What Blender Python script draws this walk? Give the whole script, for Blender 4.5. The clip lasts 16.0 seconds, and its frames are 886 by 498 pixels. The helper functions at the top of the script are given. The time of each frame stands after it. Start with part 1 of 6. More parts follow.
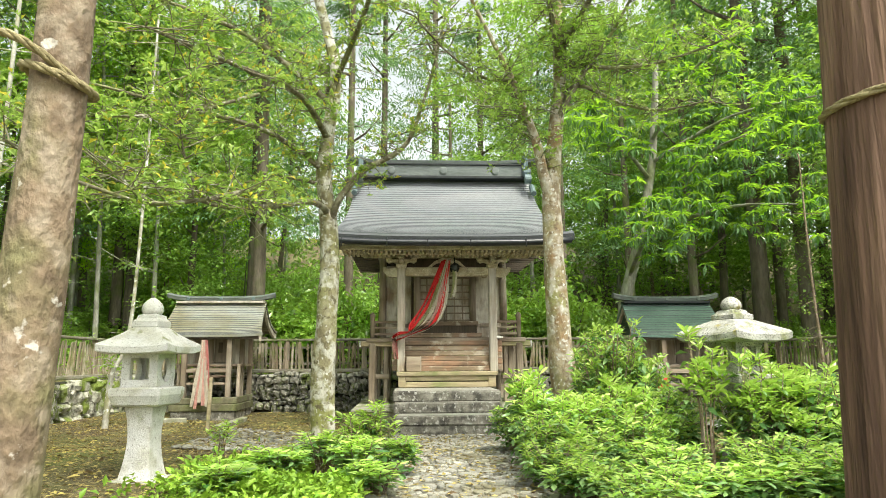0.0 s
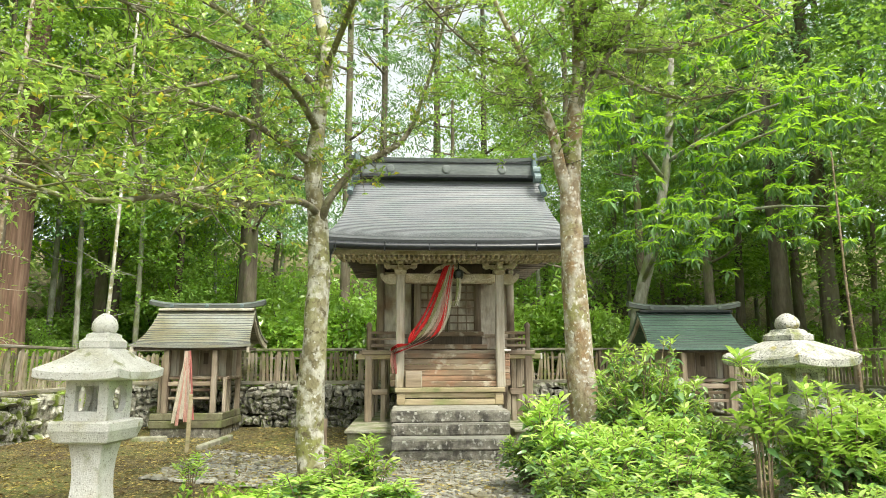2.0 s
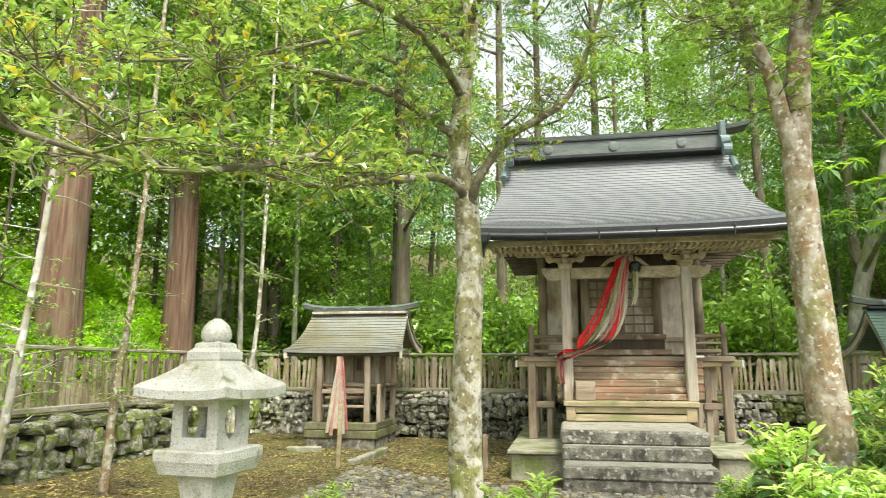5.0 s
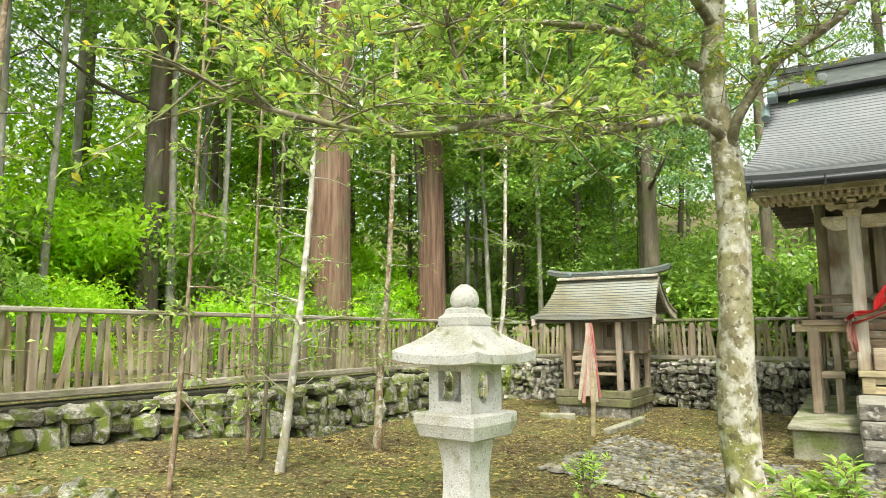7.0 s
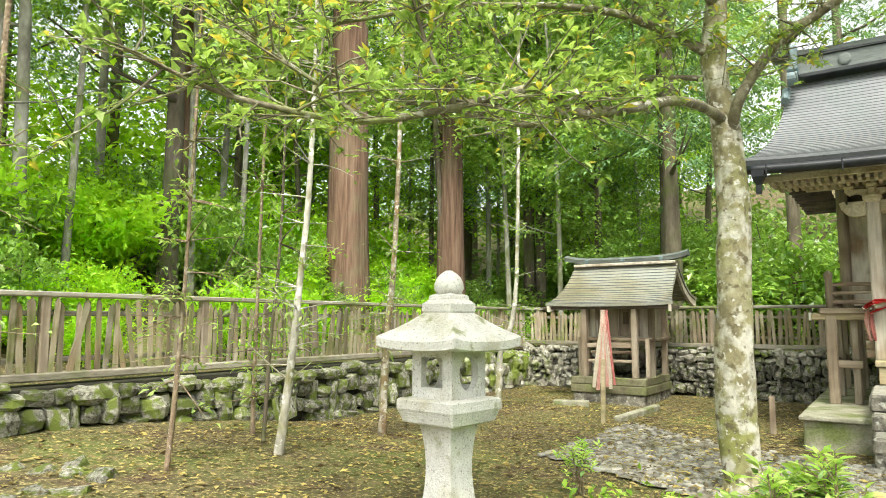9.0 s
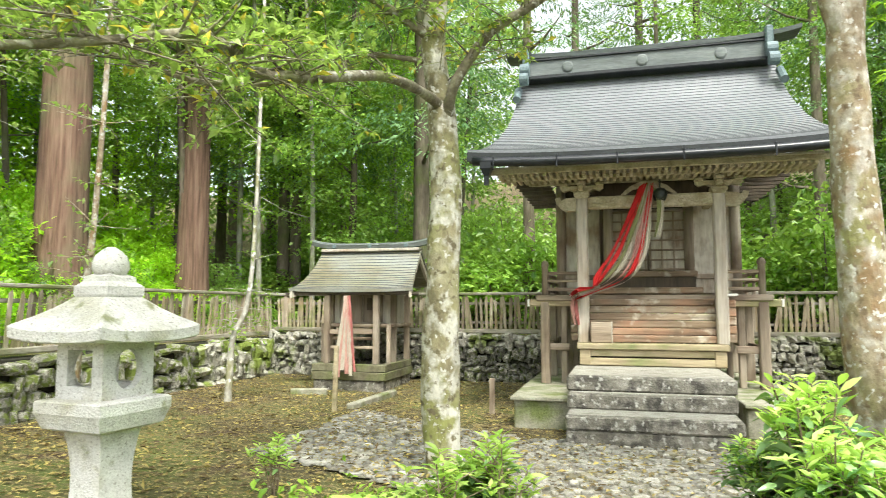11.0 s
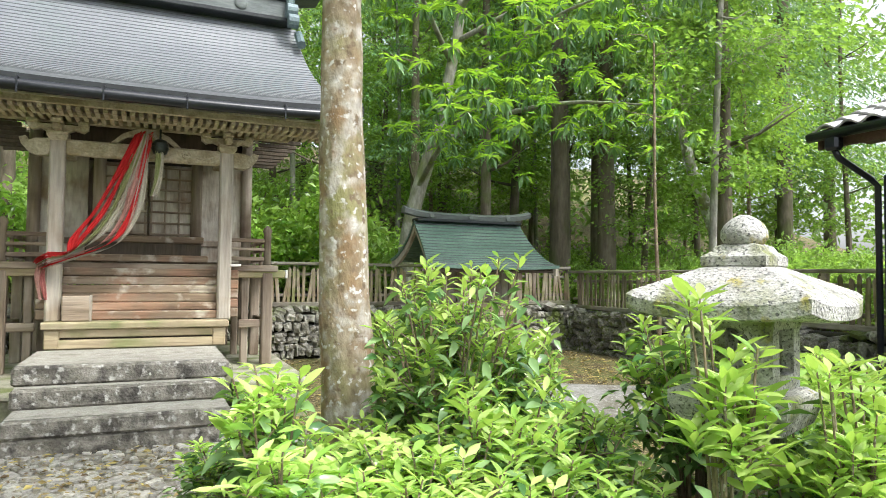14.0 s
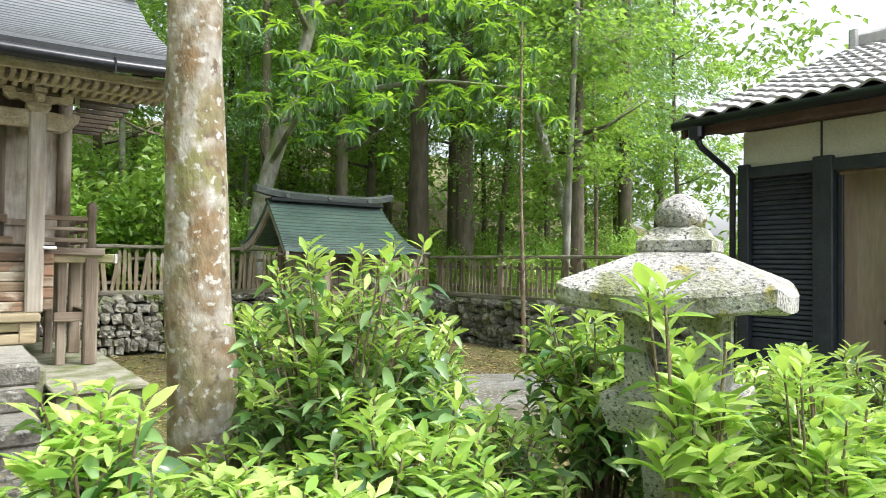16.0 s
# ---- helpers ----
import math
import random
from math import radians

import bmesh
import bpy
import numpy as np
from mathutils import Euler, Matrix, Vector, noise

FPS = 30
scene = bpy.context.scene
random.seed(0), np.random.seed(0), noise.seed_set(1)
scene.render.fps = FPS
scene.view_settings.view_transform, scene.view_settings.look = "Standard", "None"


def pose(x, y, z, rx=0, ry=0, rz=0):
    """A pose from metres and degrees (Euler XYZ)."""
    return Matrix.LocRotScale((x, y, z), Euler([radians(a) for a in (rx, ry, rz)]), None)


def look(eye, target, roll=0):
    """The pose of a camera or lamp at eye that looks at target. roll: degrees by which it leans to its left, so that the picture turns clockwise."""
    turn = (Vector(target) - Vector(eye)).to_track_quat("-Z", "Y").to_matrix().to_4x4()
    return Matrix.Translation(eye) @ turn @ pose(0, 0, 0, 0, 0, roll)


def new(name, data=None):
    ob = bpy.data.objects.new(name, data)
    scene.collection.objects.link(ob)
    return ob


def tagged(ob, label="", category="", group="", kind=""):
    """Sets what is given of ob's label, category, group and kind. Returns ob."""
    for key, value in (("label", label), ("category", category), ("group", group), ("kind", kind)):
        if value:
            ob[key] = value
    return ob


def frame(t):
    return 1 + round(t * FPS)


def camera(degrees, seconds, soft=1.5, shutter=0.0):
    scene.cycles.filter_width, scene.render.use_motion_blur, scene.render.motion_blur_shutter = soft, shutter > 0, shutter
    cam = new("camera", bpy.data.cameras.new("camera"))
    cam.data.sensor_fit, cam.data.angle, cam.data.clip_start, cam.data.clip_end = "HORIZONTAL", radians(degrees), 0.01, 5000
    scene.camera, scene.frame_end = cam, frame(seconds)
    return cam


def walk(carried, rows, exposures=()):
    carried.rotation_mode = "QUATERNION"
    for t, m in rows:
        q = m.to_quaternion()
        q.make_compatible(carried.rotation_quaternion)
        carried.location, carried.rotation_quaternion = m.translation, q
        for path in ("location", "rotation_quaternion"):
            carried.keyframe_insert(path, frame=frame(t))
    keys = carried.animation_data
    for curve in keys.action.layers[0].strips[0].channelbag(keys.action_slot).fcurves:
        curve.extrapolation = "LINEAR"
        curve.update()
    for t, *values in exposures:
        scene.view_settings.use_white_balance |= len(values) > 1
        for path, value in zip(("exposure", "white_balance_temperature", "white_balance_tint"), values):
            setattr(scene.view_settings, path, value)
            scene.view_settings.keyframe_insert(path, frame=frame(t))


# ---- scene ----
cam = camera(67.3, 16.0, soft=0.6, shutter=0.2)
PATH = [
    (0, (0.415, 0.855, 1.195), (0.52, 2.824, 1.53), -0.4),
    (0.5, (0.409, 1.056, 1.294), (0.512, 3.026, 1.623), -0.3),
    (1, (0.441, 1.308, 1.341), (0.542, 3.277, 1.677), -0.3),
    (1.5, (0.462, 1.548, 1.391), (0.56, 3.517, 1.729), -0.2),
    (2, (0.423, 1.85, 1.407), (0.527, 3.818, 1.749), -0.2),
    (2.5, (0.444, 2.123, 1.427), (0.547, 4.09, 1.769), -0.2),
    (3, (0.502, 2.417, 1.453), (0.598, 4.386, 1.791), -0.2),
    (5.3, (0.25, 3.373, 1.514), (-0.237, 5.281, 1.864), -0.0),
    (5.5, (0.216, 3.431, 1.508), (-0.36, 5.315, 1.854), -0.1),
    (6, (0.126, 3.484, 1.496), (-0.633, 5.306, 1.815), -0.2),
    (6.5, (0.103, 3.527, 1.495), (-0.79, 5.295, 1.777), -0.3),
    (7, (0.182, 3.537, 1.49), (-0.85, 5.231, 1.745), -0.3),
    (7.5, (0.273, 3.571, 1.492), (-0.856, 5.205, 1.729), -0.2),
    (8, (0.373, 3.625, 1.494), (-0.81, 5.223, 1.716), -0.4),
    (10.3, (0.623, 4.058, 1.484), (-0.187, 5.876, 1.68), 0.1),
    (10.5, (0.683, 4.147, 1.477), (-0.053, 5.997, 1.67), -0.1),
    (11, (0.776, 4.308, 1.492), (0.263, 6.233, 1.665), 0.1),
    (11.5, (0.816, 4.469, 1.541), (0.537, 6.443, 1.691), 0.1),
    (12, (0.857, 4.642, 1.56), (0.894, 6.636, 1.704), 0.3),
    (12.5, (0.943, 4.762, 1.574), (1.245, 6.734, 1.716), 0.3),
    (13, (0.99, 4.91, 1.559), (1.539, 6.828, 1.697), 0.4),
    (13.5, (1.117, 5.092, 1.541), (1.804, 6.967, 1.659), 0.5),
    (14, (1.25, 5.284, 1.541), (2.05, 7.115, 1.624), 0.6),
    (14.5, (1.316, 5.437, 1.532), (2.197, 7.232, 1.588), 0.6),
    (15, (1.284, 5.608, 1.542), (2.272, 7.346, 1.579), 0.7),
    (15.5, (1.263, 5.756, 1.551), (2.361, 7.427, 1.587), 0.8),
    (16, (1.34, 5.928, 1.544), (2.536, 7.53, 1.587), 0.7),
]
walk(cam, [(t, look(eye, target, roll)) for t, eye, target, roll in PATH], exposures=[(0.0, 1.08, 6850, 2), (5.0, 1.14, 6900, 4), (8.0, 1.24, 6900, 4), (12.0, 1.33, 6400, 6), (13.4, 1.22, 6250, 9), (14.5, 1.1, 6200, 11), (16.0, 1.1, 6200, 11)])

# ---- light: a bright hazy sky over a clearing in the wood, soft sun from front right ----
SUN_EL, SUN_AZ = radians(58), radians(150)
world = bpy.data.worlds.new("sky")
scene.world = world
world.use_nodes = True
wn = world.node_tree
sky = wn.nodes.new("ShaderNodeTexSky")
sky.sky_type, sky.sun_disc = "NISHITA", False
sky.sun_elevation, sky.sun_rotation = SUN_EL, SUN_AZ
sky.dust_density, sky.air_density, sky.ozone_density = 4.0, 1.0, 0.6
background = wn.nodes["Background"]
background.inputs["Strength"].default_value = 0.15
haze = wn.nodes.new("ShaderNodeHueSaturation")
haze.inputs["Saturation"].default_value, haze.inputs["Value"].default_value = 0.25, 1.15
wn.links.new(sky.outputs["Color"], haze.inputs["Color"])
wn.links.new(haze.outputs["Color"], background.inputs["Color"])
sun_data = bpy.data.lights.new("sun", "SUN")
sun_data.energy, sun_data.angle, sun_data.color = 1.5, radians(14), (1.0, 0.95, 0.86)
sun = new("sun", sun_data)
sun_way = Vector((math.sin(SUN_AZ) * math.cos(SUN_EL), math.cos(SUN_AZ) * math.cos(SUN_EL), math.sin(SUN_EL)))
sun.matrix_world = look(sun_way * 60, (0, 0, 0))


# ---- materials ----
def material(name, colours, scale=6.0, rough=0.8, bump=0.3, bump_scale=40.0, metal=0.0, stretch=(1, 1, 1), patch=None, vary=0.0,
             spots=None, world_space=False, island=0.0):
    """Two or three colours mixed by noise, fine relief, optional patches (colour, scale, threshold) and spots (colour, scale, threshold)."""
    m = bpy.data.materials.new(name)
    m.use_nodes = True
    n, l = m.node_tree.nodes, m.node_tree.links
    bsdf = n["Principled BSDF"]
    co = n.new("ShaderNodeTexCoord")
    info = n.new("ShaderNodeObjectInfo")
    geo = n.new("ShaderNodeNewGeometry")
    mp = n.new("ShaderNodeMapping")
    mp.inputs["Scale"].default_value = stretch
    add = n.new("ShaderNodeVectorMath")
    mul = n.new("ShaderNodeMath")
    mul.operation, mul.inputs[1].default_value = "MULTIPLY", 37.0
    if world_space:
        l.new(geo.outputs["Position"], add.inputs[0])
    else:
        l.new(co.outputs["Object"], add.inputs[0])
        l.new(info.outputs["Random"], mul.inputs[0])
        l.new(mul.outputs[0], add.inputs[1])
    l.new(add.outputs[0], mp.inputs["Vector"])
    big = n.new("ShaderNodeTexNoise")
    big.inputs["Scale"].default_value, big.inputs["Detail"].default_value = scale, 6.0
    big.inputs["Roughness"].default_value = 0.65
    l.new(mp.outputs[0], big.inputs["Vector"])
    ramp = n.new("ShaderNodeValToRGB")
    el = ramp.color_ramp.elements
    el[0].position, el[1].position = 0.32, 0.68
    el[0].color, el[1].color = (*colours[0], 1), (*colours[-1], 1)
    if len(colours) > 2:
        e = el.new(0.5)
        e.color = (*colours[1], 1)
    l.new(big.outputs["Fac"], ramp.inputs["Fac"])
    out = ramp.outputs["Color"]

    def lay(out, colour, sc, at, width=0.06, voronoi=False):
        tex = n.new("ShaderNodeTexVoronoi" if voronoi else "ShaderNodeTexNoise")
        tex.inputs["Scale"].default_value = sc
        if not voronoi:
            tex.inputs["Detail"].default_value = 5.0
        l.new(add.outputs[0], tex.inputs["Vector"])
        mr = n.new("ShaderNodeMapRange")
        mr.inputs["From Min"].default_value, mr.inputs["From Max"].default_value = at - width, at + width
        l.new(tex.outputs["Distance" if voronoi else "Fac"], mr.inputs["Value"])
        mix = n.new("ShaderNodeMix")
        mix.data_type = "RGBA"
        l.new(mr.outputs[0], mix.inputs["Factor"])
        l.new(out, mix.inputs["A"])
        mix.inputs["B"].default_value = (*colour, 1)
        return mix.outputs["Result"]

    if patch:
        for p in (patch if isinstance(patch, list) else [patch]):
            out = lay(out, *p)
    fine = n.new("ShaderNodeTexNoise")
    fine.inputs["Scale"].default_value, fine.inputs["Detail"].default_value = bump_scale, 4.0
    l.new(mp.outputs[0], fine.inputs["Vector"])
    if spots:
        out = lay(out, *spots)
    if vary or island:
        hsv = n.new("ShaderNodeHueSaturation")
        mr = n.new("ShaderNodeMapRange")
        a = vary or island
        mr.inputs["To Min"].default_value, mr.inputs["To Max"].default_value = 1 - a, 1 + a
        l.new(info.outputs["Random"] if vary else geo.outputs["Random Per Island"], mr.inputs["Value"])
        l.new(mr.outputs[0], hsv.inputs["Value"])
        l.new(out, hsv.inputs["Color"])
        out = hsv.outputs["Color"]
    speck = n.new("ShaderNodeMix")
    speck.data_type, speck.blend_type = "RGBA", "OVERLAY"
    speck.inputs["Factor"].default_value = 0.45
    l.new(out, speck.inputs["A"])
    l.new(fine.outputs["Fac"], speck.inputs["B"])
    l.new(speck.outputs["Result"], bsdf.inputs["Base Color"])
    bsdf.inputs["Roughness"].default_value, bsdf.inputs["Metallic"].default_value = rough, metal
    bn = n.new("ShaderNodeBump")
    bn.inputs["Strength"].default_value, bn.inputs["Distance"].default_value = bump, 0.02
    l.new(fine.outputs["Fac"], bn.inputs["Height"])
    l.new(bn.outputs[0], bsdf.inputs["Normal"])
    return m


def leaf_material(name, dark, light, through_colour, gloss=0.35, mix=0.35):
    m = bpy.data.materials.new(name)
    m.use_nodes = True
    n, l = m.node_tree.nodes, m.node_tree.links
    bsdf = n["Principled BSDF"]
    geo = n.new("ShaderNodeNewGeometry")
    ramp = n.new("ShaderNodeValToRGB")
    el = ramp.color_ramp.elements
    el[0].position, el[1].position = 0.1, 0.95
    el[0].color, el[1].color = (*dark, 1), (*light, 1)
    l.new(geo.outputs["Random Per Island"], ramp.inputs["Fac"])
    tex = n.new("ShaderNodeTexNoise")
    tex.inputs["Scale"].default_value = 0.9
    l.new(geo.outputs["Position"], tex.inputs["Vector"])
    hsv = n.new("ShaderNodeHueSaturation")
    mr = n.new("ShaderNodeMapRange")
    mr.inputs["From Min"].default_value, mr.inputs["From Max"].default_value = 0.3, 0.7
    mr.inputs["To Min"].default_value, mr.inputs["To Max"].default_value = 0.6, 1.4
    l.new(tex.outputs["Fac"], mr.inputs["Value"])
    l.new(mr.outputs[0], hsv.inputs["Value"])
    l.new(ramp.outputs["Color"], hsv.inputs["Color"])
    l.new(hsv.outputs["Color"], bsdf.inputs["Base Color"])
    bsdf.inputs["Roughness"].default_value = gloss
    tr = n.new("ShaderNodeBsdfTranslucent")
    tr.inputs["Color"].default_value = (*through_colour, 1)
    ms = n.new("ShaderNodeMixShader")
    ms.inputs["Fac"].default_value = mix
    l.new(bsdf.outputs[0], ms.inputs[1])
    l.new(tr.outputs[0], ms.inputs[2])
    l.new(ms.outputs[0], n["Material Output"].inputs["Surface"])
    return m


GRANITE = material("pale_granite", [(0.5, 0.492, 0.472), (0.63, 0.622, 0.602), (0.72, 0.712, 0.692)], 5, 0.88, 0.5, 80,
                   patch=[((0.42, 0.4, 0.3), 3.0, 0.6, 0.1), ((0.27, 0.28, 0.16), 6.0, 0.67, 0.05)], spots=((0.34, 0.33, 0.3), 55, 0.64, 0.05))
GRANITE_MOSS = material("mossy_granite", [(0.3, 0.295, 0.27), (0.46, 0.45, 0.42), (0.6, 0.59, 0.56)], 5, 0.9, 0.8, 60,
                        patch=[((0.2, 0.22, 0.08), 3.0, 0.59, 0.06), ((0.36, 0.32, 0.1), 9.0, 0.66, 0.04)], spots=((0.1, 0.1, 0.095), 70, 0.6, 0.06))
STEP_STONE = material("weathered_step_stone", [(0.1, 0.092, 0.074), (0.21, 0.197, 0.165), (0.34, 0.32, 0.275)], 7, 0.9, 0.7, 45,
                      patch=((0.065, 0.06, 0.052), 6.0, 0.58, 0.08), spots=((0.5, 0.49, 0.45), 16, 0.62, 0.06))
STEP_TOP = material("pale_step_top", [(0.28, 0.265, 0.225), (0.4, 0.385, 0.34)], 8, 0.9, 0.5, 50, patch=((0.22, 0.21, 0.17), 5, 0.62, 0.08))
PLINTH = material("mossy_concrete", [(0.2, 0.2, 0.14), (0.32, 0.31, 0.24), (0.4, 0.39, 0.32)], 5, 0.9, 0.4, 50, patch=((0.15, 0.18, 0.06), 3, 0.56, 0.1))
WOOD = material("silvered_cedar", [(0.17, 0.13, 0.09), (0.33, 0.27, 0.205), (0.45, 0.395, 0.325)], 3.5, 0.85, 0.6, 26, stretch=(1, 1, 0.09),
                patch=((0.15, 0.105, 0.07), 1.6, 0.6, 0.12), vary=0.14)
WOOD_X = material("silvered_cedar_across", [(0.17, 0.125, 0.08), (0.31, 0.245, 0.18), (0.42, 0.36, 0.29)], 3.5, 0.85, 0.6, 26, stretch=(0.09, 1, 1),
                  patch=((0.14, 0.09, 0.06), 1.6, 0.6, 0.12), vary=0.12)
WOOD_PALE = material("pale_weathered_wood", [(0.32, 0.28, 0.23), (0.48, 0.44, 0.375), (0.6, 0.56, 0.49)], 4, 0.85, 0.5, 30, stretch=(1, 1, 0.1),
                     patch=((0.34, 0.28, 0.21), 2.2, 0.62, 0.1), vary=0.08)
DOOR_WOOD = material("pale_door_board", [(0.42, 0.37, 0.3), (0.56, 0.52, 0.44), (0.66, 0.62, 0.55)], 4, 0.85, 0.4, 30, stretch=(1, 1, 0.2), patch=((0.3, 0.22, 0.15), 2.5, 0.6, 0.1))
MOSS_TIMBER = material("mossy_base_timber", [(0.08, 0.07, 0.04), (0.15, 0.14, 0.085), (0.22, 0.21, 0.14)], 3, 0.9, 0.6, 26, patch=((0.13, 0.15, 0.05), 2.5, 0.55, 0.1), vary=0.1)
WOOD_CARVED = material("carved_cypress", [(0.33, 0.28, 0.18), (0.48, 0.43, 0.31), (0.58, 0.53, 0.41)], 7, 0.85, 0.6, 40, patch=((0.34, 0.28, 0.17), 3, 0.6, 0.1), vary=0.08)
STAIR_WOOD = material("worn_stair_wood", [(0.13, 0.085, 0.055), (0.27, 0.2, 0.135), (0.43, 0.36, 0.27)], 3.0, 0.85, 0.9, 20, stretch=(0.1, 1, 1),
                      patch=[((0.33, 0.19, 0.12), 2.4, 0.58, 0.1), ((0.52, 0.46, 0.37), 5.0, 0.6, 0.06)], vary=0.2)
BEAM_WOOD = material("mossy_beam_wood", [(0.24, 0.18, 0.1), (0.4, 0.33, 0.21), (0.5, 0.43, 0.3)], 3, 0.85, 0.6, 26, stretch=(0.1, 1, 1),
                     patch=((0.22, 0.23, 0.1), 2.5, 0.58, 0.1), vary=0.1)
# dark boards, and the painted shade of the gap between the base beams
DARK_WOOD_AND_SHADE = material("dark_wood_and_shade", [(0.05, 0.04, 0.03), (0.11, 0.085, 0.06)], 4, 0.85, 0.5, 30, stretch=(1, 1, 0.15), vary=0.15)
WHITE_PAINT = material("white_painted_end", [(0.7, 0.69, 0.66), (0.8, 0.79, 0.76)], 8, 0.7, 0.2, 40)
ROOF = material("grey_copper_roof", [(0.15, 0.16, 0.178), (0.195, 0.205, 0.222), (0.24, 0.25, 0.264)], 1.6, 0.5, 0.15, 60, metal=0.0, stretch=(0.3, 1, 1),
                patch=((0.16, 0.185, 0.19), 1.2, 0.62, 0.12))
# darker riser colour stands in for the shadow line under each course
ROOF_LIP_SHADE = material("course_shade_copper", [(0.08, 0.088, 0.095), (0.12, 0.13, 0.135)], 6, 0.6, 0.1, 40)
ROOF_DARK = material("dark_copper_edge", [(0.008, 0.011, 0.013), (0.025, 0.03, 0.033)], 4, 0.6, 0.2, 40)
RIDGE = material("ridge_copper", [(0.085, 0.1, 0.095), (0.13, 0.15, 0.145), (0.18, 0.2, 0.19)], 3, 0.6, 0.2, 40, metal=0.05, stretch=(0.2, 1, 1))
RIDGE_END = material("blue_green_copper", [(0.09, 0.13, 0.14), (0.17, 0.23, 0.24)], 5, 0.55, 0.2, 40, metal=0.1)
ROOF_MOSS = material("small_roof_yellowed", [(0.15, 0.13, 0.075), (0.22, 0.205, 0.14), (0.25, 0.25, 0.21)], 2.2, 0.6, 0.2, 50, stretch=(0.4, 1, 1),
                     patch=((0.27, 0.29, 0.28), 1.2, 0.55, 0.14))
ROOF_GREEN = material("small_roof_green_copper", [(0.07, 0.13, 0.105), (0.105, 0.18, 0.145), (0.14, 0.215, 0.18)], 2.5, 0.5, 0.2, 50, metal=0.15, stretch=(0.4, 1, 1))
RUBBLE = material("wall_stone", [(0.14, 0.137, 0.105), (0.29, 0.283, 0.235), (0.46, 0.45, 0.395)], 6, 0.92, 1.0, 30,
                  patch=[((0.07, 0.07, 0.045), 8.0, 0.6, 0.08), ((0.5, 0.49, 0.44), 9.0, 0.63, 0.05), ((0.14, 0.18, 0.035), 2.6, 0.515, 0.05)], vary=0.45)
RUBBLE_DRY = material("wall_stone_pale", [(0.13, 0.125, 0.1), (0.28, 0.27, 0.23), (0.48, 0.47, 0.42)], 6, 0.92, 1.0, 30,
                      patch=[((0.11, 0.14, 0.035), 2.4, 0.56, 0.06), ((0.52, 0.51, 0.47), 8.0, 0.62, 0.05), ((0.07, 0.068, 0.055), 8.0, 0.61, 0.08)], vary=0.5)
CORE_DARK = material("near_black_wall_core", [(0.02, 0.018, 0.013), (0.05, 0.05, 0.03)], 5, 0.95, 0.5, 30)
FENCE_WOOD = material("fence_slat_wood", [(0.13, 0.1, 0.06), (0.28, 0.235, 0.165), (0.46, 0.42, 0.335)], 3, 0.88, 0.6, 30, stretch=(1, 1, 0.12),
                      patch=[((0.24, 0.16, 0.09), 2, 0.6, 0.1), ((0.17, 0.18, 0.07), 4, 0.57, 0.08)], vary=0.35)
FENCE_RAIL = material("fence_rail_wood", [(0.15, 0.13, 0.1), (0.3, 0.27, 0.22), (0.38, 0.36, 0.31)], 3, 0.85, 0.4, 30, stretch=(0.3, 0.3, 1),
                      patch=((0.16, 0.18, 0.07), 2.0, 0.58, 0.1), vary=0.1)
SOIL = material("forest_soil", [(0.036, 0.026, 0.013), (0.076, 0.06, 0.029), (0.13, 0.107, 0.052)], 2.2, 0.95, 1.0, 34, world_space=True,
                patch=[((0.11, 0.135, 0.03), 0.7, 0.5, 0.09), ((0.07, 0.045, 0.026), 1.4, 0.58, 0.08), ((0.17, 0.135, 0.06), 12.0, 0.57, 0.06)], spots=((0.3, 0.25, 0.11), 34, 0.61, 0.05))
GRAVEL = material("grey_gravel_bed", [(0.11, 0.1, 0.075), (0.2, 0.185, 0.145), (0.29, 0.275, 0.23)], 12, 0.9, 0.8, 50, world_space=True)
SLATE = material("flat_slate_stone", [(0.19, 0.182, 0.16), (0.315, 0.305, 0.27), (0.44, 0.425, 0.385)], 5, 0.7, 0.4, 50, patch=((0.22, 0.2, 0.13), 3, 0.6, 0.08), vary=0.28)
SLATE_MANY = material("flat_slate_stones", [(0.19, 0.182, 0.16), (0.315, 0.305, 0.27), (0.44, 0.425, 0.385)], 5, 0.7, 0.4, 50, patch=((0.22, 0.2, 0.13), 1.5, 0.58, 0.08), island=0.28)
CONCRETE = material("pale_concrete", [(0.36, 0.35, 0.33), (0.48, 0.47, 0.44)], 3, 0.9, 0.3, 50, patch=((0.28, 0.27, 0.22), 2, 0.6, 0.1))
APRON = material("gravelly_concrete", [(0.15, 0.145, 0.13), (0.24, 0.235, 0.215), (0.33, 0.325, 0.3)], 9, 0.92, 0.7, 45, world_space=True,
                 patch=[((0.12, 0.11, 0.07), 1.2, 0.56, 0.1), ((0.4, 0.39, 0.37), 22, 0.62, 0.05)])
BARK_PATCHY = material("lichen_bark", [(0.2, 0.15, 0.095), (0.31, 0.25, 0.17), (0.4, 0.34, 0.25)], 3, 0.9, 0.7, 24, stretch=(1, 1, 0.6),
                       patch=[((0.25, 0.24, 0.1), 1.6, 0.53, 0.1), ((0.46, 0.42, 0.36), 8.0, 0.535, 0.07), ((0.26, 0.17, 0.09), 5.0, 0.58, 0.08), ((0.18, 0.13, 0.08), 14.0, 0.63, 0.05)], spots=((0.58, 0.56, 0.52), 22, 0.62, 0.035))
BRANCH = material("dark_branch_bark", [(0.09, 0.075, 0.05), (0.17, 0.15, 0.1), (0.3, 0.29, 0.21)], 7, 0.9, 0.6, 34, patch=((0.19, 0.21, 0.08), 4, 0.56, 0.08), spots=((0.42, 0.41, 0.36), 18, 0.63, 0.04))
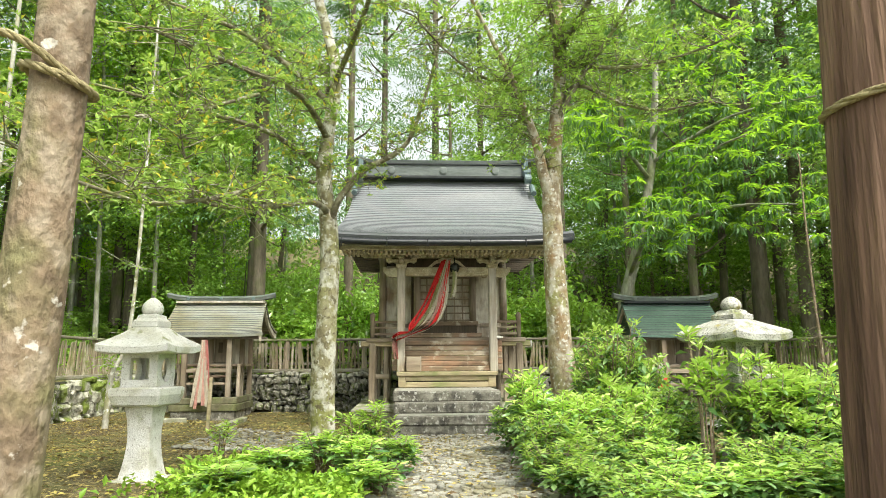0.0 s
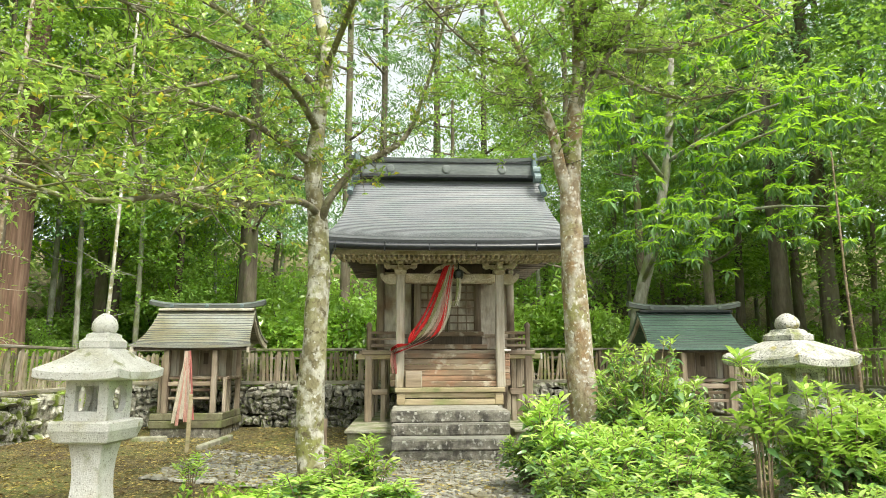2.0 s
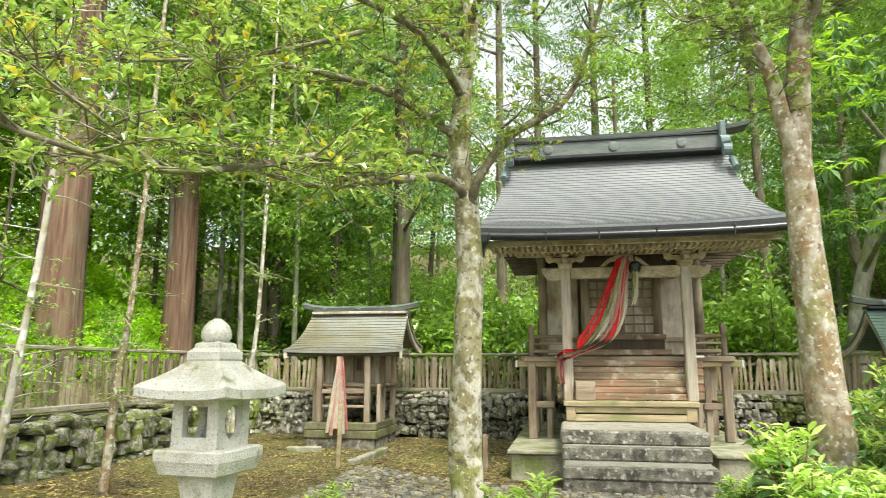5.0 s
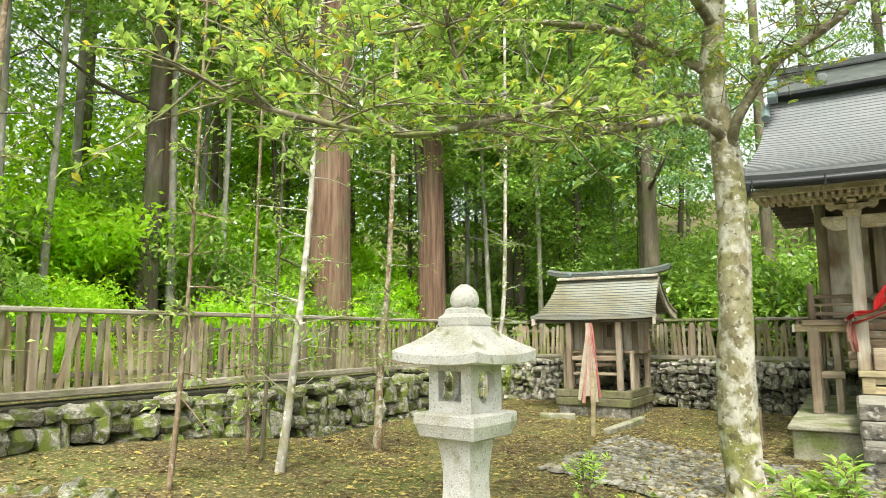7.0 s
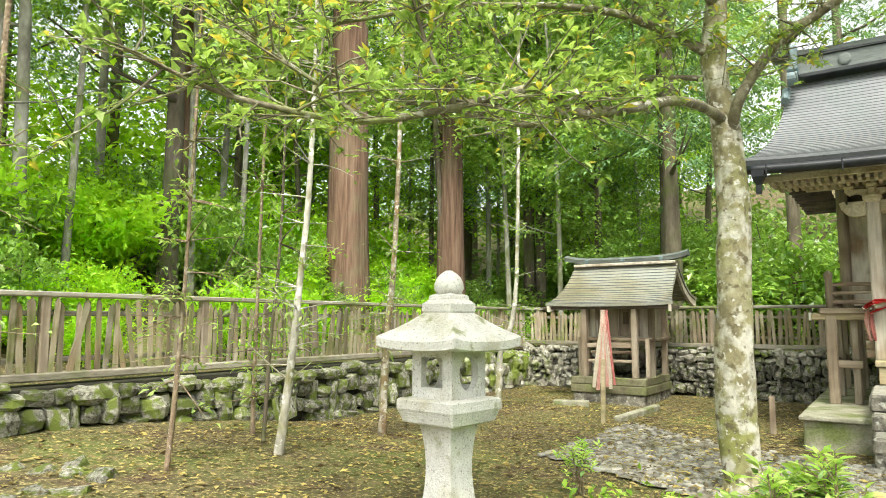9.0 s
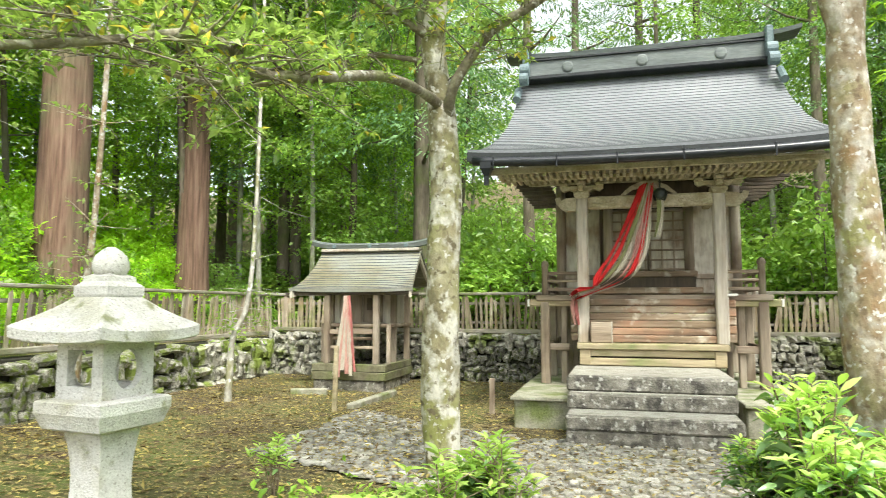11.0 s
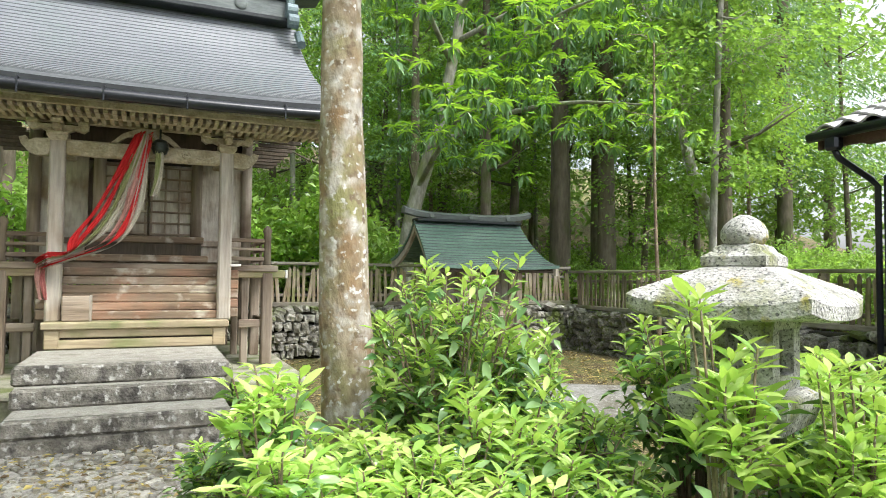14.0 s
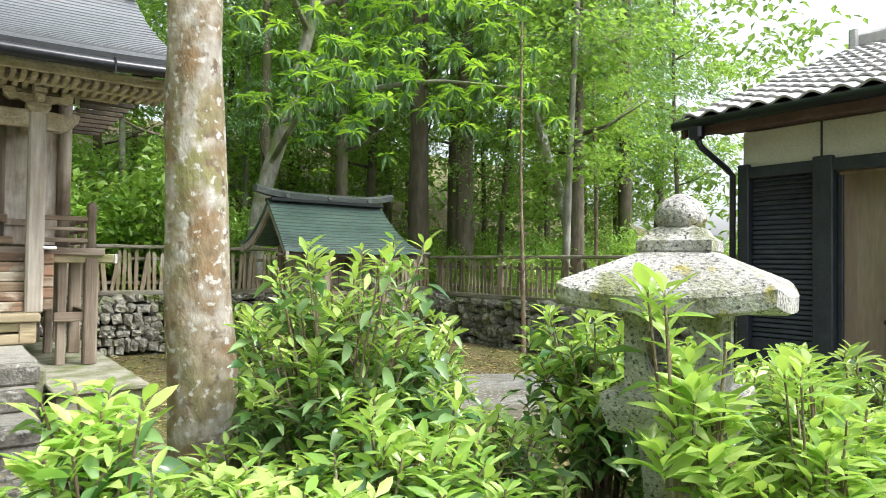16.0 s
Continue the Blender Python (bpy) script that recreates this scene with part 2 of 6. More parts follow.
BARK_MOSSY = material("mossy_lichen_bark", [(0.14, 0.12, 0.07), (0.25, 0.225, 0.13), (0.34, 0.315, 0.21)], 4, 0.9, 0.9, 24, stretch=(1, 1, 0.6),
                      patch=[((0.22, 0.23, 0.075), 1.8, 0.54, 0.1), ((0.5, 0.485, 0.42), 6.0, 0.535, 0.06), ((0.13, 0.11, 0.06), 14.0, 0.6, 0.05)], spots=((0.52, 0.51, 0.46), 20, 0.63, 0.035))
BARK_GREY = material("grey_forest_bark", [(0.15, 0.14, 0.115), (0.27, 0.26, 0.22), (0.4, 0.39, 0.35)], 5, 0.9, 0.6, 26, stretch=(1, 1, 0.4), patch=((0.17, 0.19, 0.09), 2, 0.57, 0.08), vary=0.2)
BARK_PALE = material("pale_smooth_bark", [(0.25, 0.23, 0.19), (0.42, 0.4, 0.35), (0.56, 0.545, 0.5)], 4, 0.85, 0.4, 30, stretch=(1, 1, 0.5),
                     patch=((0.27, 0.26, 0.14), 3, 0.58, 0.06), spots=((0.72, 0.71, 0.68), 9, 0.6, 0.03))
BARK_BROWN = material("smooth_brown_bark", [(0.14, 0.1, 0.065), (0.225, 0.165, 0.11), (0.3, 0.23, 0.16)], 5, 0.9, 0.9, 40, stretch=(1, 1, 0.7),
                      patch=[((0.2, 0.19, 0.09), 3, 0.6, 0.08), ((0.33, 0.27, 0.2), 9, 0.58, 0.06)], spots=((0.56, 0.52, 0.46), 17, 0.67, 0.025))
BARK_CEDAR = material("red_cedar_bark", [(0.075, 0.042, 0.03), (0.19, 0.115, 0.08), (0.32, 0.215, 0.155)], 7, 0.95, 1.0, 45, stretch=(1, 1, 0.06), vary=0.1)
BARK_RED = material("great_cedar_bark", [(0.09, 0.05, 0.035), (0.18, 0.108, 0.075), (0.27, 0.18, 0.13)], 12, 0.95, 1.0, 30, stretch=(1, 1, 0.06), patch=((0.16, 0.16, 0.09), 0.8, 0.6, 0.12), vary=0.1)
BARK_DARK = material("dark_forest_bark", [(0.075, 0.06, 0.042), (0.14, 0.115, 0.085), (0.22, 0.19, 0.15)], 4, 0.95, 0.8, 20, stretch=(1, 1, 0.25),
                     patch=((0.1, 0.12, 0.04), 1.6, 0.6, 0.1), vary=0.3)
ROPE = material("straw_rope", [(0.22, 0.18, 0.09), (0.38, 0.33, 0.18)], 20, 0.9, 0.6, 90)
RED = material("red_cloth", [(0.5, 0.012, 0.014), (0.66, 0.035, 0.035)], 9, 0.85, 0.3, 60)
PINK = material("faded_pink_cloth", [(0.42, 0.2, 0.17), (0.56, 0.34, 0.29)], 9, 0.85, 0.3, 60)
RED_FADED = material("faded_red_cloth", [(0.36, 0.1, 0.09), (0.5, 0.2, 0.18)], 9, 0.85, 0.3, 60)
CREAM = material("faded_white_cloth", [(0.4, 0.36, 0.28), (0.55, 0.51, 0.43)], 9, 0.85, 0.3, 60)
OLIVE = material("faded_green_cloth", [(0.22, 0.24, 0.09), (0.36, 0.37, 0.18)], 9, 0.85, 0.3, 60)
BRONZE = material("dark_bronze", [(0.03, 0.035, 0.03), (0.07, 0.08, 0.07)], 8, 0.4, 0.2, 40, metal=0.8)
PLASTER = material("cream_plaster", [(0.58, 0.57, 0.48), (0.66, 0.65, 0.57)], 2, 0.9, 0.15, 60)
BLACK = material("black_painted_wood", [(0.02, 0.026, 0.036), (0.04, 0.048, 0.06)], 4, 0.45, 0.2, 40)
BLACK_METAL = material("dark_gutter_metal", [(0.008, 0.01, 0.014), (0.02, 0.023, 0.028)], 5, 0.28, 0.05, 40)
BROWN_BEAM = material("red_brown_fascia", [(0.08, 0.045, 0.035), (0.13, 0.08, 0.06)], 4, 0.7, 0.3, 40)
# silver tile grey, lightened to carry the sky's reflection
TILE = material("silver_tile_sky_sheen", [(0.42, 0.41, 0.41), (0.56, 0.55, 0.54)], 6, 0.35, 0.2, 50, vary=0.15)
INTERIOR = material("bare_interior_board", [(0.6, 0.5, 0.35), (0.7, 0.61, 0.46)], 3, 0.7, 0.2, 30, stretch=(1, 1, 0.2))
PAPER = material("white_paper", [(0.68, 0.66, 0.62), (0.78, 0.76, 0.73)], 6, 0.8, 0.1, 60)
glass = bpy.data.materials.new("window_glass")
glass.use_nodes = True
glass.node_tree.nodes["Principled BSDF"].inputs["Transmission Weight"].default_value = 1.0
glass.node_tree.nodes["Principled BSDF"].inputs["Roughness"].default_value = 0.02
glass.node_tree.nodes["Principled BSDF"].inputs["IOR"].default_value = 1.1

LEAF_YOUNG = leaf_material("young_leaf", (0.2, 0.37, 0.06), (0.54, 0.67, 0.22), (0.58, 0.82, 0.13), 0.24, 0.36)
LEAF_OLD = leaf_material("old_glossy_leaf", (0.05, 0.13, 0.04), (0.31, 0.46, 0.2), (0.32, 0.54, 0.11), 0.14, 0.24)
LEAF_SHEEN = leaf_material("glossy_grey_green_leaf", (0.07, 0.14, 0.035), (0.43, 0.55, 0.2), (0.52, 0.74, 0.14), 0.2, 0.38)
LEAF_CANOPY = leaf_material("canopy_leaf", (0.055, 0.14, 0.025), (0.37, 0.54, 0.13), (0.48, 0.72, 0.1), 0.24, 0.42)
LEAF_YELLOW = leaf_material("yellowing_leaf", (0.5, 0.5, 0.05), (0.7, 0.58, 0.08), (0.75, 0.65, 0.09), 0.35, 0.4)
LEAF_LIME = leaf_material("lime_leaf", (0.08, 0.25, 0.025), (0.4, 0.64, 0.08), (0.48, 0.78, 0.06), 0.26, 0.44)
LEAF_DROOP = leaf_material("drooping_old_leaf", (0.05, 0.12, 0.045), (0.22, 0.36, 0.17), (0.26, 0.44, 0.1), 0.2, 0.3)
LEAF_WOOD = leaf_material("woodland_leaf", (0.03, 0.08, 0.02), (0.34, 0.52, 0.12), (0.46, 0.72, 0.1), 0.3, 0.44)
LEAF_FAR = leaf_material("far_woodland_leaf", (0.025, 0.065, 0.02), (0.25, 0.4, 0.1), (0.34, 0.54, 0.09), 0.4, 0.4)
# lime leaf brightened in colour for the sunlight on the west slope
LEAF_SUNLIT = leaf_material("sunlit_undergrowth_leaf", (0.15, 0.38, 0.015), (0.48, 0.76, 0.05), (0.6, 0.9, 0.05), 0.45, 0.5)
LEAF_CONIFER = leaf_material("conifer_needles", (0.04, 0.11, 0.045), (0.22, 0.38, 0.16), (0.28, 0.48, 0.13), 0.4, 0.36)
LEAF_LITTER = leaf_material("fallen_leaf", (0.1, 0.065, 0.03), (0.46, 0.38, 0.12), (0.3, 0.2, 0.06), 0.6, 0.1)
GRASS = leaf_material("low_groundcover", (0.14, 0.28, 0.025), (0.34, 0.52, 0.06), (0.3, 0.46, 0.05), 0.5, 0.3)


# ---- mesh helpers ----
class Shape:
    """Vertices and faces of one part."""

    def __init__(self):
        self.v, self.f = [], []

    def add(self, verts, faces):
        n = len(self.v)
        self.v += [tuple(p) for p in verts]
        self.f += [tuple(i + n for i in f) for f in faces]
        return self

    def box(self, c, s, chamfer=0.008, turn=None, jitter=0.0):
        """A box with chamfered edges, centre c, size s, optionally turned by a matrix."""
        h = [k / 2 for k in s]
        ch = min(chamfer, *(k * 0.45 for k in h))
        verts, idx = [], {}
        for sx in (-1, 1):
            for sy in (-1, 1):
                for sz in (-1, 1):
                    for ax in range(3):
                        p = [sx * (h[0] - ch), sy * (h[1] - ch), sz * (h[2] - ch)]
                        p[ax] = (sx, sy, sz)[ax] * h[ax]
                        idx[sx, sy, sz, ax] = len(verts)
                        p = Vector(p)
                        if jitter:
                            p += Vector((random.uniform(-1, 1), random.uniform(-1, 1), random.uniform(-1, 1))) * jitter
                        if turn is not None:
                            p = turn @ p
                        verts.append(p + Vector(c))
        faces = []
        for ax in range(3):
            a, b = [k for k in range(3) if k != ax]
            for sg in (-1, 1):
                quad = []
                for da, db in ((-1, -1), (1, -1), (1, 1), (-1, 1)):
                    k = [0, 0, 0]
                    k[ax], k[a], k[b] = sg, da, db
                    quad.append(idx[(*k, ax)])
                faces.append(quad if (sg > 0) == (ax != 1) else quad[::-1])
            for sa in (-1, 1):
                for sb in (-1, 1):
                    lo, hi = [0, 0, 0], [0, 0, 0]
                    lo[ax], hi[ax] = -1, 1
                    lo[a] = hi[a] = sa
                    lo[b] = hi[b] = sb
                    faces.append([idx[(*lo, a)], idx[(*hi, a)], idx[(*hi, b)], idx[(*lo, b)]])
        for sx in (-1, 1):
            for sy in (-1, 1):
                for sz in (-1, 1):
                    faces.append([idx[sx, sy, sz, k] for k in range(3)])
        return self.add(verts, faces)

    def tube(self, pts, radii, n=10, wobble=0.0, cap=True):
        """A tapered tube along points."""
        pts = [Vector(p) for p in pts]
        verts, faces, side = [], [], None
        for i, p in enumerate(pts):
            way = (pts[min(i + 1, len(pts) - 1)] - pts[max(i - 1, 0)]).normalized()
            if side is None:
                side = way.orthogonal().normalized()
            side = (side - way * side.dot(way)).normalized()
            up = way.cross(side)
            r = radii[i] if isinstance(radii, (list, tuple)) else radii
            for k in range(n):
                a = 2 * math.pi * k / n
                q = r * (1 + wobble * noise.noise((p.x * 3 + math.cos(a) * 1.3, p.y * 3 + math.sin(a) * 1.3, p.z * 2.2)))
                verts.append(p + side * math.cos(a) * q + up * math.sin(a) * q)
        for i in range(len(pts) - 1):
            for k in range(n):
                faces.append((i * n + k, i * n + (k + 1) % n, (i + 1) * n + (k + 1) % n, (i + 1) * n + k))
        if cap:
            faces.append(tuple(range(n))[::-1])
            faces.append(tuple((len(pts) - 1) * n + k for k in range(n)))
        return self.add(verts, faces)

    def loft(self, rings, cap=True):
        """Joins equal rings of points."""
        n = len(rings[0])
        faces = [(i * n + k, i * n + (k + 1) % n, (i + 1) * n + (k + 1) % n, (i + 1) * n + k) for i in range(len(rings) - 1) for k in range(n)]
        if cap:
            faces += [tuple(range(n))[::-1], tuple((len(rings) - 1) * n + k for k in range(n))]
        return self.add([p for r in rings for p in r], faces)

    def slab(self, outline, y0, y1):
        """An outline of (x, z) pushed from y0 to y1."""
        return self.loft([[(x, y0, z) for x, z in outline], [(x, y1, z) for x, z in outline]])

    def grid(self, f, nu, nv):
        verts = [f(i / nu, j / nv) for j in range(nv + 1) for i in range(nu + 1)]
        faces = [(j * (nu + 1) + i, j * (nu + 1) + i + 1, (j + 1) * (nu + 1) + i + 1, (j + 1) * (nu + 1) + i) for j in range(nv) for i in range(nu)]
        return self.add(verts, faces)

    def data(self, name, mat, smooth=False, second=None):
        me = bpy.data.meshes.new(name)
        me.from_pydata(self.v, [], self.f)
        me.materials.append(mat)
        if second:
            me.materials.append(second[0])
            for k in second[1]:
                me.polygons[k].material_index = 1
        if smooth:
            me.polygons.foreach_set("use_smooth", [True] * len(me.polygons))
        else:
            me.polygons.foreach_set("use_smooth", [False] * len(me.polygons))
        me.update()
        return me


def part(name, shape, mat, parent=None, label="", smooth=False, second=None):
    ob = new(name, shape.data(name, mat, smooth, second))
    ob.parent = parent
    if label:
        ob["label"] = label
    return ob


def thing(name, label, category, at=(0, 0, 0), turn=0.0, group="", kind=""):
    ob = new(name)
    ob.matrix_world = pose(*at, 0, 0, turn)
    return tagged(ob, label, category, group, kind)


def quick_mesh(name, verts, faces, mat, smooth=False):
    """A mesh from numpy arrays of triangles or quads."""
    me = bpy.data.meshes.new(name)
    k = faces.shape[1]
    me.vertices.add(len(verts))
    me.vertices.foreach_set("co", np.ascontiguousarray(verts, np.float32).ravel())
    me.loops.add(faces.size)
    me.loops.foreach_set("vertex_index", np.ascontiguousarray(faces, np.int32).ravel())
    me.polygons.add(len(faces))
    me.polygons.foreach_set("loop_start", np.arange(0, faces.size, k, dtype=np.int32))
    me.polygons.foreach_set("loop_total", np.full(len(faces), k, np.int32))
    me.polygons.foreach_set("use_smooth", np.full(len(faces), smooth, bool))
    me.materials.append(mat)
    me.update(calc_edges=True)
    return me


rng = np.random.default_rng(7)


def leaves(centres, ways, sizes, ratio=0.38, droop=0.25, quads=False):
    """Pointed, folded leaves from their base points, directions and lengths."""
    c, d = np.asarray(centres, float), np.asarray(ways, float)
    s = np.asarray(sizes, float)[:, None]
    d = d / (np.linalg.norm(d, axis=1, keepdims=True) + 1e-9)
    ref = np.tile([0.0, 0.0, 1.0], (len(c), 1)) + rng.normal(0, 0.35, c.shape)
    side = np.cross(d, ref)
    side /= np.linalg.norm(side, axis=1, keepdims=True) + 1e-9
    nrm = np.cross(side, d)
    w = s * ratio * 0.5
    mid = c + d * s * 0.5
    tip = c + d * s - nrm * s * droop
    n = len(c)
    if quads:
        v = np.stack([c, mid + side * w, tip, mid - side * w], 1).reshape(-1, 3)
        return v, np.arange(4 * n).reshape(n, 4)
    fold = nrm * w * 0.35
    v = np.stack([c, mid + side * w + fold, tip, mid - side * w + fold, mid], 1).reshape(-1, 3)
    b = np.arange(n)[:, None] * 5
    f = np.concatenate([b + [0, 4, 1], b + [4, 2, 1], b + [0, 3, 4], b + [4, 3, 2]], 1).reshape(-1, 3)
    return v, f


def full_leaves(centres, ways, sizes, ratio=0.34, droop=0.25):
    """Pointed leaves with a curved outline, folded along the midrib and arching over."""
    c, d = np.asarray(centres, float), np.asarray(ways, float)
    s = np.asarray(sizes, float)[:, None]
    d = d / (np.linalg.norm(d, axis=1, keepdims=True) + 1e-9)
    side = np.cross(d, np.tile([0.0, 0.0, 1.0], (len(c), 1)) + rng.normal(0, 0.3, c.shape))
    side /= np.linalg.norm(side, axis=1, keepdims=True) + 1e-9
    nrm = np.cross(side, d)
    bend = s * droop * rng.uniform(0.5, 1.5, s.shape)
    rows = [c]
    for q, k in ((0.2, 0.5), (0.45, 1.0), (0.75, 0.72)):
        mid = c + d * s * q - nrm * bend * q * q
        w = s * ratio * 0.5 * k * rng.uniform(0.85, 1.15, s.shape)
        rows += [mid + side * w + nrm * w * 0.38, mid, mid - side * w + nrm * w * 0.38]
    rows.append(c + d * s - nrm * bend)
    v = np.stack(rows, 1).reshape(-1, 3)
    tri = [0, 2, 1, 0, 3, 2]
    for q in (1, 4):
        tri += [q, q + 1, q + 4, q, q + 4, q + 3, q + 1, q + 2, q + 5, q + 1, q + 5, q + 4]
    tri += [7, 8, 10, 8, 9, 10]
    f = (np.arange(len(c))[:, None] * 11 + np.array(tri)).reshape(-1, 3)
    return v, f


def boulder(name, mat, seed):
    """A rough, blunt-edged field stone one unit across."""
    g = random.Random(seed)
    pts, quads, at = [], [], {}
    power = g.uniform(2.8, 5.0)
    skew = [g.uniform(-0.18, 0.18) for _ in range(4)]

    def point(p):
        if p not in at:
            q = Vector(p)
            q /= sum(abs(u) ** power for u in q) ** (1 / power)
            q *= 0.5 * g.uniform(0.8, 1.1)
            q.x *= 1 + skew[0] * 2 * q.z
            q.z *= 1 + skew[1] * 2 * q.x + skew[2] * q.y
            at[p] = len(pts)
            pts.append(q)
        return at[p]

    for axis in range(3):
        for sign in (-1, 1):
            for i in (-1, 0):
                for j in (-1, 0):
                    ring = []
                    for u, w in ((i, j), (i + 1, j), (i + 1, j + 1), (i, j + 1)):
                        p = [0, 0, 0]
                        p[axis], p[(axis + 1) % 3], p[(axis + 2) % 3] = sign, u, w
                        ring.append(point(tuple(p)))
                    quads.append(ring if sign > 0 else ring[::-1])
    return Shape().add(pts, quads).data(name, mat, False)


# ---- ground ----
WALL_L, WALL_B, WALL_R = -6.5, 17.3, 9.5


def smooth01(t):
    t = min(1.0, max(0.0, t))
    return t * t * (3 - 2 * t)


def ground_z(x, y):
    """Height of the ground: level in the yard, lower where the walk begins, higher behind the walls."""
    z = 0.12 - 0.33 * (1 - smooth01((y - 0.2) / 3.2))
    z += 0.075 * max(0.0, min(-x, 6.5) - 2.2) * (1 - 0.85 * smooth01((y - 7) / 4))
    z -= 0.075 * smooth01((y - 8.6) / 2.4)
    z += 0.03 * noise.noise((x * 0.5, y * 0.5, 0)) + 0.012 * noise.noise((x * 2, y * 2, 3))
    out_l, out_b, out_r = WALL_L - 0.3 - x, y - WALL_B - 0.3, x - WALL_R - 0.3
    if y > 3.4 and out_l > 0:
        z = max(z, 0.75 + 0.3 * min(out_l, 25) + 0.25 * noise.noise((x * 0.3, y * 0.3, 8)) * min(1, out_l))
    if out_b > 0 and -30 < x < 40:
        z = max(z, 0.72 + 0.12 * min(out_b, 30) + 0.3 * min(max(0, out_b - 9), 22) + 0.2 * noise.noise((x * 0.3, y * 0.3, 8)) * min(1, out_b))
    if y > 10.2 and out_r > 0:
        z = max(z, 0.6 + 0.06 * min(out_r, 30))
    return z


def axis(lo, a, b, hi, fine):
    mid = list(np.arange(a, b + 1e-6, fine))
    left, right, k = [], [], 1.0
    p = a
    while p > lo:
        p -= fine * (1 + k)
        k *= 1.45
        left.append(max(p, lo))
    p, k = b, 1.0
    while p < hi:
        p += fine * (1 + k)
        k *= 1.45
        right.append(min(p, hi))
    return left[::-1] + mid + right


gx, gy = axis(-600, -10, 13, 600, 0.16), axis(-600, -1, 21, 600, 0.16)
gv = np.array([(x, y, ground_z(x, y)) for y in gy for x in gx])
nx = len(gx)
gf = np.array([(j * nx + i, j * nx + i + 1, (j + 1) * nx + i + 1, (j + 1) * nx + i) for j in range(len(gy) - 1) for i in range(nx - 1)])
ground = tagged(new("ground", quick_mesh("ground", gv, gf, SOIL, True)), "brown forest soil with moss patches and fallen leaves", "ground", kind="structure")


# ---- main shrine ----
CX = 1.16
shrine = thing("shrine_hall", "weathered wooden shrine hall with a grey copper roof on stone steps", "shrine", (CX, 0, 0))


def roof_top(u, v, hw0, hw1, y0, y1, z0, z1, lift, power=1.55):
    """A point of a concave roof slope; u across, v from ridge to eave."""
    hw = hw0 + (hw1 - hw0) * v ** 2.2
    x = (2 * u - 1) * hw
    z = z1 + (z0 - z1) * (1 - v) ** power + lift * v * abs(2 * u - 1) ** 3
    return x, y0 + (y1 - y0) * v, z


def roof_slope(parent, mat, dims, thick, courses, step, name="roof_slope", nu=24, lip=ROOF_LIP_SHADE):
    """A roof slope laid in courses, each lapping the next, closed to a slab. Risers are coloured darker as the shadow
    under each lap.
    """
    rows = []
    for j in range(courses):
        for e in (0.0, 0.999):
            v = (j + e) / courses
            rows.append([Vector(roof_top(i / nu, v, *dims)) + Vector((0, 0, step * e)) for i in range(nu + 1)])
    s = Shape()
    n = nu + 1
    top = [p for r in rows for p in r]
    bot = [p - Vector((0, 0, thick)) for r in rows for p in r]
    m = len(rows)
    faces = []
    off = m * n
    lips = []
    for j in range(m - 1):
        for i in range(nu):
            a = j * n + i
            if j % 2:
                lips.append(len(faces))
            faces.append((a, a + n, a + n + 1, a + 1))
            faces.append((off + a, off + a + 1, off + a + n + 1, off + a + n))
        for i in (0, nu):
            a = j * n + i
            faces.append((a, a + n, off + a + n, off + a))
    for i in range(nu):
        a = (m - 1) * n + i
        faces.append((a, a + 1, off + a + 1, off + a))
        faces.append((i, i + 1, off + i + 1, off + i))
    s.add(top + bot, faces)
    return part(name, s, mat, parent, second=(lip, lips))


FRONT = (1.86, 2.28, 14.62, 12.66, 5.0, 3.46, 0.07)
BACK = (1.86, 2.05, 14.62, 16.7, 5.0, 3.85, 0.06)
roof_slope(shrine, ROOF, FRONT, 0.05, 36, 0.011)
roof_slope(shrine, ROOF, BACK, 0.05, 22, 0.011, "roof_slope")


def eave_band(dims, top, drop, inset, v=1.0, n=30):
    """A band that follows the eave's line below the roof."""
    s = Shape()
    rings = []
    for i in range(n + 1):
        x, y, z = roof_top(i / n, v, *dims)
        k = 1 if dims[3] < dims[2] else -1
        rings.append([(x, y + k * inset, z - top), (x, y + k * (inset + 0.16), z - top), (x, y + k * (inset + 0.16), z - top - drop), (x, y + k * inset, z - top - drop)])
    return s.loft(rings)


part("eave_edge", eave_band(FRONT, 0.025, 0.12, -0.004), ROOF_DARK, shrine, "dark copper eave edge")
part("eave_edge", eave_band(BACK, 0.03, 0.09, 0.004), ROOF_DARK, shrine)
for sx in (-1, 1):
    s = Shape()
    rings = []
    for dims, vs in ((FRONT, [1 - k / 14 for k in range(15)]), (BACK, [k / 14 for k in range(1, 15)])):
        for v in vs:
            x, y, z = roof_top(1 if sx > 0 else 0, v, *dims)
            rings.append([(x - sx * 0.06, y, z - 0.03), (x + sx * 0.012, y, z - 0.03), (x + sx * 0.012, y, z - 0.15), (x - sx * 0.06, y, z - 0.15)])
    part("bargeboard", s.loft(rings), ROOF_DARK, shrine)
    s = Shape()
    rings = []
    for dims, vs in ((FRONT, [0.85 - k * 0.06 for k in range(15)]), (BACK, [k * 0.06 for k in range(15)])):
        for v in vs:
            x, y, z = roof_top(1 if sx > 0 else 0, max(v, 0), *dims)
            rings.append([(x - sx * 0.42, y, z - 0.14), (x - sx * 0.36, y, z - 0.14), (x - sx * 0.36, y, z - 0.3), (x - sx * 0.42, y, z - 0.3)])
    part("gable_board", s.loft(rings), WOOD_PALE, shrine)
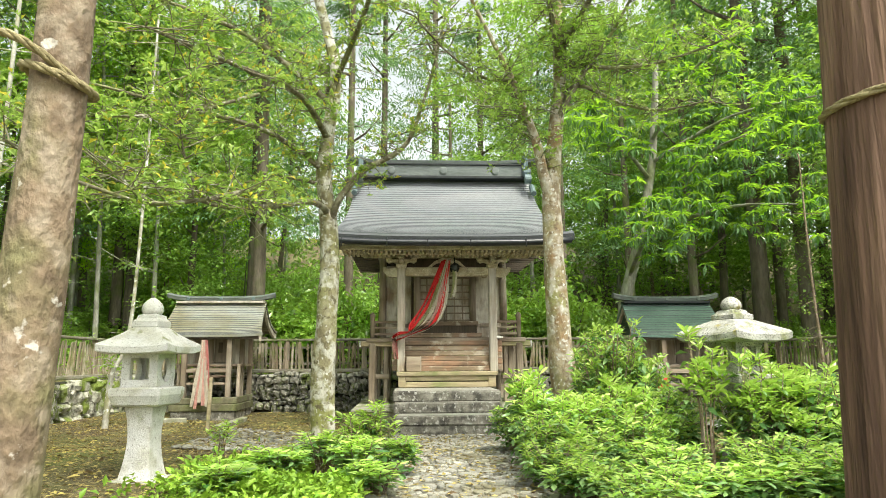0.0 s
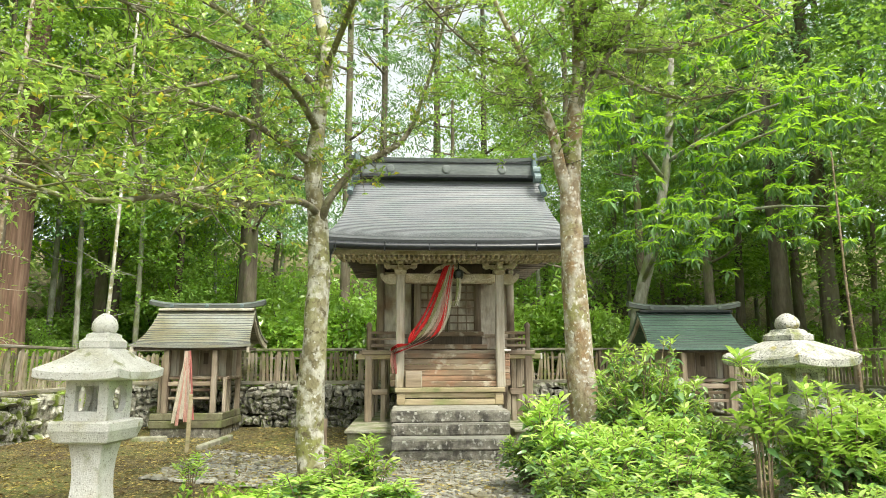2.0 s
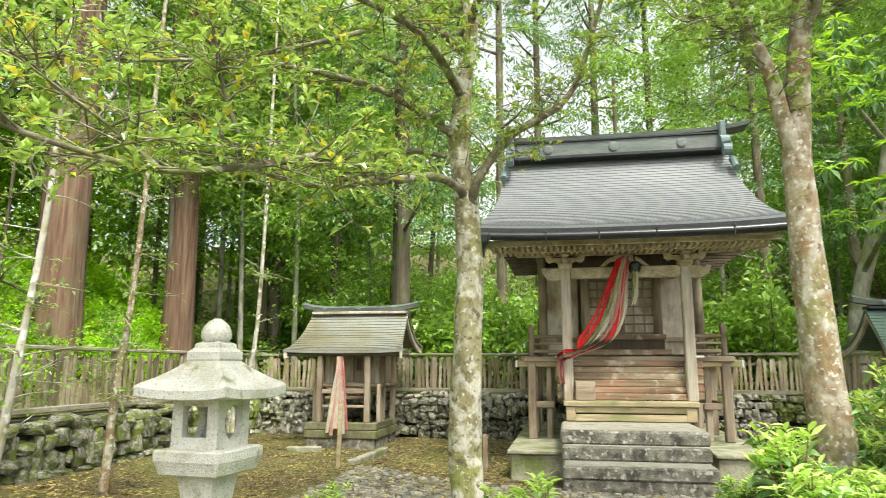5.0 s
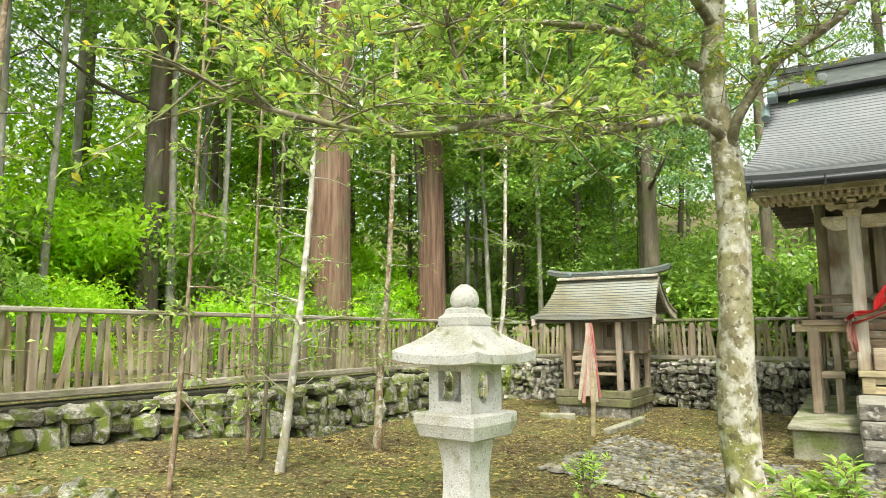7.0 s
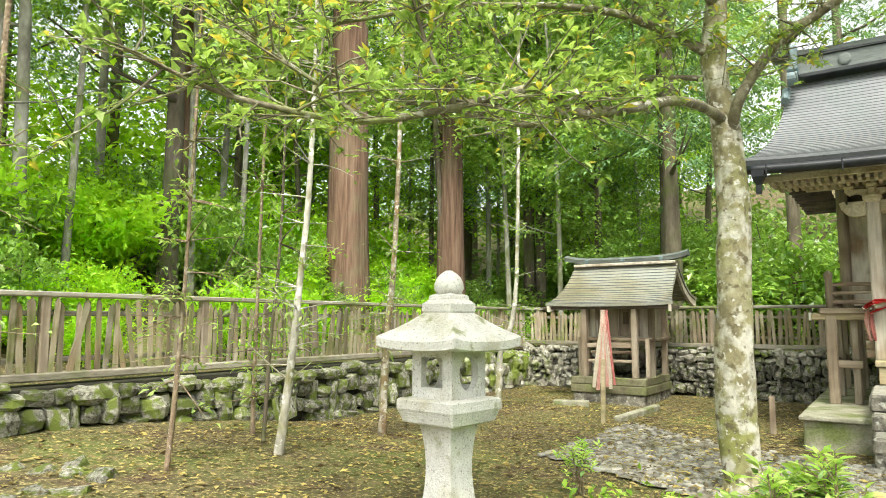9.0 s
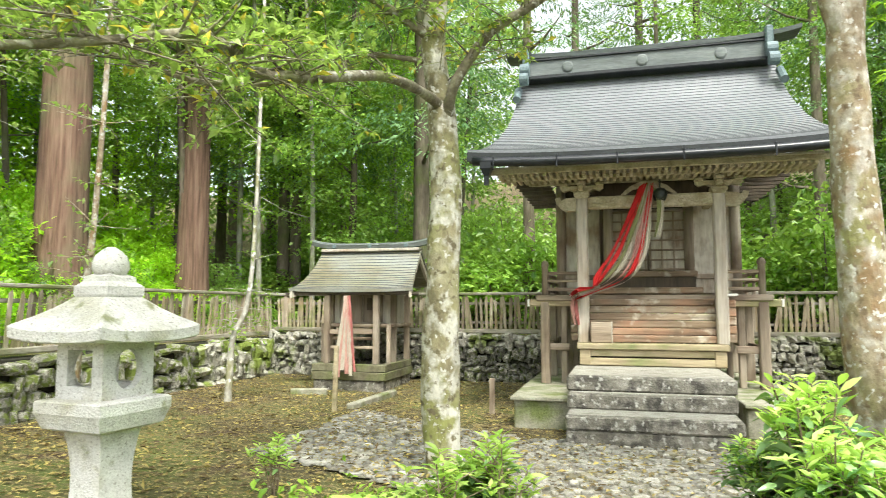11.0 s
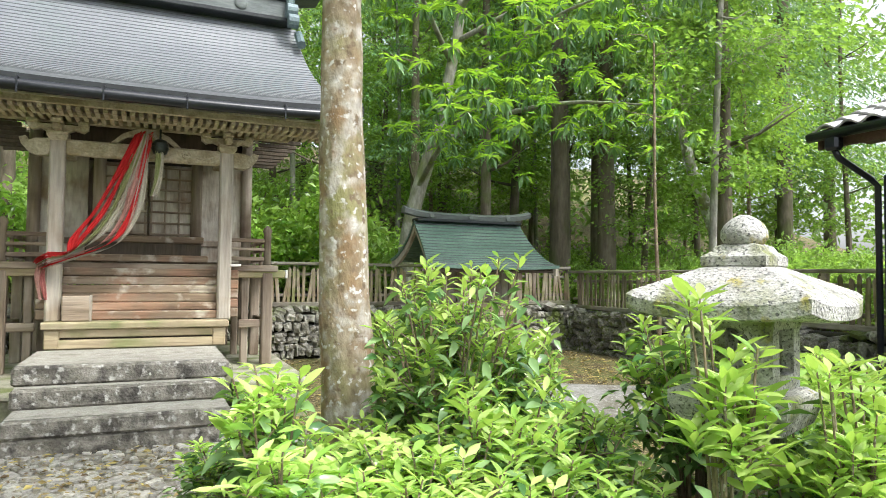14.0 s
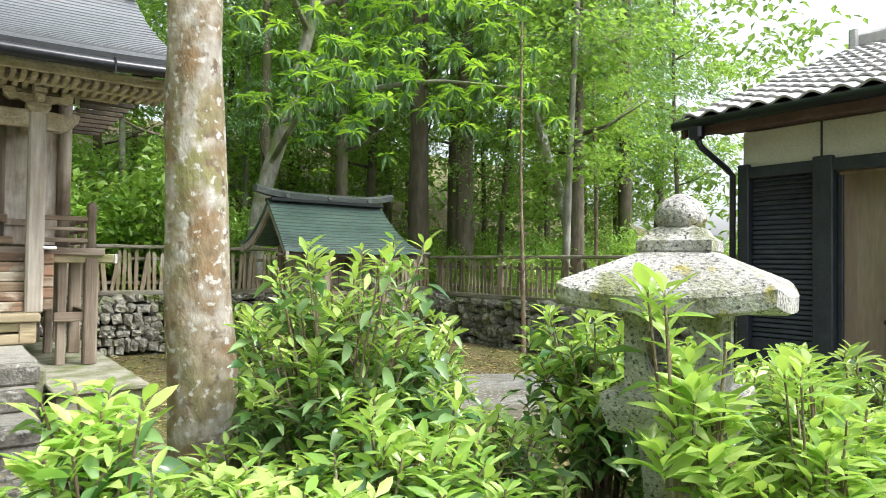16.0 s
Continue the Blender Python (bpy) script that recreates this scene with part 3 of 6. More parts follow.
# gutter with hangers and a hopper
s = Shape()
rings = []
for x in np.linspace(-2.2, 2.22, 24):
    z = 3.33 + 0.05 * abs(x / 2.15) ** 3
    rings.append([(x, 12.6 + 0.055 * math.cos(a), z + 0.06 * math.sin(a) - 0.02) for a in np.linspace(0, 2 * math.pi, 9)[:-1]])
gutter = part("gutter", s.loft(rings), BLACK_METAL, shrine, "dark half-round rain gutter", True)
for x in (-1.92, -1.12, -0.39, 0.38, 1.38):
    part("gutter_hanger", Shape().box((x, 12.545, 3.31), (0.018, 0.012, 0.16), 0.003).box((x, 12.6, 3.39), (0.018, 0.12, 0.012), 0.003), BLACK_METAL, gutter)
s = Shape().loft([[(-2.02 + r * a, 12.62 + r * b, z) for a, b in ((-1, -1), (1, -1), (1, 1), (-1, 1))] for r, z in ((0.07, 3.34), (0.07, 3.26), (0.03, 3.16), (0.03, 3.05))])
part("hopper", s, BLACK_METAL, gutter)
# boards and two tiers of rafters under the eave
part("soffit_board", Shape().box((0, 12.86, 3.255), (4.1, 0.05, 0.07), 0.006), WOOD_CARVED, shrine, "pale eave board")
part("soffit", Shape().box((0, 13.3, 3.3), (4.0, 0.95, 0.03), 0.004), WOOD_PALE, shrine)
rafter_a = Shape().box((0, 0, 0), (0.045, 0.34, 0.042), 0.005).data("rafter", WOOD_CARVED)
for i in range(46):
    for y, z, dx in ((13.06, 3.205, 0.0), (13.3, 3.2, 0.042)):
        r = new("rafter", rafter_a)
        r.parent = shrine
        r.location = (-1.9 + i * 0.084 + dx, y, z)
for sx in (-1, 1):
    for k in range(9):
        part("side_rafter", Shape().box((sx * 1.6, 13.75 + 0.3 * k, 3.27), (0.5, 0.045, 0.05), 0.006), DARK_WOOD_AND_SHADE, shrine)
part("purlin", Shape().box((0, 13.55, 3.21), (3.2, 0.09, 0.07), 0.01), WOOD_CARVED, shrine)
# ridge
part("ridge_base", Shape().box((0, 14.62, 5.04), (3.62, 0.46, 0.06), 0.01), ROOF_DARK, shrine, "black ridge base")
part("ridge_box", Shape().box((0, 14.62, 5.19), (3.5, 0.34, 0.26), 0.012), RIDGE, shrine, "grey-green copper ridge")
rings = []
for x in np.linspace(-2.06, 2.18, 31):
    lift = 0.1 * (abs(x) / 2.15) ** 5
    w = 0.2
    rings.append([(x, 14.62 - w, 5.34 + lift), (x, 14.62 - w - 0.02, 5.4 + lift), (x, 14.62, 5.47 + lift), (x, 14.62 + w + 0.02, 5.4 + lift), (x, 14.62 + w, 5.34 + lift)])
part("ridge_cap", Shape().loft(rings), RIDGE, shrine)
part("ridge_band", Shape().box((0, 14.62, 5.325), (3.5, 0.4, 0.03), 0.005), ROOF_DARK, shrine)


def disc(c, r, t, n=16):
    """A domed boss that faces the yard."""
    rings = []
    for k, (rr, dy) in enumerate(((1, 0), (1, -0.6), (0.75, -1.0), (0.3, -1.15))):
        rings.append([(c[0] + r * rr * math.cos(a), c[1] + dy * t, c[2] + r * rr * math.sin(a)) for a in np.linspace(0, 2 * math.pi, n + 1)[:-1]])
    return rings


for x in (-1.1, 0.0, 1.1):
    part("ridge_boss", Shape().loft(disc((x, 14.45, 5.19), 0.085, 0.025)), RIDGE, shrine)
for sx in (-1, 1):
    x = sx * 1.74
    s = Shape().box((x, 14.6, 5.3), (0.11, 0.5, 0.42), 0.03)
    s.tube([(x - 0.07, 14.28, 5.12), (x + 0.07, 14.28, 5.12)], 0.1, 12).tube([(x - 0.065, 14.16, 4.94), (x + 0.065, 14.16, 4.94)], 0.095, 12)
    part("ridge_end", s, RIDGE_END, shrine, "blue-green copper ridge end with scrolls")
    part("verge_roll", Shape().tube([(sx * 1.84, 14.3 - k * 0.12, 4.82 - k * 0.11) for k in range(3)], 0.06, 8), RIDGE_END, shrine)

# porch: pillars, tie beam with carved noses, bracket blocks
for sx in (-1, 1):
    x = sx * 0.87
    part("pillar", Shape().box((x, 13.5, 1.995), (0.15, 0.15, 1.97), 0.02), WOOD_PALE, shrine, "squared pale porch pillar")
    nose = [(0.075, 2.8), (0.2, 2.79), (0.27, 2.82), (0.34, 2.9), (0.36, 2.97), (0.3, 2.99), (0.27, 2.94), (0.21, 2.97), (0.075, 2.98)]
    part("beam_nose", Shape().slab([(x + sx * a, b) for a, b in nose], 13.44, 13.56), WOOD_CARVED, shrine, "carved beam nose")
    b = Shape().box((x, 13.5, 3.035), (0.21, 0.21, 0.05), 0.012).loft([[(x + r * a, 13.5 + r * c, z) for a, c in ((-1, -1), (1, -1), (1, 1), (-1, 1))] for r, z in ((0.075, 2.96), (0.105, 3.012))])
    part("bearing_block", b, WOOD_CARVED, shrine)
    arm = [(-0.29, 3.13), (-0.29, 3.1), (-0.24, 3.06), (-0.16, 3.08), (-0.09, 3.05), (0.09, 3.05), (0.16, 3.08), (0.24, 3.06), (0.29, 3.1), (0.29, 3.13)]
    part("bracket_arm", Shape().slab([(x + a, c) for a, c in arm], 13.42, 13.52), WOOD_CARVED, shrine)
    for dx in (-0.24, 0, 0.24):
        part("bracket_block", Shape().box((x + dx, 13.46, 3.155), (0.11, 0.14, 0.05), 0.014), WOOD_CARVED, shrine)
    part("forward_bracket", Shape().box((x, 13.36, 3.09), (0.08, 0.2, 0.07), 0.02), WOOD_CARVED, shrine)
    part("forward_bracket", Shape().box((x, 13.3, 3.15), (0.11, 0.12, 0.05), 0.014), WOOD_CARVED, shrine)
part("tie_beam", Shape().box((0, 13.5, 2.9), (1.6, 0.11, 0.17), 0.02), WOOD_CARVED, shrine, "carved tie beam")
for sx in (-1, 1):
    pts = [(sx * (0.42 + 0.05 * math.cos(a) * (1 - a / 14)), 13.435, 2.9 + 0.05 * math.sin(a) * (1 - a / 14)) for a in np.linspace(0, 11, 26)]
    part("scroll_carving", Shape().tube(pts + [(sx * 0.62, 13.435, 2.87), (sx * 0.72, 13.435, 2.9)], 0.011, 5), WOOD_CARVED, shrine)
frog = [(-0.36, 2.99), (-0.3, 2.99), (-0.2, 3.06), (-0.08, 3.08), (0, 3.04), (0.08, 3.08), (0.2, 3.06), (0.3, 2.99), (0.36, 2.99), (0.24, 3.1), (0.08, 3.17), (-0.08, 3.17), (-0.24, 3.1)]
part("frog_leg_strut", Shape().slab(frog, 13.46, 13.52), WOOD_CARVED, shrine)
part("dark_lintel", Shape().box((0, 13.9, 3.08), (1.9, 0.05, 0.3), 0.01), DARK_WOOD_AND_SHADE, shrine)
for sx in (-1, 1):
    part("porch_rafter_beam", Shape().box((sx * 0.87, 14.2, 3.02), (0.12, 1.3, 0.14), 0.02), WOOD_CARVED, shrine)

# hall: posts, walls, lattice doors
Y0 = 14.85
for x in (-1.27, -0.55, 0.62, 1.27):
    part("hall_post", Shape().tube([(x, Y0, 1.66), (x, Y0, 3.4)], 0.075, 12), WOOD, shrine, smooth=True)
part("hall_wall", Shape().box((0, 16.45, 2.55), (2.6, 0.08, 1.8), 0.01), WOOD, shrine)
for sx in (-1, 1):
    part("hall_wall", Shape().box((sx * 1.27, 15.65, 2.55), (0.07, 1.55, 1.8), 0.01), WOOD, shrine)
    for k in range(5):
        part("wall_batten", Shape().box((sx * 1.31, 15.1 + 0.3 * k, 2.5), (0.02, 0.03, 1.7), 0.004), WOOD, shrine)
    part("wall_panel", Shape().box((sx * 0.94, Y0 + 0.02, 2.45), (0.52, 0.03, 1.5), 0.006), DOOR_WOOD, shrine, "pale board panel beside the door")
    part("panel_frame", Shape().box((sx * 0.94, Y0 - 0.01, 3.08), (0.6, 0.06, 0.07), 0.01), WOOD, shrine)
    part("panel_frame", Shape().box((sx * 0.94, Y0 - 0.01, 1.95), (0.6, 0.06, 0.08), 0.01), WOOD, shrine)
part("hall_wall", Shape().box((0, Y0 + 0.1, 3.25), (2.6, 0.06, 0.5), 0.01), DARK_WOOD_AND_SHADE, shrine)
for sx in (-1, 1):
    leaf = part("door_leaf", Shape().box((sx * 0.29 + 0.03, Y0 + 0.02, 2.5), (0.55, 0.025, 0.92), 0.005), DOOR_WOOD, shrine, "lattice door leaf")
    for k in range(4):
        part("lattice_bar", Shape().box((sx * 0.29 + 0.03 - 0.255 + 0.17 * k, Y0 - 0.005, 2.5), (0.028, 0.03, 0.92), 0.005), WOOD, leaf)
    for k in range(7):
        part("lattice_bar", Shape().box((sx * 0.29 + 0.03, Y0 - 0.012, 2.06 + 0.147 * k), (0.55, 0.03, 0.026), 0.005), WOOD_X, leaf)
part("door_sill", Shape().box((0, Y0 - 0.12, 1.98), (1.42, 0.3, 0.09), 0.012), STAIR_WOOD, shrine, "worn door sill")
part("inner_step", Shape().box((0, Y0 - 0.14, 1.84), (1.36, 0.2, 0.2), 0.01), DARK_WOOD_AND_SHADE, shrine)
part("inner_step", Shape().box((0, Y0 - 0.35, 1.73), (1.5, 0.3, 0.09), 0.012), STAIR_WOOD, shrine)

# veranda on posts with a low railing
for k in range(12):
    part("veranda_board", Shape().box((-1.43 + 0.26 * k, 14.32, 1.635), (0.253, 0.92, 0.04), 0.006), WOOD, shrine)
for sx in (-1, 1):
    part("veranda_board", Shape().box((sx * 1.42, 15.6, 1.635), (0.38, 1.7, 0.04), 0.006), WOOD, shrine)
part("veranda_edge", Shape().box((0, 13.855, 1.62), (3.1, 0.05, 0.08), 0.01), WOOD_X, shrine)
part("veranda_beam", Shape().box((0, 13.92, 1.55), (3.3, 0.11, 0.1), 0.014), BEAM_WOOD, shrine)
for sx in (-1, 1):
    part("white_beam_end", Shape().box((sx * 1.665, 13.92, 1.55), (0.03, 0.115, 0.105), 0.006), WHITE_PAINT, shrine, "white painted beam end")
    for y in (13.92, 15.0, 16.3):
        part("veranda_post", Shape().box((sx * 1.43, y, 0.99), (0.13, 0.13, 1.15), 0.015, jitter=0.003), WOOD, shrine, "weathered veranda post")
    for y in (13.92, 15.0, 16.3):
        part("veranda_post", Shape().box((sx * 1.17, y + 0.1, 0.99), (0.09, 0.09, 1.15), 0.012), WOOD, shrine)
    part("post_rail", Shape().box((sx * 1.3, 13.94, 0.93), (0.42, 0.05, 0.1), 0.01), WOOD_X, shrine)
    part("post_rail", Shape().box((sx * 1.43, 15.1, 0.93), (0.05, 2.4, 0.1), 0.01), WOOD, shrine)
    part("railing_newel", Shape().tube([(sx * 1.43, 13.93, 1.64), (sx * 1.43, 13.93, 2.06), (sx * 1.43, 13.93, 2.09), (sx * 1.43, 13.93, 2.13), (sx * 1.43, 13.93, 2.16)],
         [0.047, 0.047, 0.06, 0.045, 0.012], 12), WOOD, shrine, smooth=True)
    for z, hh in ((1.74, 0.05), (1.86, 0.035), (1.97, 0.05)):
        part("railing_bar", Shape().box((sx * 1.17, 13.93, z), (0.5, 0.045, hh), 0.008), WOOD_X, shrine)
        part("railing_bar", Shape().box((sx * 1.43, 15.1, z), (0.045, 2.4, hh), 0.008), WOOD, shrine)
    for y in (14.5, 15.1, 15.7, 16.25):
        part("railing_strut", Shape().box((sx * 1.43, y, 1.8), (0.04, 0.04, 0.32), 0.006), WOOD, shrine)
# wooden stair of heavy treads between the pillars
for k in range(6):
    z = 1.075 + 0.096 * k
    part("stair_tread", Shape().box((0.0, 13.56 + 0.05 * k, z), (1.62, 0.16, 0.092), 0.01, jitter=0.003), STAIR_WOOD, shrine, "worn stair timber")
for sx in (-1, 1):
    for k in range(5):
        part("stair_cheek_block", Shape().box((sx * 0.99, 13.68, 1.09 + 0.112 * k), (0.1, 0.32, 0.106), 0.012), STAIR_WOOD, shrine)
    part("cheek_cap", Shape().box((sx * 0.99, 13.62, 1.65), (0.12, 0.4, 0.03), 0.006), WHITE_PAINT, shrine)
part("offering_box", Shape().box((-0.64, 13.42, 1.16), (0.27, 0.16, 0.27), 0.01), WOOD_X, shrine, "small wooden offering box")
part("offering_box_edge", Shape().box((-0.505, 13.42, 1.16), (0.02, 0.17, 0.28), 0.004), WOOD_PALE, shrine)
part("base_beam", Shape().box((-0.02, 13.38, 0.985), (1.86, 0.3, 0.075), 0.01), BEAM_WOOD, shrine, "yellowed base beam")
part("base_beam", Shape().box((-0.02, 13.42, 0.9), (1.8, 0.26, 0.09), 0.01), BEAM_WOOD, shrine)
# dark strip put in for the shade between the base beams
part("base_gap", Shape().box((-0.02, 13.46, 0.84), (1.72, 0.2, 0.03), 0.004), DARK_WOOD_AND_SHADE, shrine)
part("base_beam", Shape().box((-0.02, 13.42, 0.785), (1.8, 0.28, 0.1), 0.01), BEAM_WOOD, shrine)
for sx in (-1, 1):
    part("base_block", Shape().box((sx * 0.83 - 0.02, 13.34, 0.84), (0.14, 0.14, 0.2), 0.01), BEAM_WOOD, shrine)

# stone steps and plinth
steps = thing("stone_steps", "weathered grey stone steps with pale tops and dark mottled risers", "steps", (1.06, 0, 0))
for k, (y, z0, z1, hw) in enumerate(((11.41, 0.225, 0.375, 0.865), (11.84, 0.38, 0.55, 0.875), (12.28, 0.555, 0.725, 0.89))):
    tread = part("step_stone", Shape().box((0, y + 0.36, (z0 + z1) / 2), (2 * hw, 0.72 if k < 2 else 1.3, z1 - z0), 0.022, jitter=0.004), STEP_STONE, steps, "dark mottled stone step")
    # thin paler sheet on top of the darker step block
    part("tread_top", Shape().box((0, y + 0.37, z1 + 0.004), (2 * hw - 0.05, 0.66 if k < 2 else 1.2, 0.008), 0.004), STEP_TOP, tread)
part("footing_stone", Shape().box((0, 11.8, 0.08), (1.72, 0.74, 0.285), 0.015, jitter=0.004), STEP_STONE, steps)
plinth = thing("shrine_plinth", "low mossy concrete plinth under the shrine hall", "plinth", (CX, 0, 0))
for sx in (-1, 1):
    part("plinth_body", Shape().box((sx * 1.3, 14.7, 0.2), (0.72, 4.5, 0.36), 0.02, jitter=0.004), PLINTH, plinth)
    part("plinth_cap", Shape().box((sx * 1.31, 14.7, 0.395), (0.78, 4.6, 0.05), 0.018), PLINTH, plinth)
part("plinth_core", Shape().box((0, 14.9, 0.3), (1.86, 4.0, 0.5), 0.02), PLINTH, plinth)


# ---- cloth rope, bell ----
def ribbon(parent, name, pts, width, mat, side, fold=0.012, label=""):
    """A hanging strip of cloth with soft folds along its length."""
    pts = [Vector(p) for p in pts]
    fine = []
    for i in range(len(pts) - 1):
        for k in range(6):
            a = pts[max(i - 1, 0)], pts[i], pts[i + 1], pts[min(i + 2, len(pts) - 1)]
            t = k / 6
            fine.append(0.5 * (2 * a[1] + (a[2] - a[0]) * t + (2 * a[0] - 5 * a[1] + 4 * a[2] - a[3]) * t * t + (3 * a[1] - a[0] - 3 * a[2] + a[3]) * t ** 3))
    fine.append(pts[-1])
    side, ph = Vector(side), random.random() * 6
    n = 9
    s = Shape()
    verts = []
    for sheet in (0, 1):
        for i, p in enumerate(fine):
            w = width * (0.75 + 0.25 * math.sin(i * 0.35 + ph))
            for k in range(n):
                e = k / (n - 1) - 0.5
                verts.append(p + side * e * w + Vector((0, fold * math.sin(e * 14 + ph + i * 0.15) + 0.006 * sheet, 0)))
    m = len(fine)
    faces = []
    for sheet in (0, 1):
        o = sheet * m * n
        for i in range(m - 1):
            for k in range(n - 1):
                q = (o + i * n + k, o + i * n + k + 1, o + (i + 1) * n + k + 1, o + (i + 1) * n + k)
                faces.append(q if sheet else q[::-1])
    o = m * n
    for i in range(m - 1):
        for k in (0, n - 1):
            faces.append((i * n + k, (i + 1) * n + k, o + (i + 1) * n + k, o + i * n + k))
    s.add(verts, faces)
    return part(name, s, mat, parent, label, True)


streamer = thing("bell_streamer", "long red, white and green cloth strips tied to a porch pillar", "cloth streamer", (0, 13.3, 0))
for dx, mat, sag in ((-0.13, RED, 0.0), (-0.07, RED, 0.02), (-0.01, OLIVE, 0.03), (0.035, CREAM, 0.05), (0.085, PINK, 0.09), (0.13, RED, 0.12), (0.165, CREAM, 0.15)):
    top = 0.35
    dx *= 1.2
    pts = [(1.13 + dx * top, 0.06, 3.1), (1.07 + dx * 0.5, 0.0, 2.86), (0.96 + dx * 0.85, -0.05, 2.5), (0.82 + dx * 1.0 + sag * 0.3, -0.05, 2.18 - sag * 0.2),
           (0.64 + dx * 0.9 + sag * 0.5, -0.05, 1.93 - sag * 0.5), (0.44 + sag * 0.4, -0.02, 1.76 - sag * 0.45), (0.25 + dx * 0.2, 0.0, 1.68 - dx * 0.35), (0.19 + dx * 0.15, 0.08, 1.64 - dx * 0.2)]
    ribbon(streamer, "cloth_strip", pts, 0.135, mat, (0.8, 0, 0.5), 0.024)
for dx, mat in ((0.12, OLIVE), (0.16, CREAM)):
    ribbon(streamer, "cloth_strip", [(1.13 + dx * 0.6, 0.05, 3.1), (1.16 + dx, 0.0, 2.9), (1.15 + dx, 0.0, 2.6), (1.1 + dx, 0.0, 2.4)], 0.06, mat, (1, 0, 0))
for dx, mat in ((-0.02, PINK), (0.03, RED_FADED)):
    ribbon(streamer, "cloth_strip", [(0.2 + dx, 0.1, 1.68), (0.17 + dx, 0.08, 1.52), (0.18 + dx, 0.1, 1.38), (0.2 + dx, 0.12, 1.25)], 0.05, mat, (1, 0, 0))
bell = thing("shrine_bell", "small dark bronze bell hung in the porch", "bell", (1.3, 13.36, 2.96))
s = Shape().loft([[(r * math.cos(a), r * math.sin(a), z) for a in np.linspace(0, 2 * math.pi, 15)[:-1]] for r, z in ((0.02, -0.1), (0.07, -0.075), (0.095, -0.01), (0.085, 0.0), (0.095, 0.02), (0.07, 0.07), (0.02, 0.09))])
part("bell_body", s, BRONZE, bell, smooth=True)
part("bell_ring", Shape().tube([(0, 0, 0.085), (0, 0, 0.2)], 0.012, 6), BRONZE, bell)


# ---- small side shrines ----
def small_shrine(label, at, roof_mat, ridge_mat):
    ob = thing("small_shrine", label, "small shrine", at)
    front = (1.0, 1.16, 0.0, -1.05, 2.45, 1.68, 0.03, 1.45)
    back = (1.0, 1.1, 0.0, 0.85, 2.45, 1.8, 0.03, 1.45)
    roof_slope(ob, roof_mat, front, 0.05, 17, 0.013, nu=14)
    roof_slope(ob, roof_mat, back, 0.05, 14, 0.013, nu=14)
    rings = []
    for x in np.linspace(-1.19, 1.19, 25):
        lift = 0.09 * (abs(x) / 1.19) ** 4
        rings.append([(x, -0.08, 2.48 + lift), (x, -0.1, 2.555 + lift), (x, 0, 2.6 + lift), (x, 0.1, 2.555 + lift), (x, 0.08, 2.48 + lift)])
    part("ridge", Shape().loft(rings), ridge_mat, ob, "curved ridge beam")
    part("ridge_base", Shape().box((0, 0, 2.46), (1.96, 0.26, 0.05), 0.008), ROOF_DARK if roof_mat == ROOF_GREEN else WOOD_PALE, ob)
    for x in (-0.72, 0, 0.72):
        part("ridge_boss", Shape().loft(disc((x, -0.1, 2.535), 0.042, 0.02)), RIDGE_END if roof_mat != ROOF_GREEN else RIDGE, ob)
    for sx in (-1, 1):
        rings = []
        for dims, vs in ((front, [1 - k / 10 for k in range(11)]), (back, [k / 10 for k in range(1, 11)])):
            for v in vs:
                x, y, z = roof_top(1 if sx > 0 else 0, v, *dims)
                rings.append([(x - sx * 0.07, y, z - 0.05), (x - sx * 0.02, y, z - 0.05), (x - sx * 0.02, y, z - 0.16), (x - sx * 0.07, y, z - 0.16)])
        part("bargeboard", Shape().loft(rings), WOOD_PALE, ob)
        part("gable_wall", Shape().loft([[(sx * 0.62, -0.42, 1.75), (sx * 0.62, 0.42, 1.75), (sx * 0.62, 0.0, 2.36)], [(sx * 0.6, -0.42, 1.75), (sx * 0.6, 0.42, 1.75), (sx * 0.6, 0.0, 2.36)]]), DARK_WOOD_AND_SHADE, ob)
    part("eave_purlin", Shape().box((0, -0.98, 1.62), (2.5, 0.05, 0.045), 0.008), DARK_WOOD_AND_SHADE, ob)
    part("eave_board", Shape().box((0, -0.85, 1.66), (2.1, 0.35, 0.03), 0.006), DARK_WOOD_AND_SHADE, ob)
    for sx in (-1, 1):
        part("front_post", Shape().box((sx * 0.46, -0.92, 1.02), (0.1, 0.1, 1.24), 0.01), WOOD, ob)
        part("rear_post", Shape().box((sx * 0.6, 0.36, 1.02), (0.1, 0.1, 1.5), 0.01), WOOD, ob)
        part("hall_post", Shape().box((sx * 0.6, -0.4, 1.02), (0.1, 0.1, 1.5), 0.01), WOOD, ob)
        part("veranda_post", Shape().box((sx * 0.62, -0.72, 0.74), (0.07, 0.07, 0.68), 0.01), WOOD, ob)
        part("base_timber", Shape().box((sx * 0.6, -0.3, 0.34), (0.13, 1.5, 0.13), 0.012), MOSS_TIMBER, ob)
        part("base_timber", Shape().box((sx * 0.6, -0.3, 0.2), (0.17, 1.55, 0.14), 0.012), MOSS_TIMBER, ob)
    part("base_timber", Shape().box((0, -1.0, 0.34), (1.36, 0.13, 0.13), 0.012), MOSS_TIMBER, ob)
    part("base_timber", Shape().box((0, -1.02, 0.2), (1.3, 0.13, 0.14), 0.012), MOSS_TIMBER, ob)
    part("hall_body", Shape().box((0, 0.0, 1.42), (1.12, 0.78, 0.74), 0.01), WOOD_PALE, ob)
    part("hall_floor", Shape().box((0, -0.15, 1.06), (1.36, 1.1, 0.06), 0.01), WOOD_X, ob)
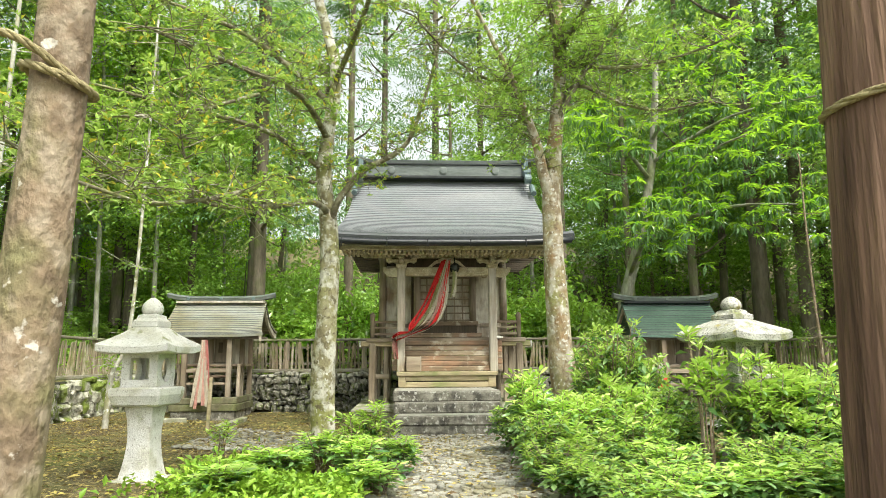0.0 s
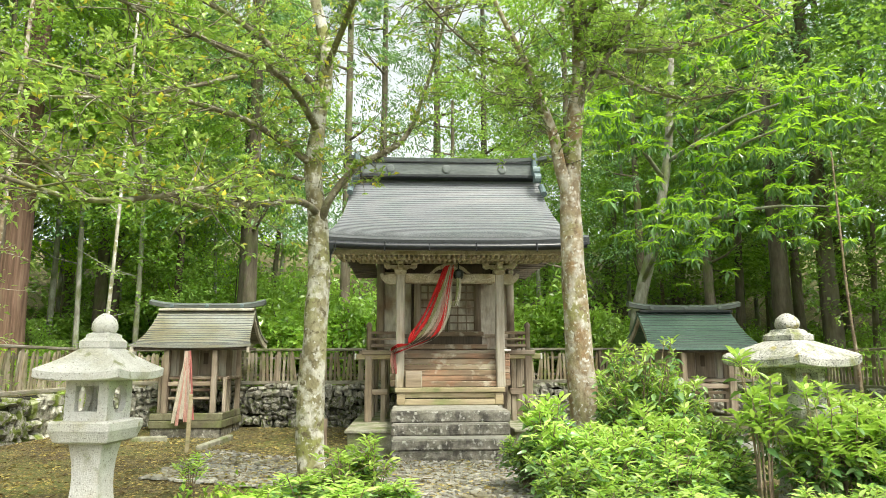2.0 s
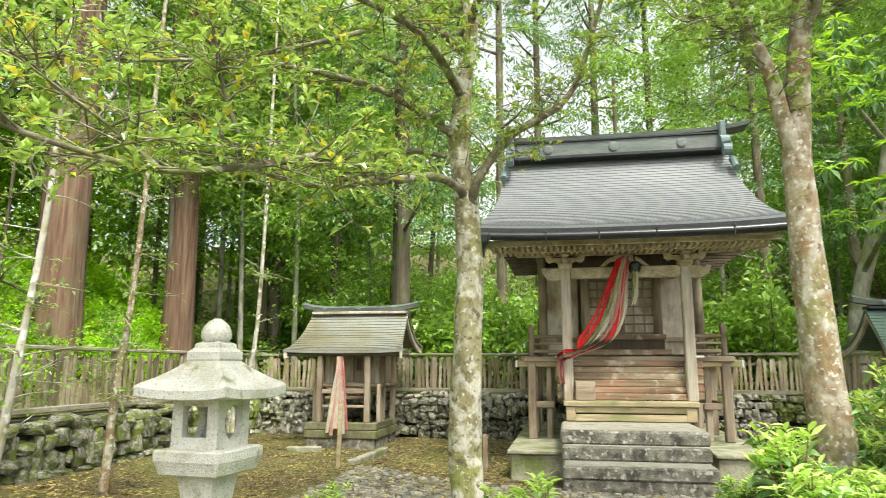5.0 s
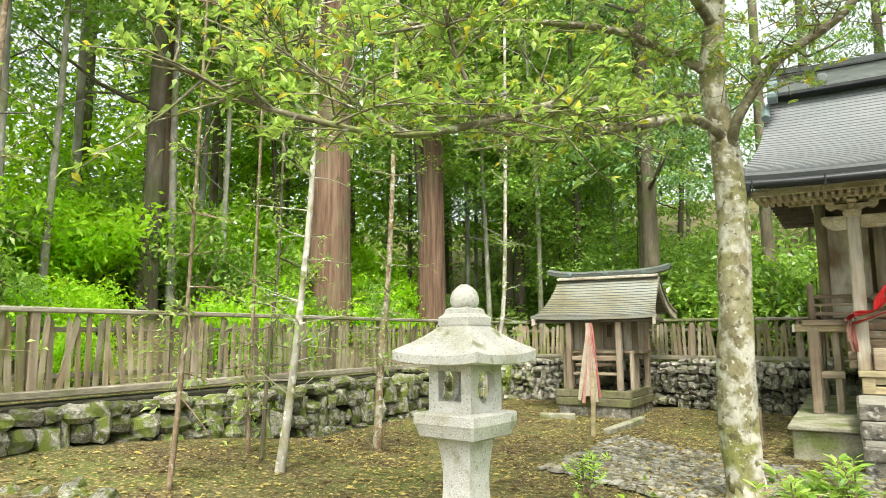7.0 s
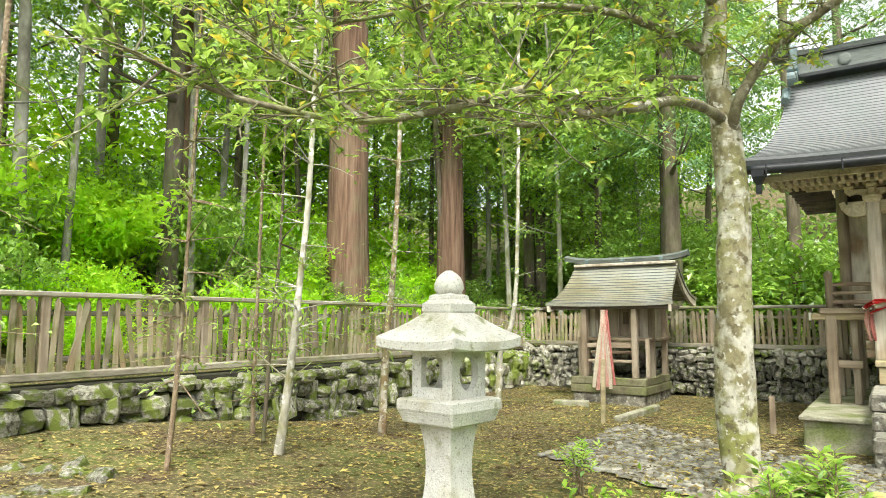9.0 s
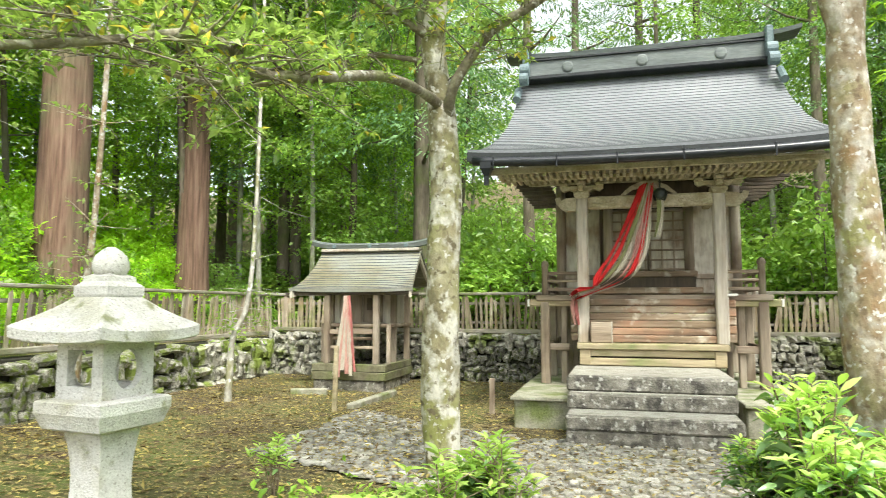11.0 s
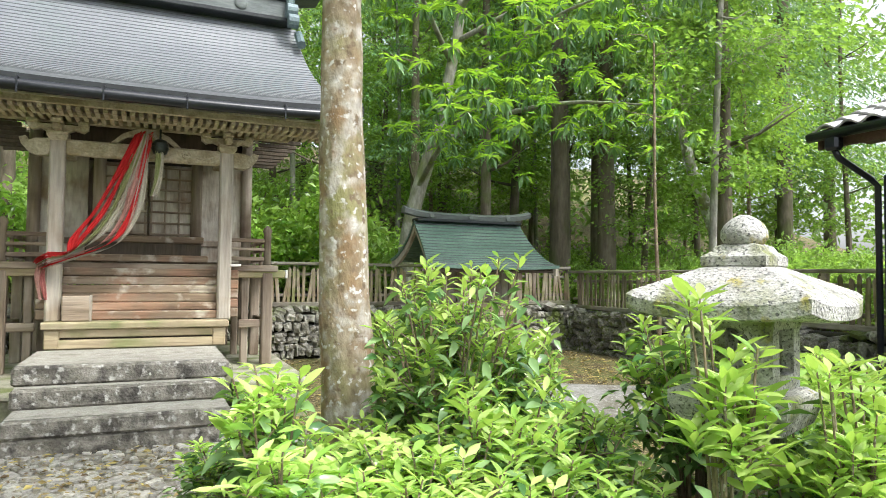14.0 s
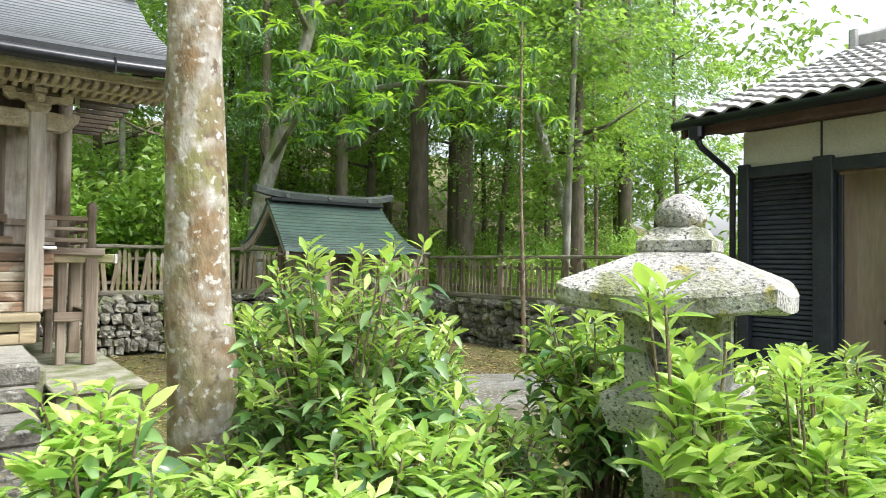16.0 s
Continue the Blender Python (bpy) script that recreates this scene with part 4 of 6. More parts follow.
    for sx in (-1, 1):
        part("door_leaf", Shape().box((sx * 0.2, -0.405, 1.42), (0.38, 0.03, 0.62), 0.006), WOOD, ob)
        part("wall_board", Shape().box((sx * 0.5, -0.405, 1.42), (0.12, 0.03, 0.7), 0.006), WOOD_PALE, ob)
    part("door_plaque", Shape().box((0.14, -0.43, 1.44), (0.09, 0.02, 0.22), 0.01), DARK_WOOD_AND_SHADE, ob)
    for k in range(3):
        part("step_board", Shape().box((0, -0.62 - 0.12 * k, 0.98 - 0.15 * k), (0.8, 0.12, 0.05), 0.008), WOOD_X, ob)
    part("tie_rail", Shape().box((0, -0.9, 0.95), (0.95, 0.05, 0.08), 0.01), WOOD_X, ob)
    part("stone_footing", Shape().box((0, -0.3, 0.0), (1.3, 1.5, 0.26), 0.02), STEP_STONE, ob)
    return ob


small_shrine("small weathered shrine with a yellowed lapped roof", (-3.79, 16.15, 0.1), ROOF_MOSS, RIDGE)
small_shrine("small shrine with a green copper roof behind shrubs", (6.2, 15.55, 0.02), ROOF_GREEN, RIDGE)
cloth = thing("hanging_cloth", "faded pink and white cloth strips hung on the small shrine", "cloth", (-3.79, 15.0, 0))
for dx, mat, z1 in ((-0.12, CREAM, 0.34), (-0.075, PINK, 0.3), (-0.03, CREAM, 0.42), (0.02, PINK, 0.36), (0.06, CREAM, 0.33), (0.1, RED_FADED, 0.4)):
    ribbon(cloth, "cloth_strip", [(dx * 0.3, 0, 1.68), (dx * 0.5 + 0.02, -0.05, 1.35), (dx * 1.1 + 0.03, -0.08, 0.85), (dx * 1.7 + 0.03, -0.1, z1)], 0.075, mat, (1, 0, 0), 0.02)
stake = thing("wooden_stake", "mossy wooden stake driven into the ground", "stake", (-3.0, 12.8, 0.05))
part("stake_body", Shape().box((0, 0, 0.42), (0.06, 0.06, 0.98), 0.012, turn=Matrix.Rotation(0.02, 3, "Y"), jitter=0.003), BEAM_WOOD, stake)
stake = thing("wooden_stake", "short grey stake beside the shrine plinth", "stake", (-0.95, 13.4, 0.05))
part("stake_body", Shape().box((0, 0, 0.22), (0.07, 0.07, 0.5), 0.01), WOOD, stake)
red_bib = thing("red_bib_statue", "small stone figure with a red bib behind shrubs", "stone figure", (5.35, 13.9, 0.0))
s = Shape().loft([[(r * math.cos(a), r * math.sin(a), z) for a in np.linspace(0, 2 * math.pi, 13)[:-1]] for r, z in ((0.15, 0), (0.14, 0.5), (0.16, 0.75), (0.09, 0.9), (0.1, 0.98), (0.1, 1.08), (0.04, 1.16))])
part("figure", s, GRANITE_MOSS, red_bib, smooth=True)
part("bib", Shape().box((0, -0.15, 0.75), (0.2, 0.04, 0.22), 0.015), RED, red_bib)


# ---- stone lanterns ----
def lantern(label, at, turn, mat, scale=1.0, round_roof=False, lift=0.03):
    ob = thing("stone_lantern", label, "stone lantern", at, turn, "stone lanterns beside the path")

    def square(h, z, n=6):
        ring = []
        for cx, cy, dx, dy in ((-1, -1, 1, 0), (1, -1, 0, 1), (1, 1, -1, 0), (-1, 1, 0, -1)):
            for k in range(n):
                t = 2 * k / n
                x, y = cx + dx * t, cy + dy * t
                ring.append((x * h, y * h, z))
        return ring

    part("base_stone", Shape().loft([square(0.24, -0.12), square(0.24, 0.0), square(0.21, 0.05)]), mat, ob)
    rings = [square(0.165, 0.04)]
    for k in range(9):
        t = k / 8
        rings.append(square(0.172 - 0.058 * math.sin(math.pi * min(1, t * 0.7 + 0.1)) - 0.012 * t + 0.014 * t ** 3, 0.06 + 0.62 * t))
    part("shaft", Shape().loft(rings), mat, ob)
    part("platform", Shape().loft([square(0.17, 0.68), square(0.22, 0.7), square(0.244, 0.77), square(0.25, 0.785), square(0.25, 0.845), square(0.235, 0.855), square(0.2, 0.86)]), mat, ob)
    # light chamber: four walls, square openings front and back, round ones on the sides
    for q in range(4):
        turn_q = Matrix.Rotation(q * math.pi / 2, 3, "Z")
        h, t, z0, z1 = 0.176, 0.05, 0.86, 1.18
        outer = []
        inner = []
        n = 24
        for k in range(n):
            a = 2 * math.pi * k / n
            c, sn = math.cos(a), math.sin(a)
            m = max(abs(c), abs(sn))
            outer.append((h * c / m, (z0 + z1) / 2 + (z1 - z0) / 2 * sn / m))
            if q % 2:
                inner.append((0.1 * c, 1.02 + 0.115 * sn))
            else:
                inner.append((0.095 * c / m, 1.03 + 0.1 * sn / m))
        rings = [[turn_q @ Vector((x, -h, z)) for x, z in outer], [turn_q @ Vector((x, -h, z)) for x, z in inner],
                 [turn_q @ Vector((x, -h + t, z)) for x, z in inner], [turn_q @ Vector((x * 0.73, -h + t, z)) for x, z in outer]]
        part("chamber_wall", Shape().loft(rings + rings[:1], cap=False), mat, ob)
    # roof with turned-up corners
    rings = []
    for hh, z, up in ((0.2, 1.17, 0.0), (0.335, 1.172, 0.018), (0.35, 1.18, 0.024), (0.352, 1.235, 0.03), (0.335, 1.252, 0.026), (0.265, 1.308, 0.012), (0.195, 1.365, 0.006), (0.13, 1.43, 0.0), (0.11, 1.445, 0)):
        if round_roof:
            up *= 1.5
            z += 0.022 * math.sin(math.pi * min(1, max(0, (hh - 0.11) / 0.27))) * (z > 1.24)
        ring = []
        for x, y, z2 in square(hh, z, 10):
            k = min(abs(x), abs(y)) / hh
            b = 1.0 if not round_roof else 1.0 + 0.1 * (1 - k ** 2)
            ring.append((x * b, y * b, z2 + up * k ** 3))
        rings.append(ring)
    part("lantern_roof", Shape().loft(rings), mat, ob, "broad stone roof with lifted corners")
    part("finial_base", Shape().loft([square(0.12, 1.43), square(0.13, 1.45), square(0.13, 1.5), square(0.1, 1.53), square(0.095, 1.56), square(0.06, 1.58)]), mat, ob)
    s = Shape().loft([[(r * math.cos(a), r * math.sin(a), z) for a in np.linspace(0, 2 * math.pi, 19)[:-1]]
                      for r, z in ((0.06, 1.56), (0.085, 1.575), (0.102, 1.61), (0.1, 1.65), (0.084, 1.69), (0.055, 1.722), (0.022, 1.745), (0.004, 1.752))])
    part("jewel_finial", s, mat, ob, smooth=True)
    for o in ob.children:
        for w in o.data.vertices:
            w.co.z = float(np.interp(w.co.z, (-0.2, 0.1, 0.68, 1.25, 1.745), (-0.2, 0.1, 0.68 + lift, 1.25 + lift, 1.745)))
            if round_roof and 1.25 < w.co.z < 1.6:
                w.co.x, w.co.y = w.co.x * 1.09, w.co.y * 1.09
    ob.scale = (scale, scale, scale)
    return ob


lantern("pale granite lantern with a square light chamber", (-2.09, 7.55, 0.09), -7, GRANITE)
lantern("mossy granite lantern with a wide roof among shrubs", (3.72, 7.51, 0.09), 22, GRANITE_MOSS, 1.0, True, 0.11)


# ---- hall at the edge of the yard ----
hall = thing("side_building", "dark-slatted building with cream plaster and a silver tiled roof", "building", (8.6, 0, 0))
YE = 9.97
part("plaster_wall", Shape().box((0.06, 3.0, 2.86), (0.12, 13.9, 0.42), 0.006), PLASTER, hall, "cream plaster band")
part("plaster_wall", Shape().box((3.8, YE - 0.06, 1.7), (7.4, 0.12, 2.8), 0.006), PLASTER, hall)
part("foundation", Shape().box((2.55, 3.0, 0.22), (5.1, 13.95, 0.3), 0.015), CONCRETE, hall)
part("wall_base", Shape().box((0.06, 9.55, 0.55), (0.1, 0.8, 0.4), 0.01), BLACK, hall)
part("top_rail", Shape().box((0.02, 3.0, 2.6), (0.16, 13.94, 0.13), 0.01), BLACK, hall, "black rail above the shutters")
part("sill_rail", Shape().box((0.03, 3.0, 0.42), (0.16, 13.94, 0.12), 0.01), BLACK, hall)
for y in (9.92, 9.07, 7.1, 5.1, 3.1):
    part("wall_post", Shape().box((0.02, y, 1.55), (0.17, 0.13 if y > 9.5 else 0.2, 2.3), 0.01), BLACK, hall)
part("plaster_joint", Shape().box((-0.004, 9.1, 2.86), (0.014, 0.02, 0.42), 0.003), BLACK, hall)
shutter = part("shutter_back", Shape().box((0.09, 9.5, 1.52), (0.03, 0.72, 2.1), 0.004), BLACK, hall, "black louvred shutter")
slat = Shape().box((0, 0, 0), (0.05, 0.7, 0.046), 0.006, turn=Matrix.Rotation(0.45, 3, "Y")).data("slat", BLACK)
for k in range(38):
    o = new("slat", slat)
    o.parent, o.location = shutter, (0.045, 9.5, 0.52 + 0.054 * k)
for y0, y1 in ((7.2, 8.97), (5.2, 7.0), (3.2, 5.0)):
    win = part("window_frame", Shape().box((0.06, y0 + 0.03, 1.5), (0.05, 0.05, 2.0), 0.006).box((0.06, y1 - 0.03, 1.5), (0.05, 0.05, 2.0), 0.006).box((0.06, (y0 + y1) / 2, 0.52), (0.05, y1 - y0, 0.06), 0.006), BLACK, hall)
    pane = part("pane", Shape().box((0.06, (y0 + y1) / 2, 1.52), (0.006, y1 - y0 - 0.1, 1.96), 0.001), glass, win)
    pane.visible_shadow = False
part("interior_floor", Shape().box((2.5, 3.0, 0.42), (4.6, 13.5, 0.08), 0.01), INTERIOR, hall)
part("interior_wall", Shape().box((0.62, 3.0, 1.7), (0.06, 13.4, 2.6), 0.006), INTERIOR, hall, "bare wooden interior wall")
part("interior_wall", Shape().box((0.36, 9.02, 1.7), (0.5, 0.05, 2.6), 0.006), INTERIOR, hall)
part("interior_ceiling", Shape().box((2.5, 3.0, 2.95), (4.8, 13.6, 0.05), 0.006), INTERIOR, hall)
rack = thing("plaque_rack", "small wooden rack with white paper slips behind the window", "rack", (9.02, 8.2, 0))
part("rack_board", Shape().box((0, 0, 1.0), (0.2, 0.9, 0.05), 0.008), DARK_WOOD_AND_SHADE, rack)
for k in range(4):
    part("rack_post", Shape().box((0, -0.36 + 0.24 * k, 1.15), (0.05, 0.05, 1.4), 0.006), INTERIOR, rack)
for k in range(9):
    part("paper_slip", Shape().box((-0.08, -0.36 + 0.09 * k, 1.3 - 0.03 * (k % 3)), (0.01, 0.06, 0.14), 0.002), PAPER, rack)
# roof
part("fascia", Shape().box((-0.52, 3.0, 3.1), (0.05, 14.6, 0.2), 0.01), BROWN_BEAM, hall, "red-brown eave board")
part("soffit", Shape().box((-0.25, 3.0, 3.1), (0.6, 14.4, 0.03), 0.005), BROWN_BEAM, hall)
part("roof_deck", Shape().loft([[(-0.62, y, 3.18), (3.9, y, 4.9), (3.9, y, 4.8), (-0.62, y, 3.1)] for y in (10.35, -4.2)]), BROWN_BEAM, hall)
part("roof_back", Shape().loft([[(3.9, y, 4.9), (8.4, y, 3.18), (8.4, y, 3.1), (3.9, y, 4.8)] for y in (10.35, -4.2)]), TILE, hall)
part("gable_wall", Shape().loft([[(0, y, 3.05), (3.8, y, 4.7), (7.6, y, 3.05)] for y in (9.9, 9.8)]), PLASTER, hall)
part("bargeboard", Shape().loft([[(-0.6, y, 3.12), (3.9, y, 4.84), (3.9, y, 4.68), (-0.6, y, 2.98)] for y in (10.35, 10.3)]), BROWN_BEAM, hall)
part("ridge_tiles", Shape().box((3.9, 3.05, 5.0), (0.3, 14.4, 0.24), 0.05), TILE, hall)
part("ridge_end_tile", Shape().box((3.9, 10.28, 5.03), (0.36, 0.14, 0.36), 0.06), TILE, hall)
side_gutter = part("gutter", Shape().tube([(-0.68, 10.4, 3.12), (-0.68, -4, 3.12)], 0.055, 10), BLACK_METAL, hall, "dark eave gutter", True)
part("rainwater_hopper", Shape().box((-0.66, 10.12, 3.02), (0.13, 0.16, 0.16), 0.03), BLACK_METAL, side_gutter)
part("downpipe", Shape().tube([(-0.66, 10.12, 2.96), (-0.6, 10.1, 2.86), (-0.15, 10.06, 2.66), (-0.08, 10.03, 2.58), (-0.08, 10.03, 0.1)], 0.035, 8), BLACK_METAL, side_gutter, smooth=True)
# pan tiles: the courses nearest the yard singly
tile_shape = Shape()
tile_shape.grid(lambda u, v: (v * 0.3, (u - 0.5) * 0.27, 0.03 * math.cos((u - 0.5) * 5.2) + 0.012 * math.sin(u * 6.28) + 0.035 * (1 - v)), 7, 1)
n0 = len(tile_shape.v)
tile_shape.add([(x, y, z - 0.025) for x, y, z in tile_shape.v[:8]], [])
for i in range(7):
    tile_shape.f.append((i, i + 1, n0 + i + 1, n0 + i))
tile_data = tile_shape.data("roof_tile", TILE, False)
slope = math.atan2(1.72, 4.52)
for row in range(17):
    for col in range(17):
        o = new("roof_tile", tile_data)
        o.parent = hall
        x = -0.66 + 0.265 * row
        o.matrix_basis = pose(x, 10.24 - 0.262 * col, 3.18 + (x + 0.62) * 0.3805 + 0.02, 0, -math.degrees(slope), 0)
yard = Shape().grid(lambda u, v: (5.4 + 3.2 * u, 3 + 10.4 * v - 2.0 * u * v, 0.135 + 0.02 * noise.noise((u * 9, v * 22, 0))), 12, 26)
tagged(part("pavement", yard, APRON), "pale concrete and gravel apron beside the building", "pavement", kind="structure")


# ---- trees ----
def spline(pts, per=5):
    pts = [Vector(p) for p in pts]
    out = []
    for i in range(len(pts) - 1):
        a = pts[max(i - 1, 0)], pts[i], pts[i + 1], pts[min(i + 2, len(pts) - 1)]
        for k in range(per):
            t = k / per
            out.append(0.5 * (2 * a[1] + (a[2] - a[0]) * t + (2 * a[0] - 5 * a[1] + 4 * a[2] - a[3]) * t * t + (3 * a[1] - a[0] - 3 * a[2] + a[3]) * t ** 3))
    return out + [pts[-1]]


def limb(shape, pts, r0, r1, n=10, wobble=0.12, per=6):
    p = spline(pts, per)
    shape.tube(p, [r0 + (r1 - r0) * (i / (len(p) - 1)) for i in range(len(p))], n, wobble)
    return p


def foliage(paths, twigs, length, per_twig, leaf, twig_shape, flat=0.5, spread=0.1, start=0.25):
    """Twigs off the limbs with leaves along them. Returns bases, directions, sizes."""
    c, d, s = [], [], []
    for path, k_twigs in zip(paths, twigs):
        for _ in range(k_twigs):
            i = int(len(path) * (start + (1 - start) * random.random()))
            p = Vector(path[min(i, len(path) - 1)])
            way = Vector((random.gauss(0, 1), random.gauss(0, 1), random.gauss(0.15, flat))).normalized()
            L = length * random.uniform(0.5, 1.25)
            bend = Vector((random.gauss(0, 0.2), random.gauss(0, 0.2), random.uniform(-0.3, 0.15)))
            tw = [p + way * (L * t) + bend * (L * t * t) for t in (0, 0.35, 0.7, 1.0)]
            twig_shape.tube(tw, [0.009, 0.006, 0.004, 0.002], 4, cap=False)
            for _ in range(per_twig):
                t = random.uniform(0.25, 1.05)
                q = p + way * (L * t) + bend * (L * t * t)
                out = Vector((random.gauss(0, 1), random.gauss(0, 1), random.gauss(0.1, 0.5))).normalized()
                c.append(q + out * random.uniform(0, spread))
                d.append(way * 0.6 + out)
                s.append(leaf * random.uniform(0.6, 1.25))
    return np.array(c), np.array(d), np.array(s)


def whorls(paths, twigs, length, leaf, twig_shape, start=0.15):
    """Forking twigs off the limbs that end in loose whorls of leaves. Returns bases, directions, sizes."""
    c, d, s = [], [], []
    for path, k_twigs in zip(paths, twigs):
        for _ in range(k_twigs):
            i = int(len(path) * (start + (1 - start) * random.random()))
            p = Vector(path[min(i, len(path) - 1)])
            way = Vector((random.gauss(0, 1), random.gauss(0, 1), random.gauss(0.25, 0.4))).normalized()
            L = length * random.uniform(0.4, 1.3)
            bend = Vector((random.gauss(0, 0.25), random.gauss(0, 0.25), random.uniform(-0.35, 0.2)))
            tw = [p + way * (L * t) + bend * (L * t * t) for t in (0, 0.35, 0.7, 1.0)]
            twig_shape.tube(tw, [0.008, 0.006, 0.004, 0.002], 4, cap=False)
            heads = [(tw[3], way)]
            for q in (tw[1], tw[2], tw[2]):
                side = (way * 0.5 + Vector((random.gauss(0, 0.7), random.gauss(0, 0.7), random.gauss(0.15, 0.4)))).normalized()
                tip = q + side * L * random.uniform(0.2, 0.45)
                twig_shape.tube([q, tip], [0.004, 0.002], 3, cap=False)
                heads.append((tip, side))
            for q, axis in heads:
                for k in range(random.randint(4, 7)):
                    out = Vector((random.gauss(0, 1), random.gauss(0, 1), random.gauss(0.35, 0.45))).normalized()
                    c.append(q - axis * random.uniform(0, 0.07))
                    d.append(axis * 0.7 + out)
                    s.append(leaf * random.uniform(0.6, 1.3))
    return np.array(c), np.array(d), np.array(s)


def tree_thing(name, label, trunk_shape, bark, leaf_sets, group="", at=(0, 0, 0), limbs=None):
    ob = thing(name, label, "tree", at, group=group)
    part("trunk", trunk_shape, bark, ob, smooth=True)
    if limbs:
        part("limb_work", limbs, BRANCH, ob, smooth=True)
    for mat, (c, d, s), ratio in leaf_sets:
        v, f = leaves(c, d, s, ratio)
        crown = new("crown", quick_mesh("crown", v, f, mat))
        crown.parent = ob
    return ob


def split(sets, share):
    pick = rng.random(len(sets[0])) < share
    return tuple(a[~pick] for a in sets), tuple(a[pick] for a in sets)


# lichened tree beside the path, a limb reaching out over the lantern
s = Shape()
s.tube([(-0.68, 9.75, -0.1), (-0.66, 9.75, 0.14), (-0.67, 9.74, 0.3)], [0.23, 0.185, 0.16], 14, 0.2)
trunk_l = limb(s, [(-0.67, 9.74, 0.2), (-0.68, 9.7, 0.9), (-0.65, 9.66, 1.7), (-0.62, 9.64, 2.5), (-0.66, 9.62, 3.2), (-0.72, 9.6, 3.7), (-0.66, 9.6, 4.4), (-0.6, 9.6, 5.2), (-0.95, 9.5, 6.6)], 0.165, 0.06, 16, 0.2)
lm = Shape()
paths_l = [
    limb(lm, [(-0.6, 9.6, 3.08), (-0.49, 9.45, 3.32), (-0.2, 9.4, 3.68), (0.08, 9.4, 3.84), (0.3, 9.4, 3.98), (0.46, 9.4, 4.2), (0.6, 9.35, 4.6), (0.74, 9.3, 5.05), (0.9, 9.0, 5.7)], 0.05, 0.014, 9),
    limb(lm, [(-0.66, 9.6, 3.18), (-0.69, 9.1, 3.15), (-0.74, 8.4, 3.03), (-0.98, 7.8, 2.84), (-1.15, 7.45, 2.77), (-1.17, 7.36, 2.82), (-1.09, 7.0, 2.77), (-1.1, 6.86, 2.74), (-1.35, 6.5, 2.58), (-1.62, 6.1, 2.45),
              (-1.85, 5.79, 2.47), (-2.09, 5.58, 2.55), (-2.28, 5.26, 2.68)], 0.042, 0.009, 8, 0.2),
    limb(lm, [(-0.98, 7.8, 2.84), (-1.5, 7.6, 2.78), (-2.1, 7.3, 2.95), (-2.7, 7.1, 3.05)], 0.022, 0.007, 6),
    limb(lm, [(-0.71, 9.6, 3.75), (-1.4, 9.0, 4.1), (-2.4, 8.4, 4.2), (-3.6, 8.0, 4.4)], 0.045, 0.01, 7),
    limb(lm, [(-0.68, 9.6, 4.2), (-0.9, 8.6, 4.4), (-1.3, 7.4, 4.2), (-1.8, 6.2, 4.0)], 0.05, 0.01, 7),
    limb(lm, [(-0.65, 9.6, 4.7), (-1.6, 9.2, 5.4), (-2.6, 8.8, 5.7), (-4.0, 8.6, 5.9)], 0.045, 0.01, 7),
    limb(lm, [(-0.6, 9.6, 5.0), (-0.2, 8.7, 5.4), (0.0, 7.6, 5.3), (-0.2, 6.4, 5.1)], 0.045, 0.01, 7),
    limb(lm, [(-0.7, 9.6, 4.9), (-0.9, 10.2, 5.6), (-1.8, 10.8, 6.2)], 0.04, 0.01, 6),
    limb(lm, [(-1.62, 6.1, 2.45), (-2.0, 6.1, 2.75), (-2.5, 6.1, 3.1)], 0.014, 0.005, 5),
    limb(lm, [(-1.35, 6.5, 2.58), (-1.5, 6.4, 3.0), (-1.45, 6.1, 3.5)], 0.016, 0.005, 5),
    limb(lm, [(-1.3, 8.2, 4.25), (-1.9, 7.4, 3.7), (-2.6, 6.7, 3.4), (-3.2, 6.2, 3.3)], 0.022, 0.006, 6),
    limb(lm, [(-0.7, 9.6, 3.55), (-1.3, 9.4, 3.6), (-2.1, 9.3, 3.4), (-2.9, 9.2, 3.3)], 0.026, 0.006, 6),
]
can = whorls(paths_l, [44, 74, 40, 62, 66, 60, 56, 40, 30, 30, 52, 44], 0.5, 0.076, lm)
low = whorls([trunk_l[22:]], [26], 0.6, 0.074, lm)
can = tuple(np.concatenate([a, b]) for a, b in zip(can, low))
green, rest = split(can, 0.22)
young, yellow = split(rest, 0.4)
tree_thing("broadleaf_tree", "slender lichen-spotted tree with small glossy and yellowing leaves", s, BARK_MOSSY, [(LEAF_SHEEN, green, 0.44), (LEAF_YOUNG, young, 0.44), (LEAF_YELLOW, yellow, 0.44)], limbs=lm)

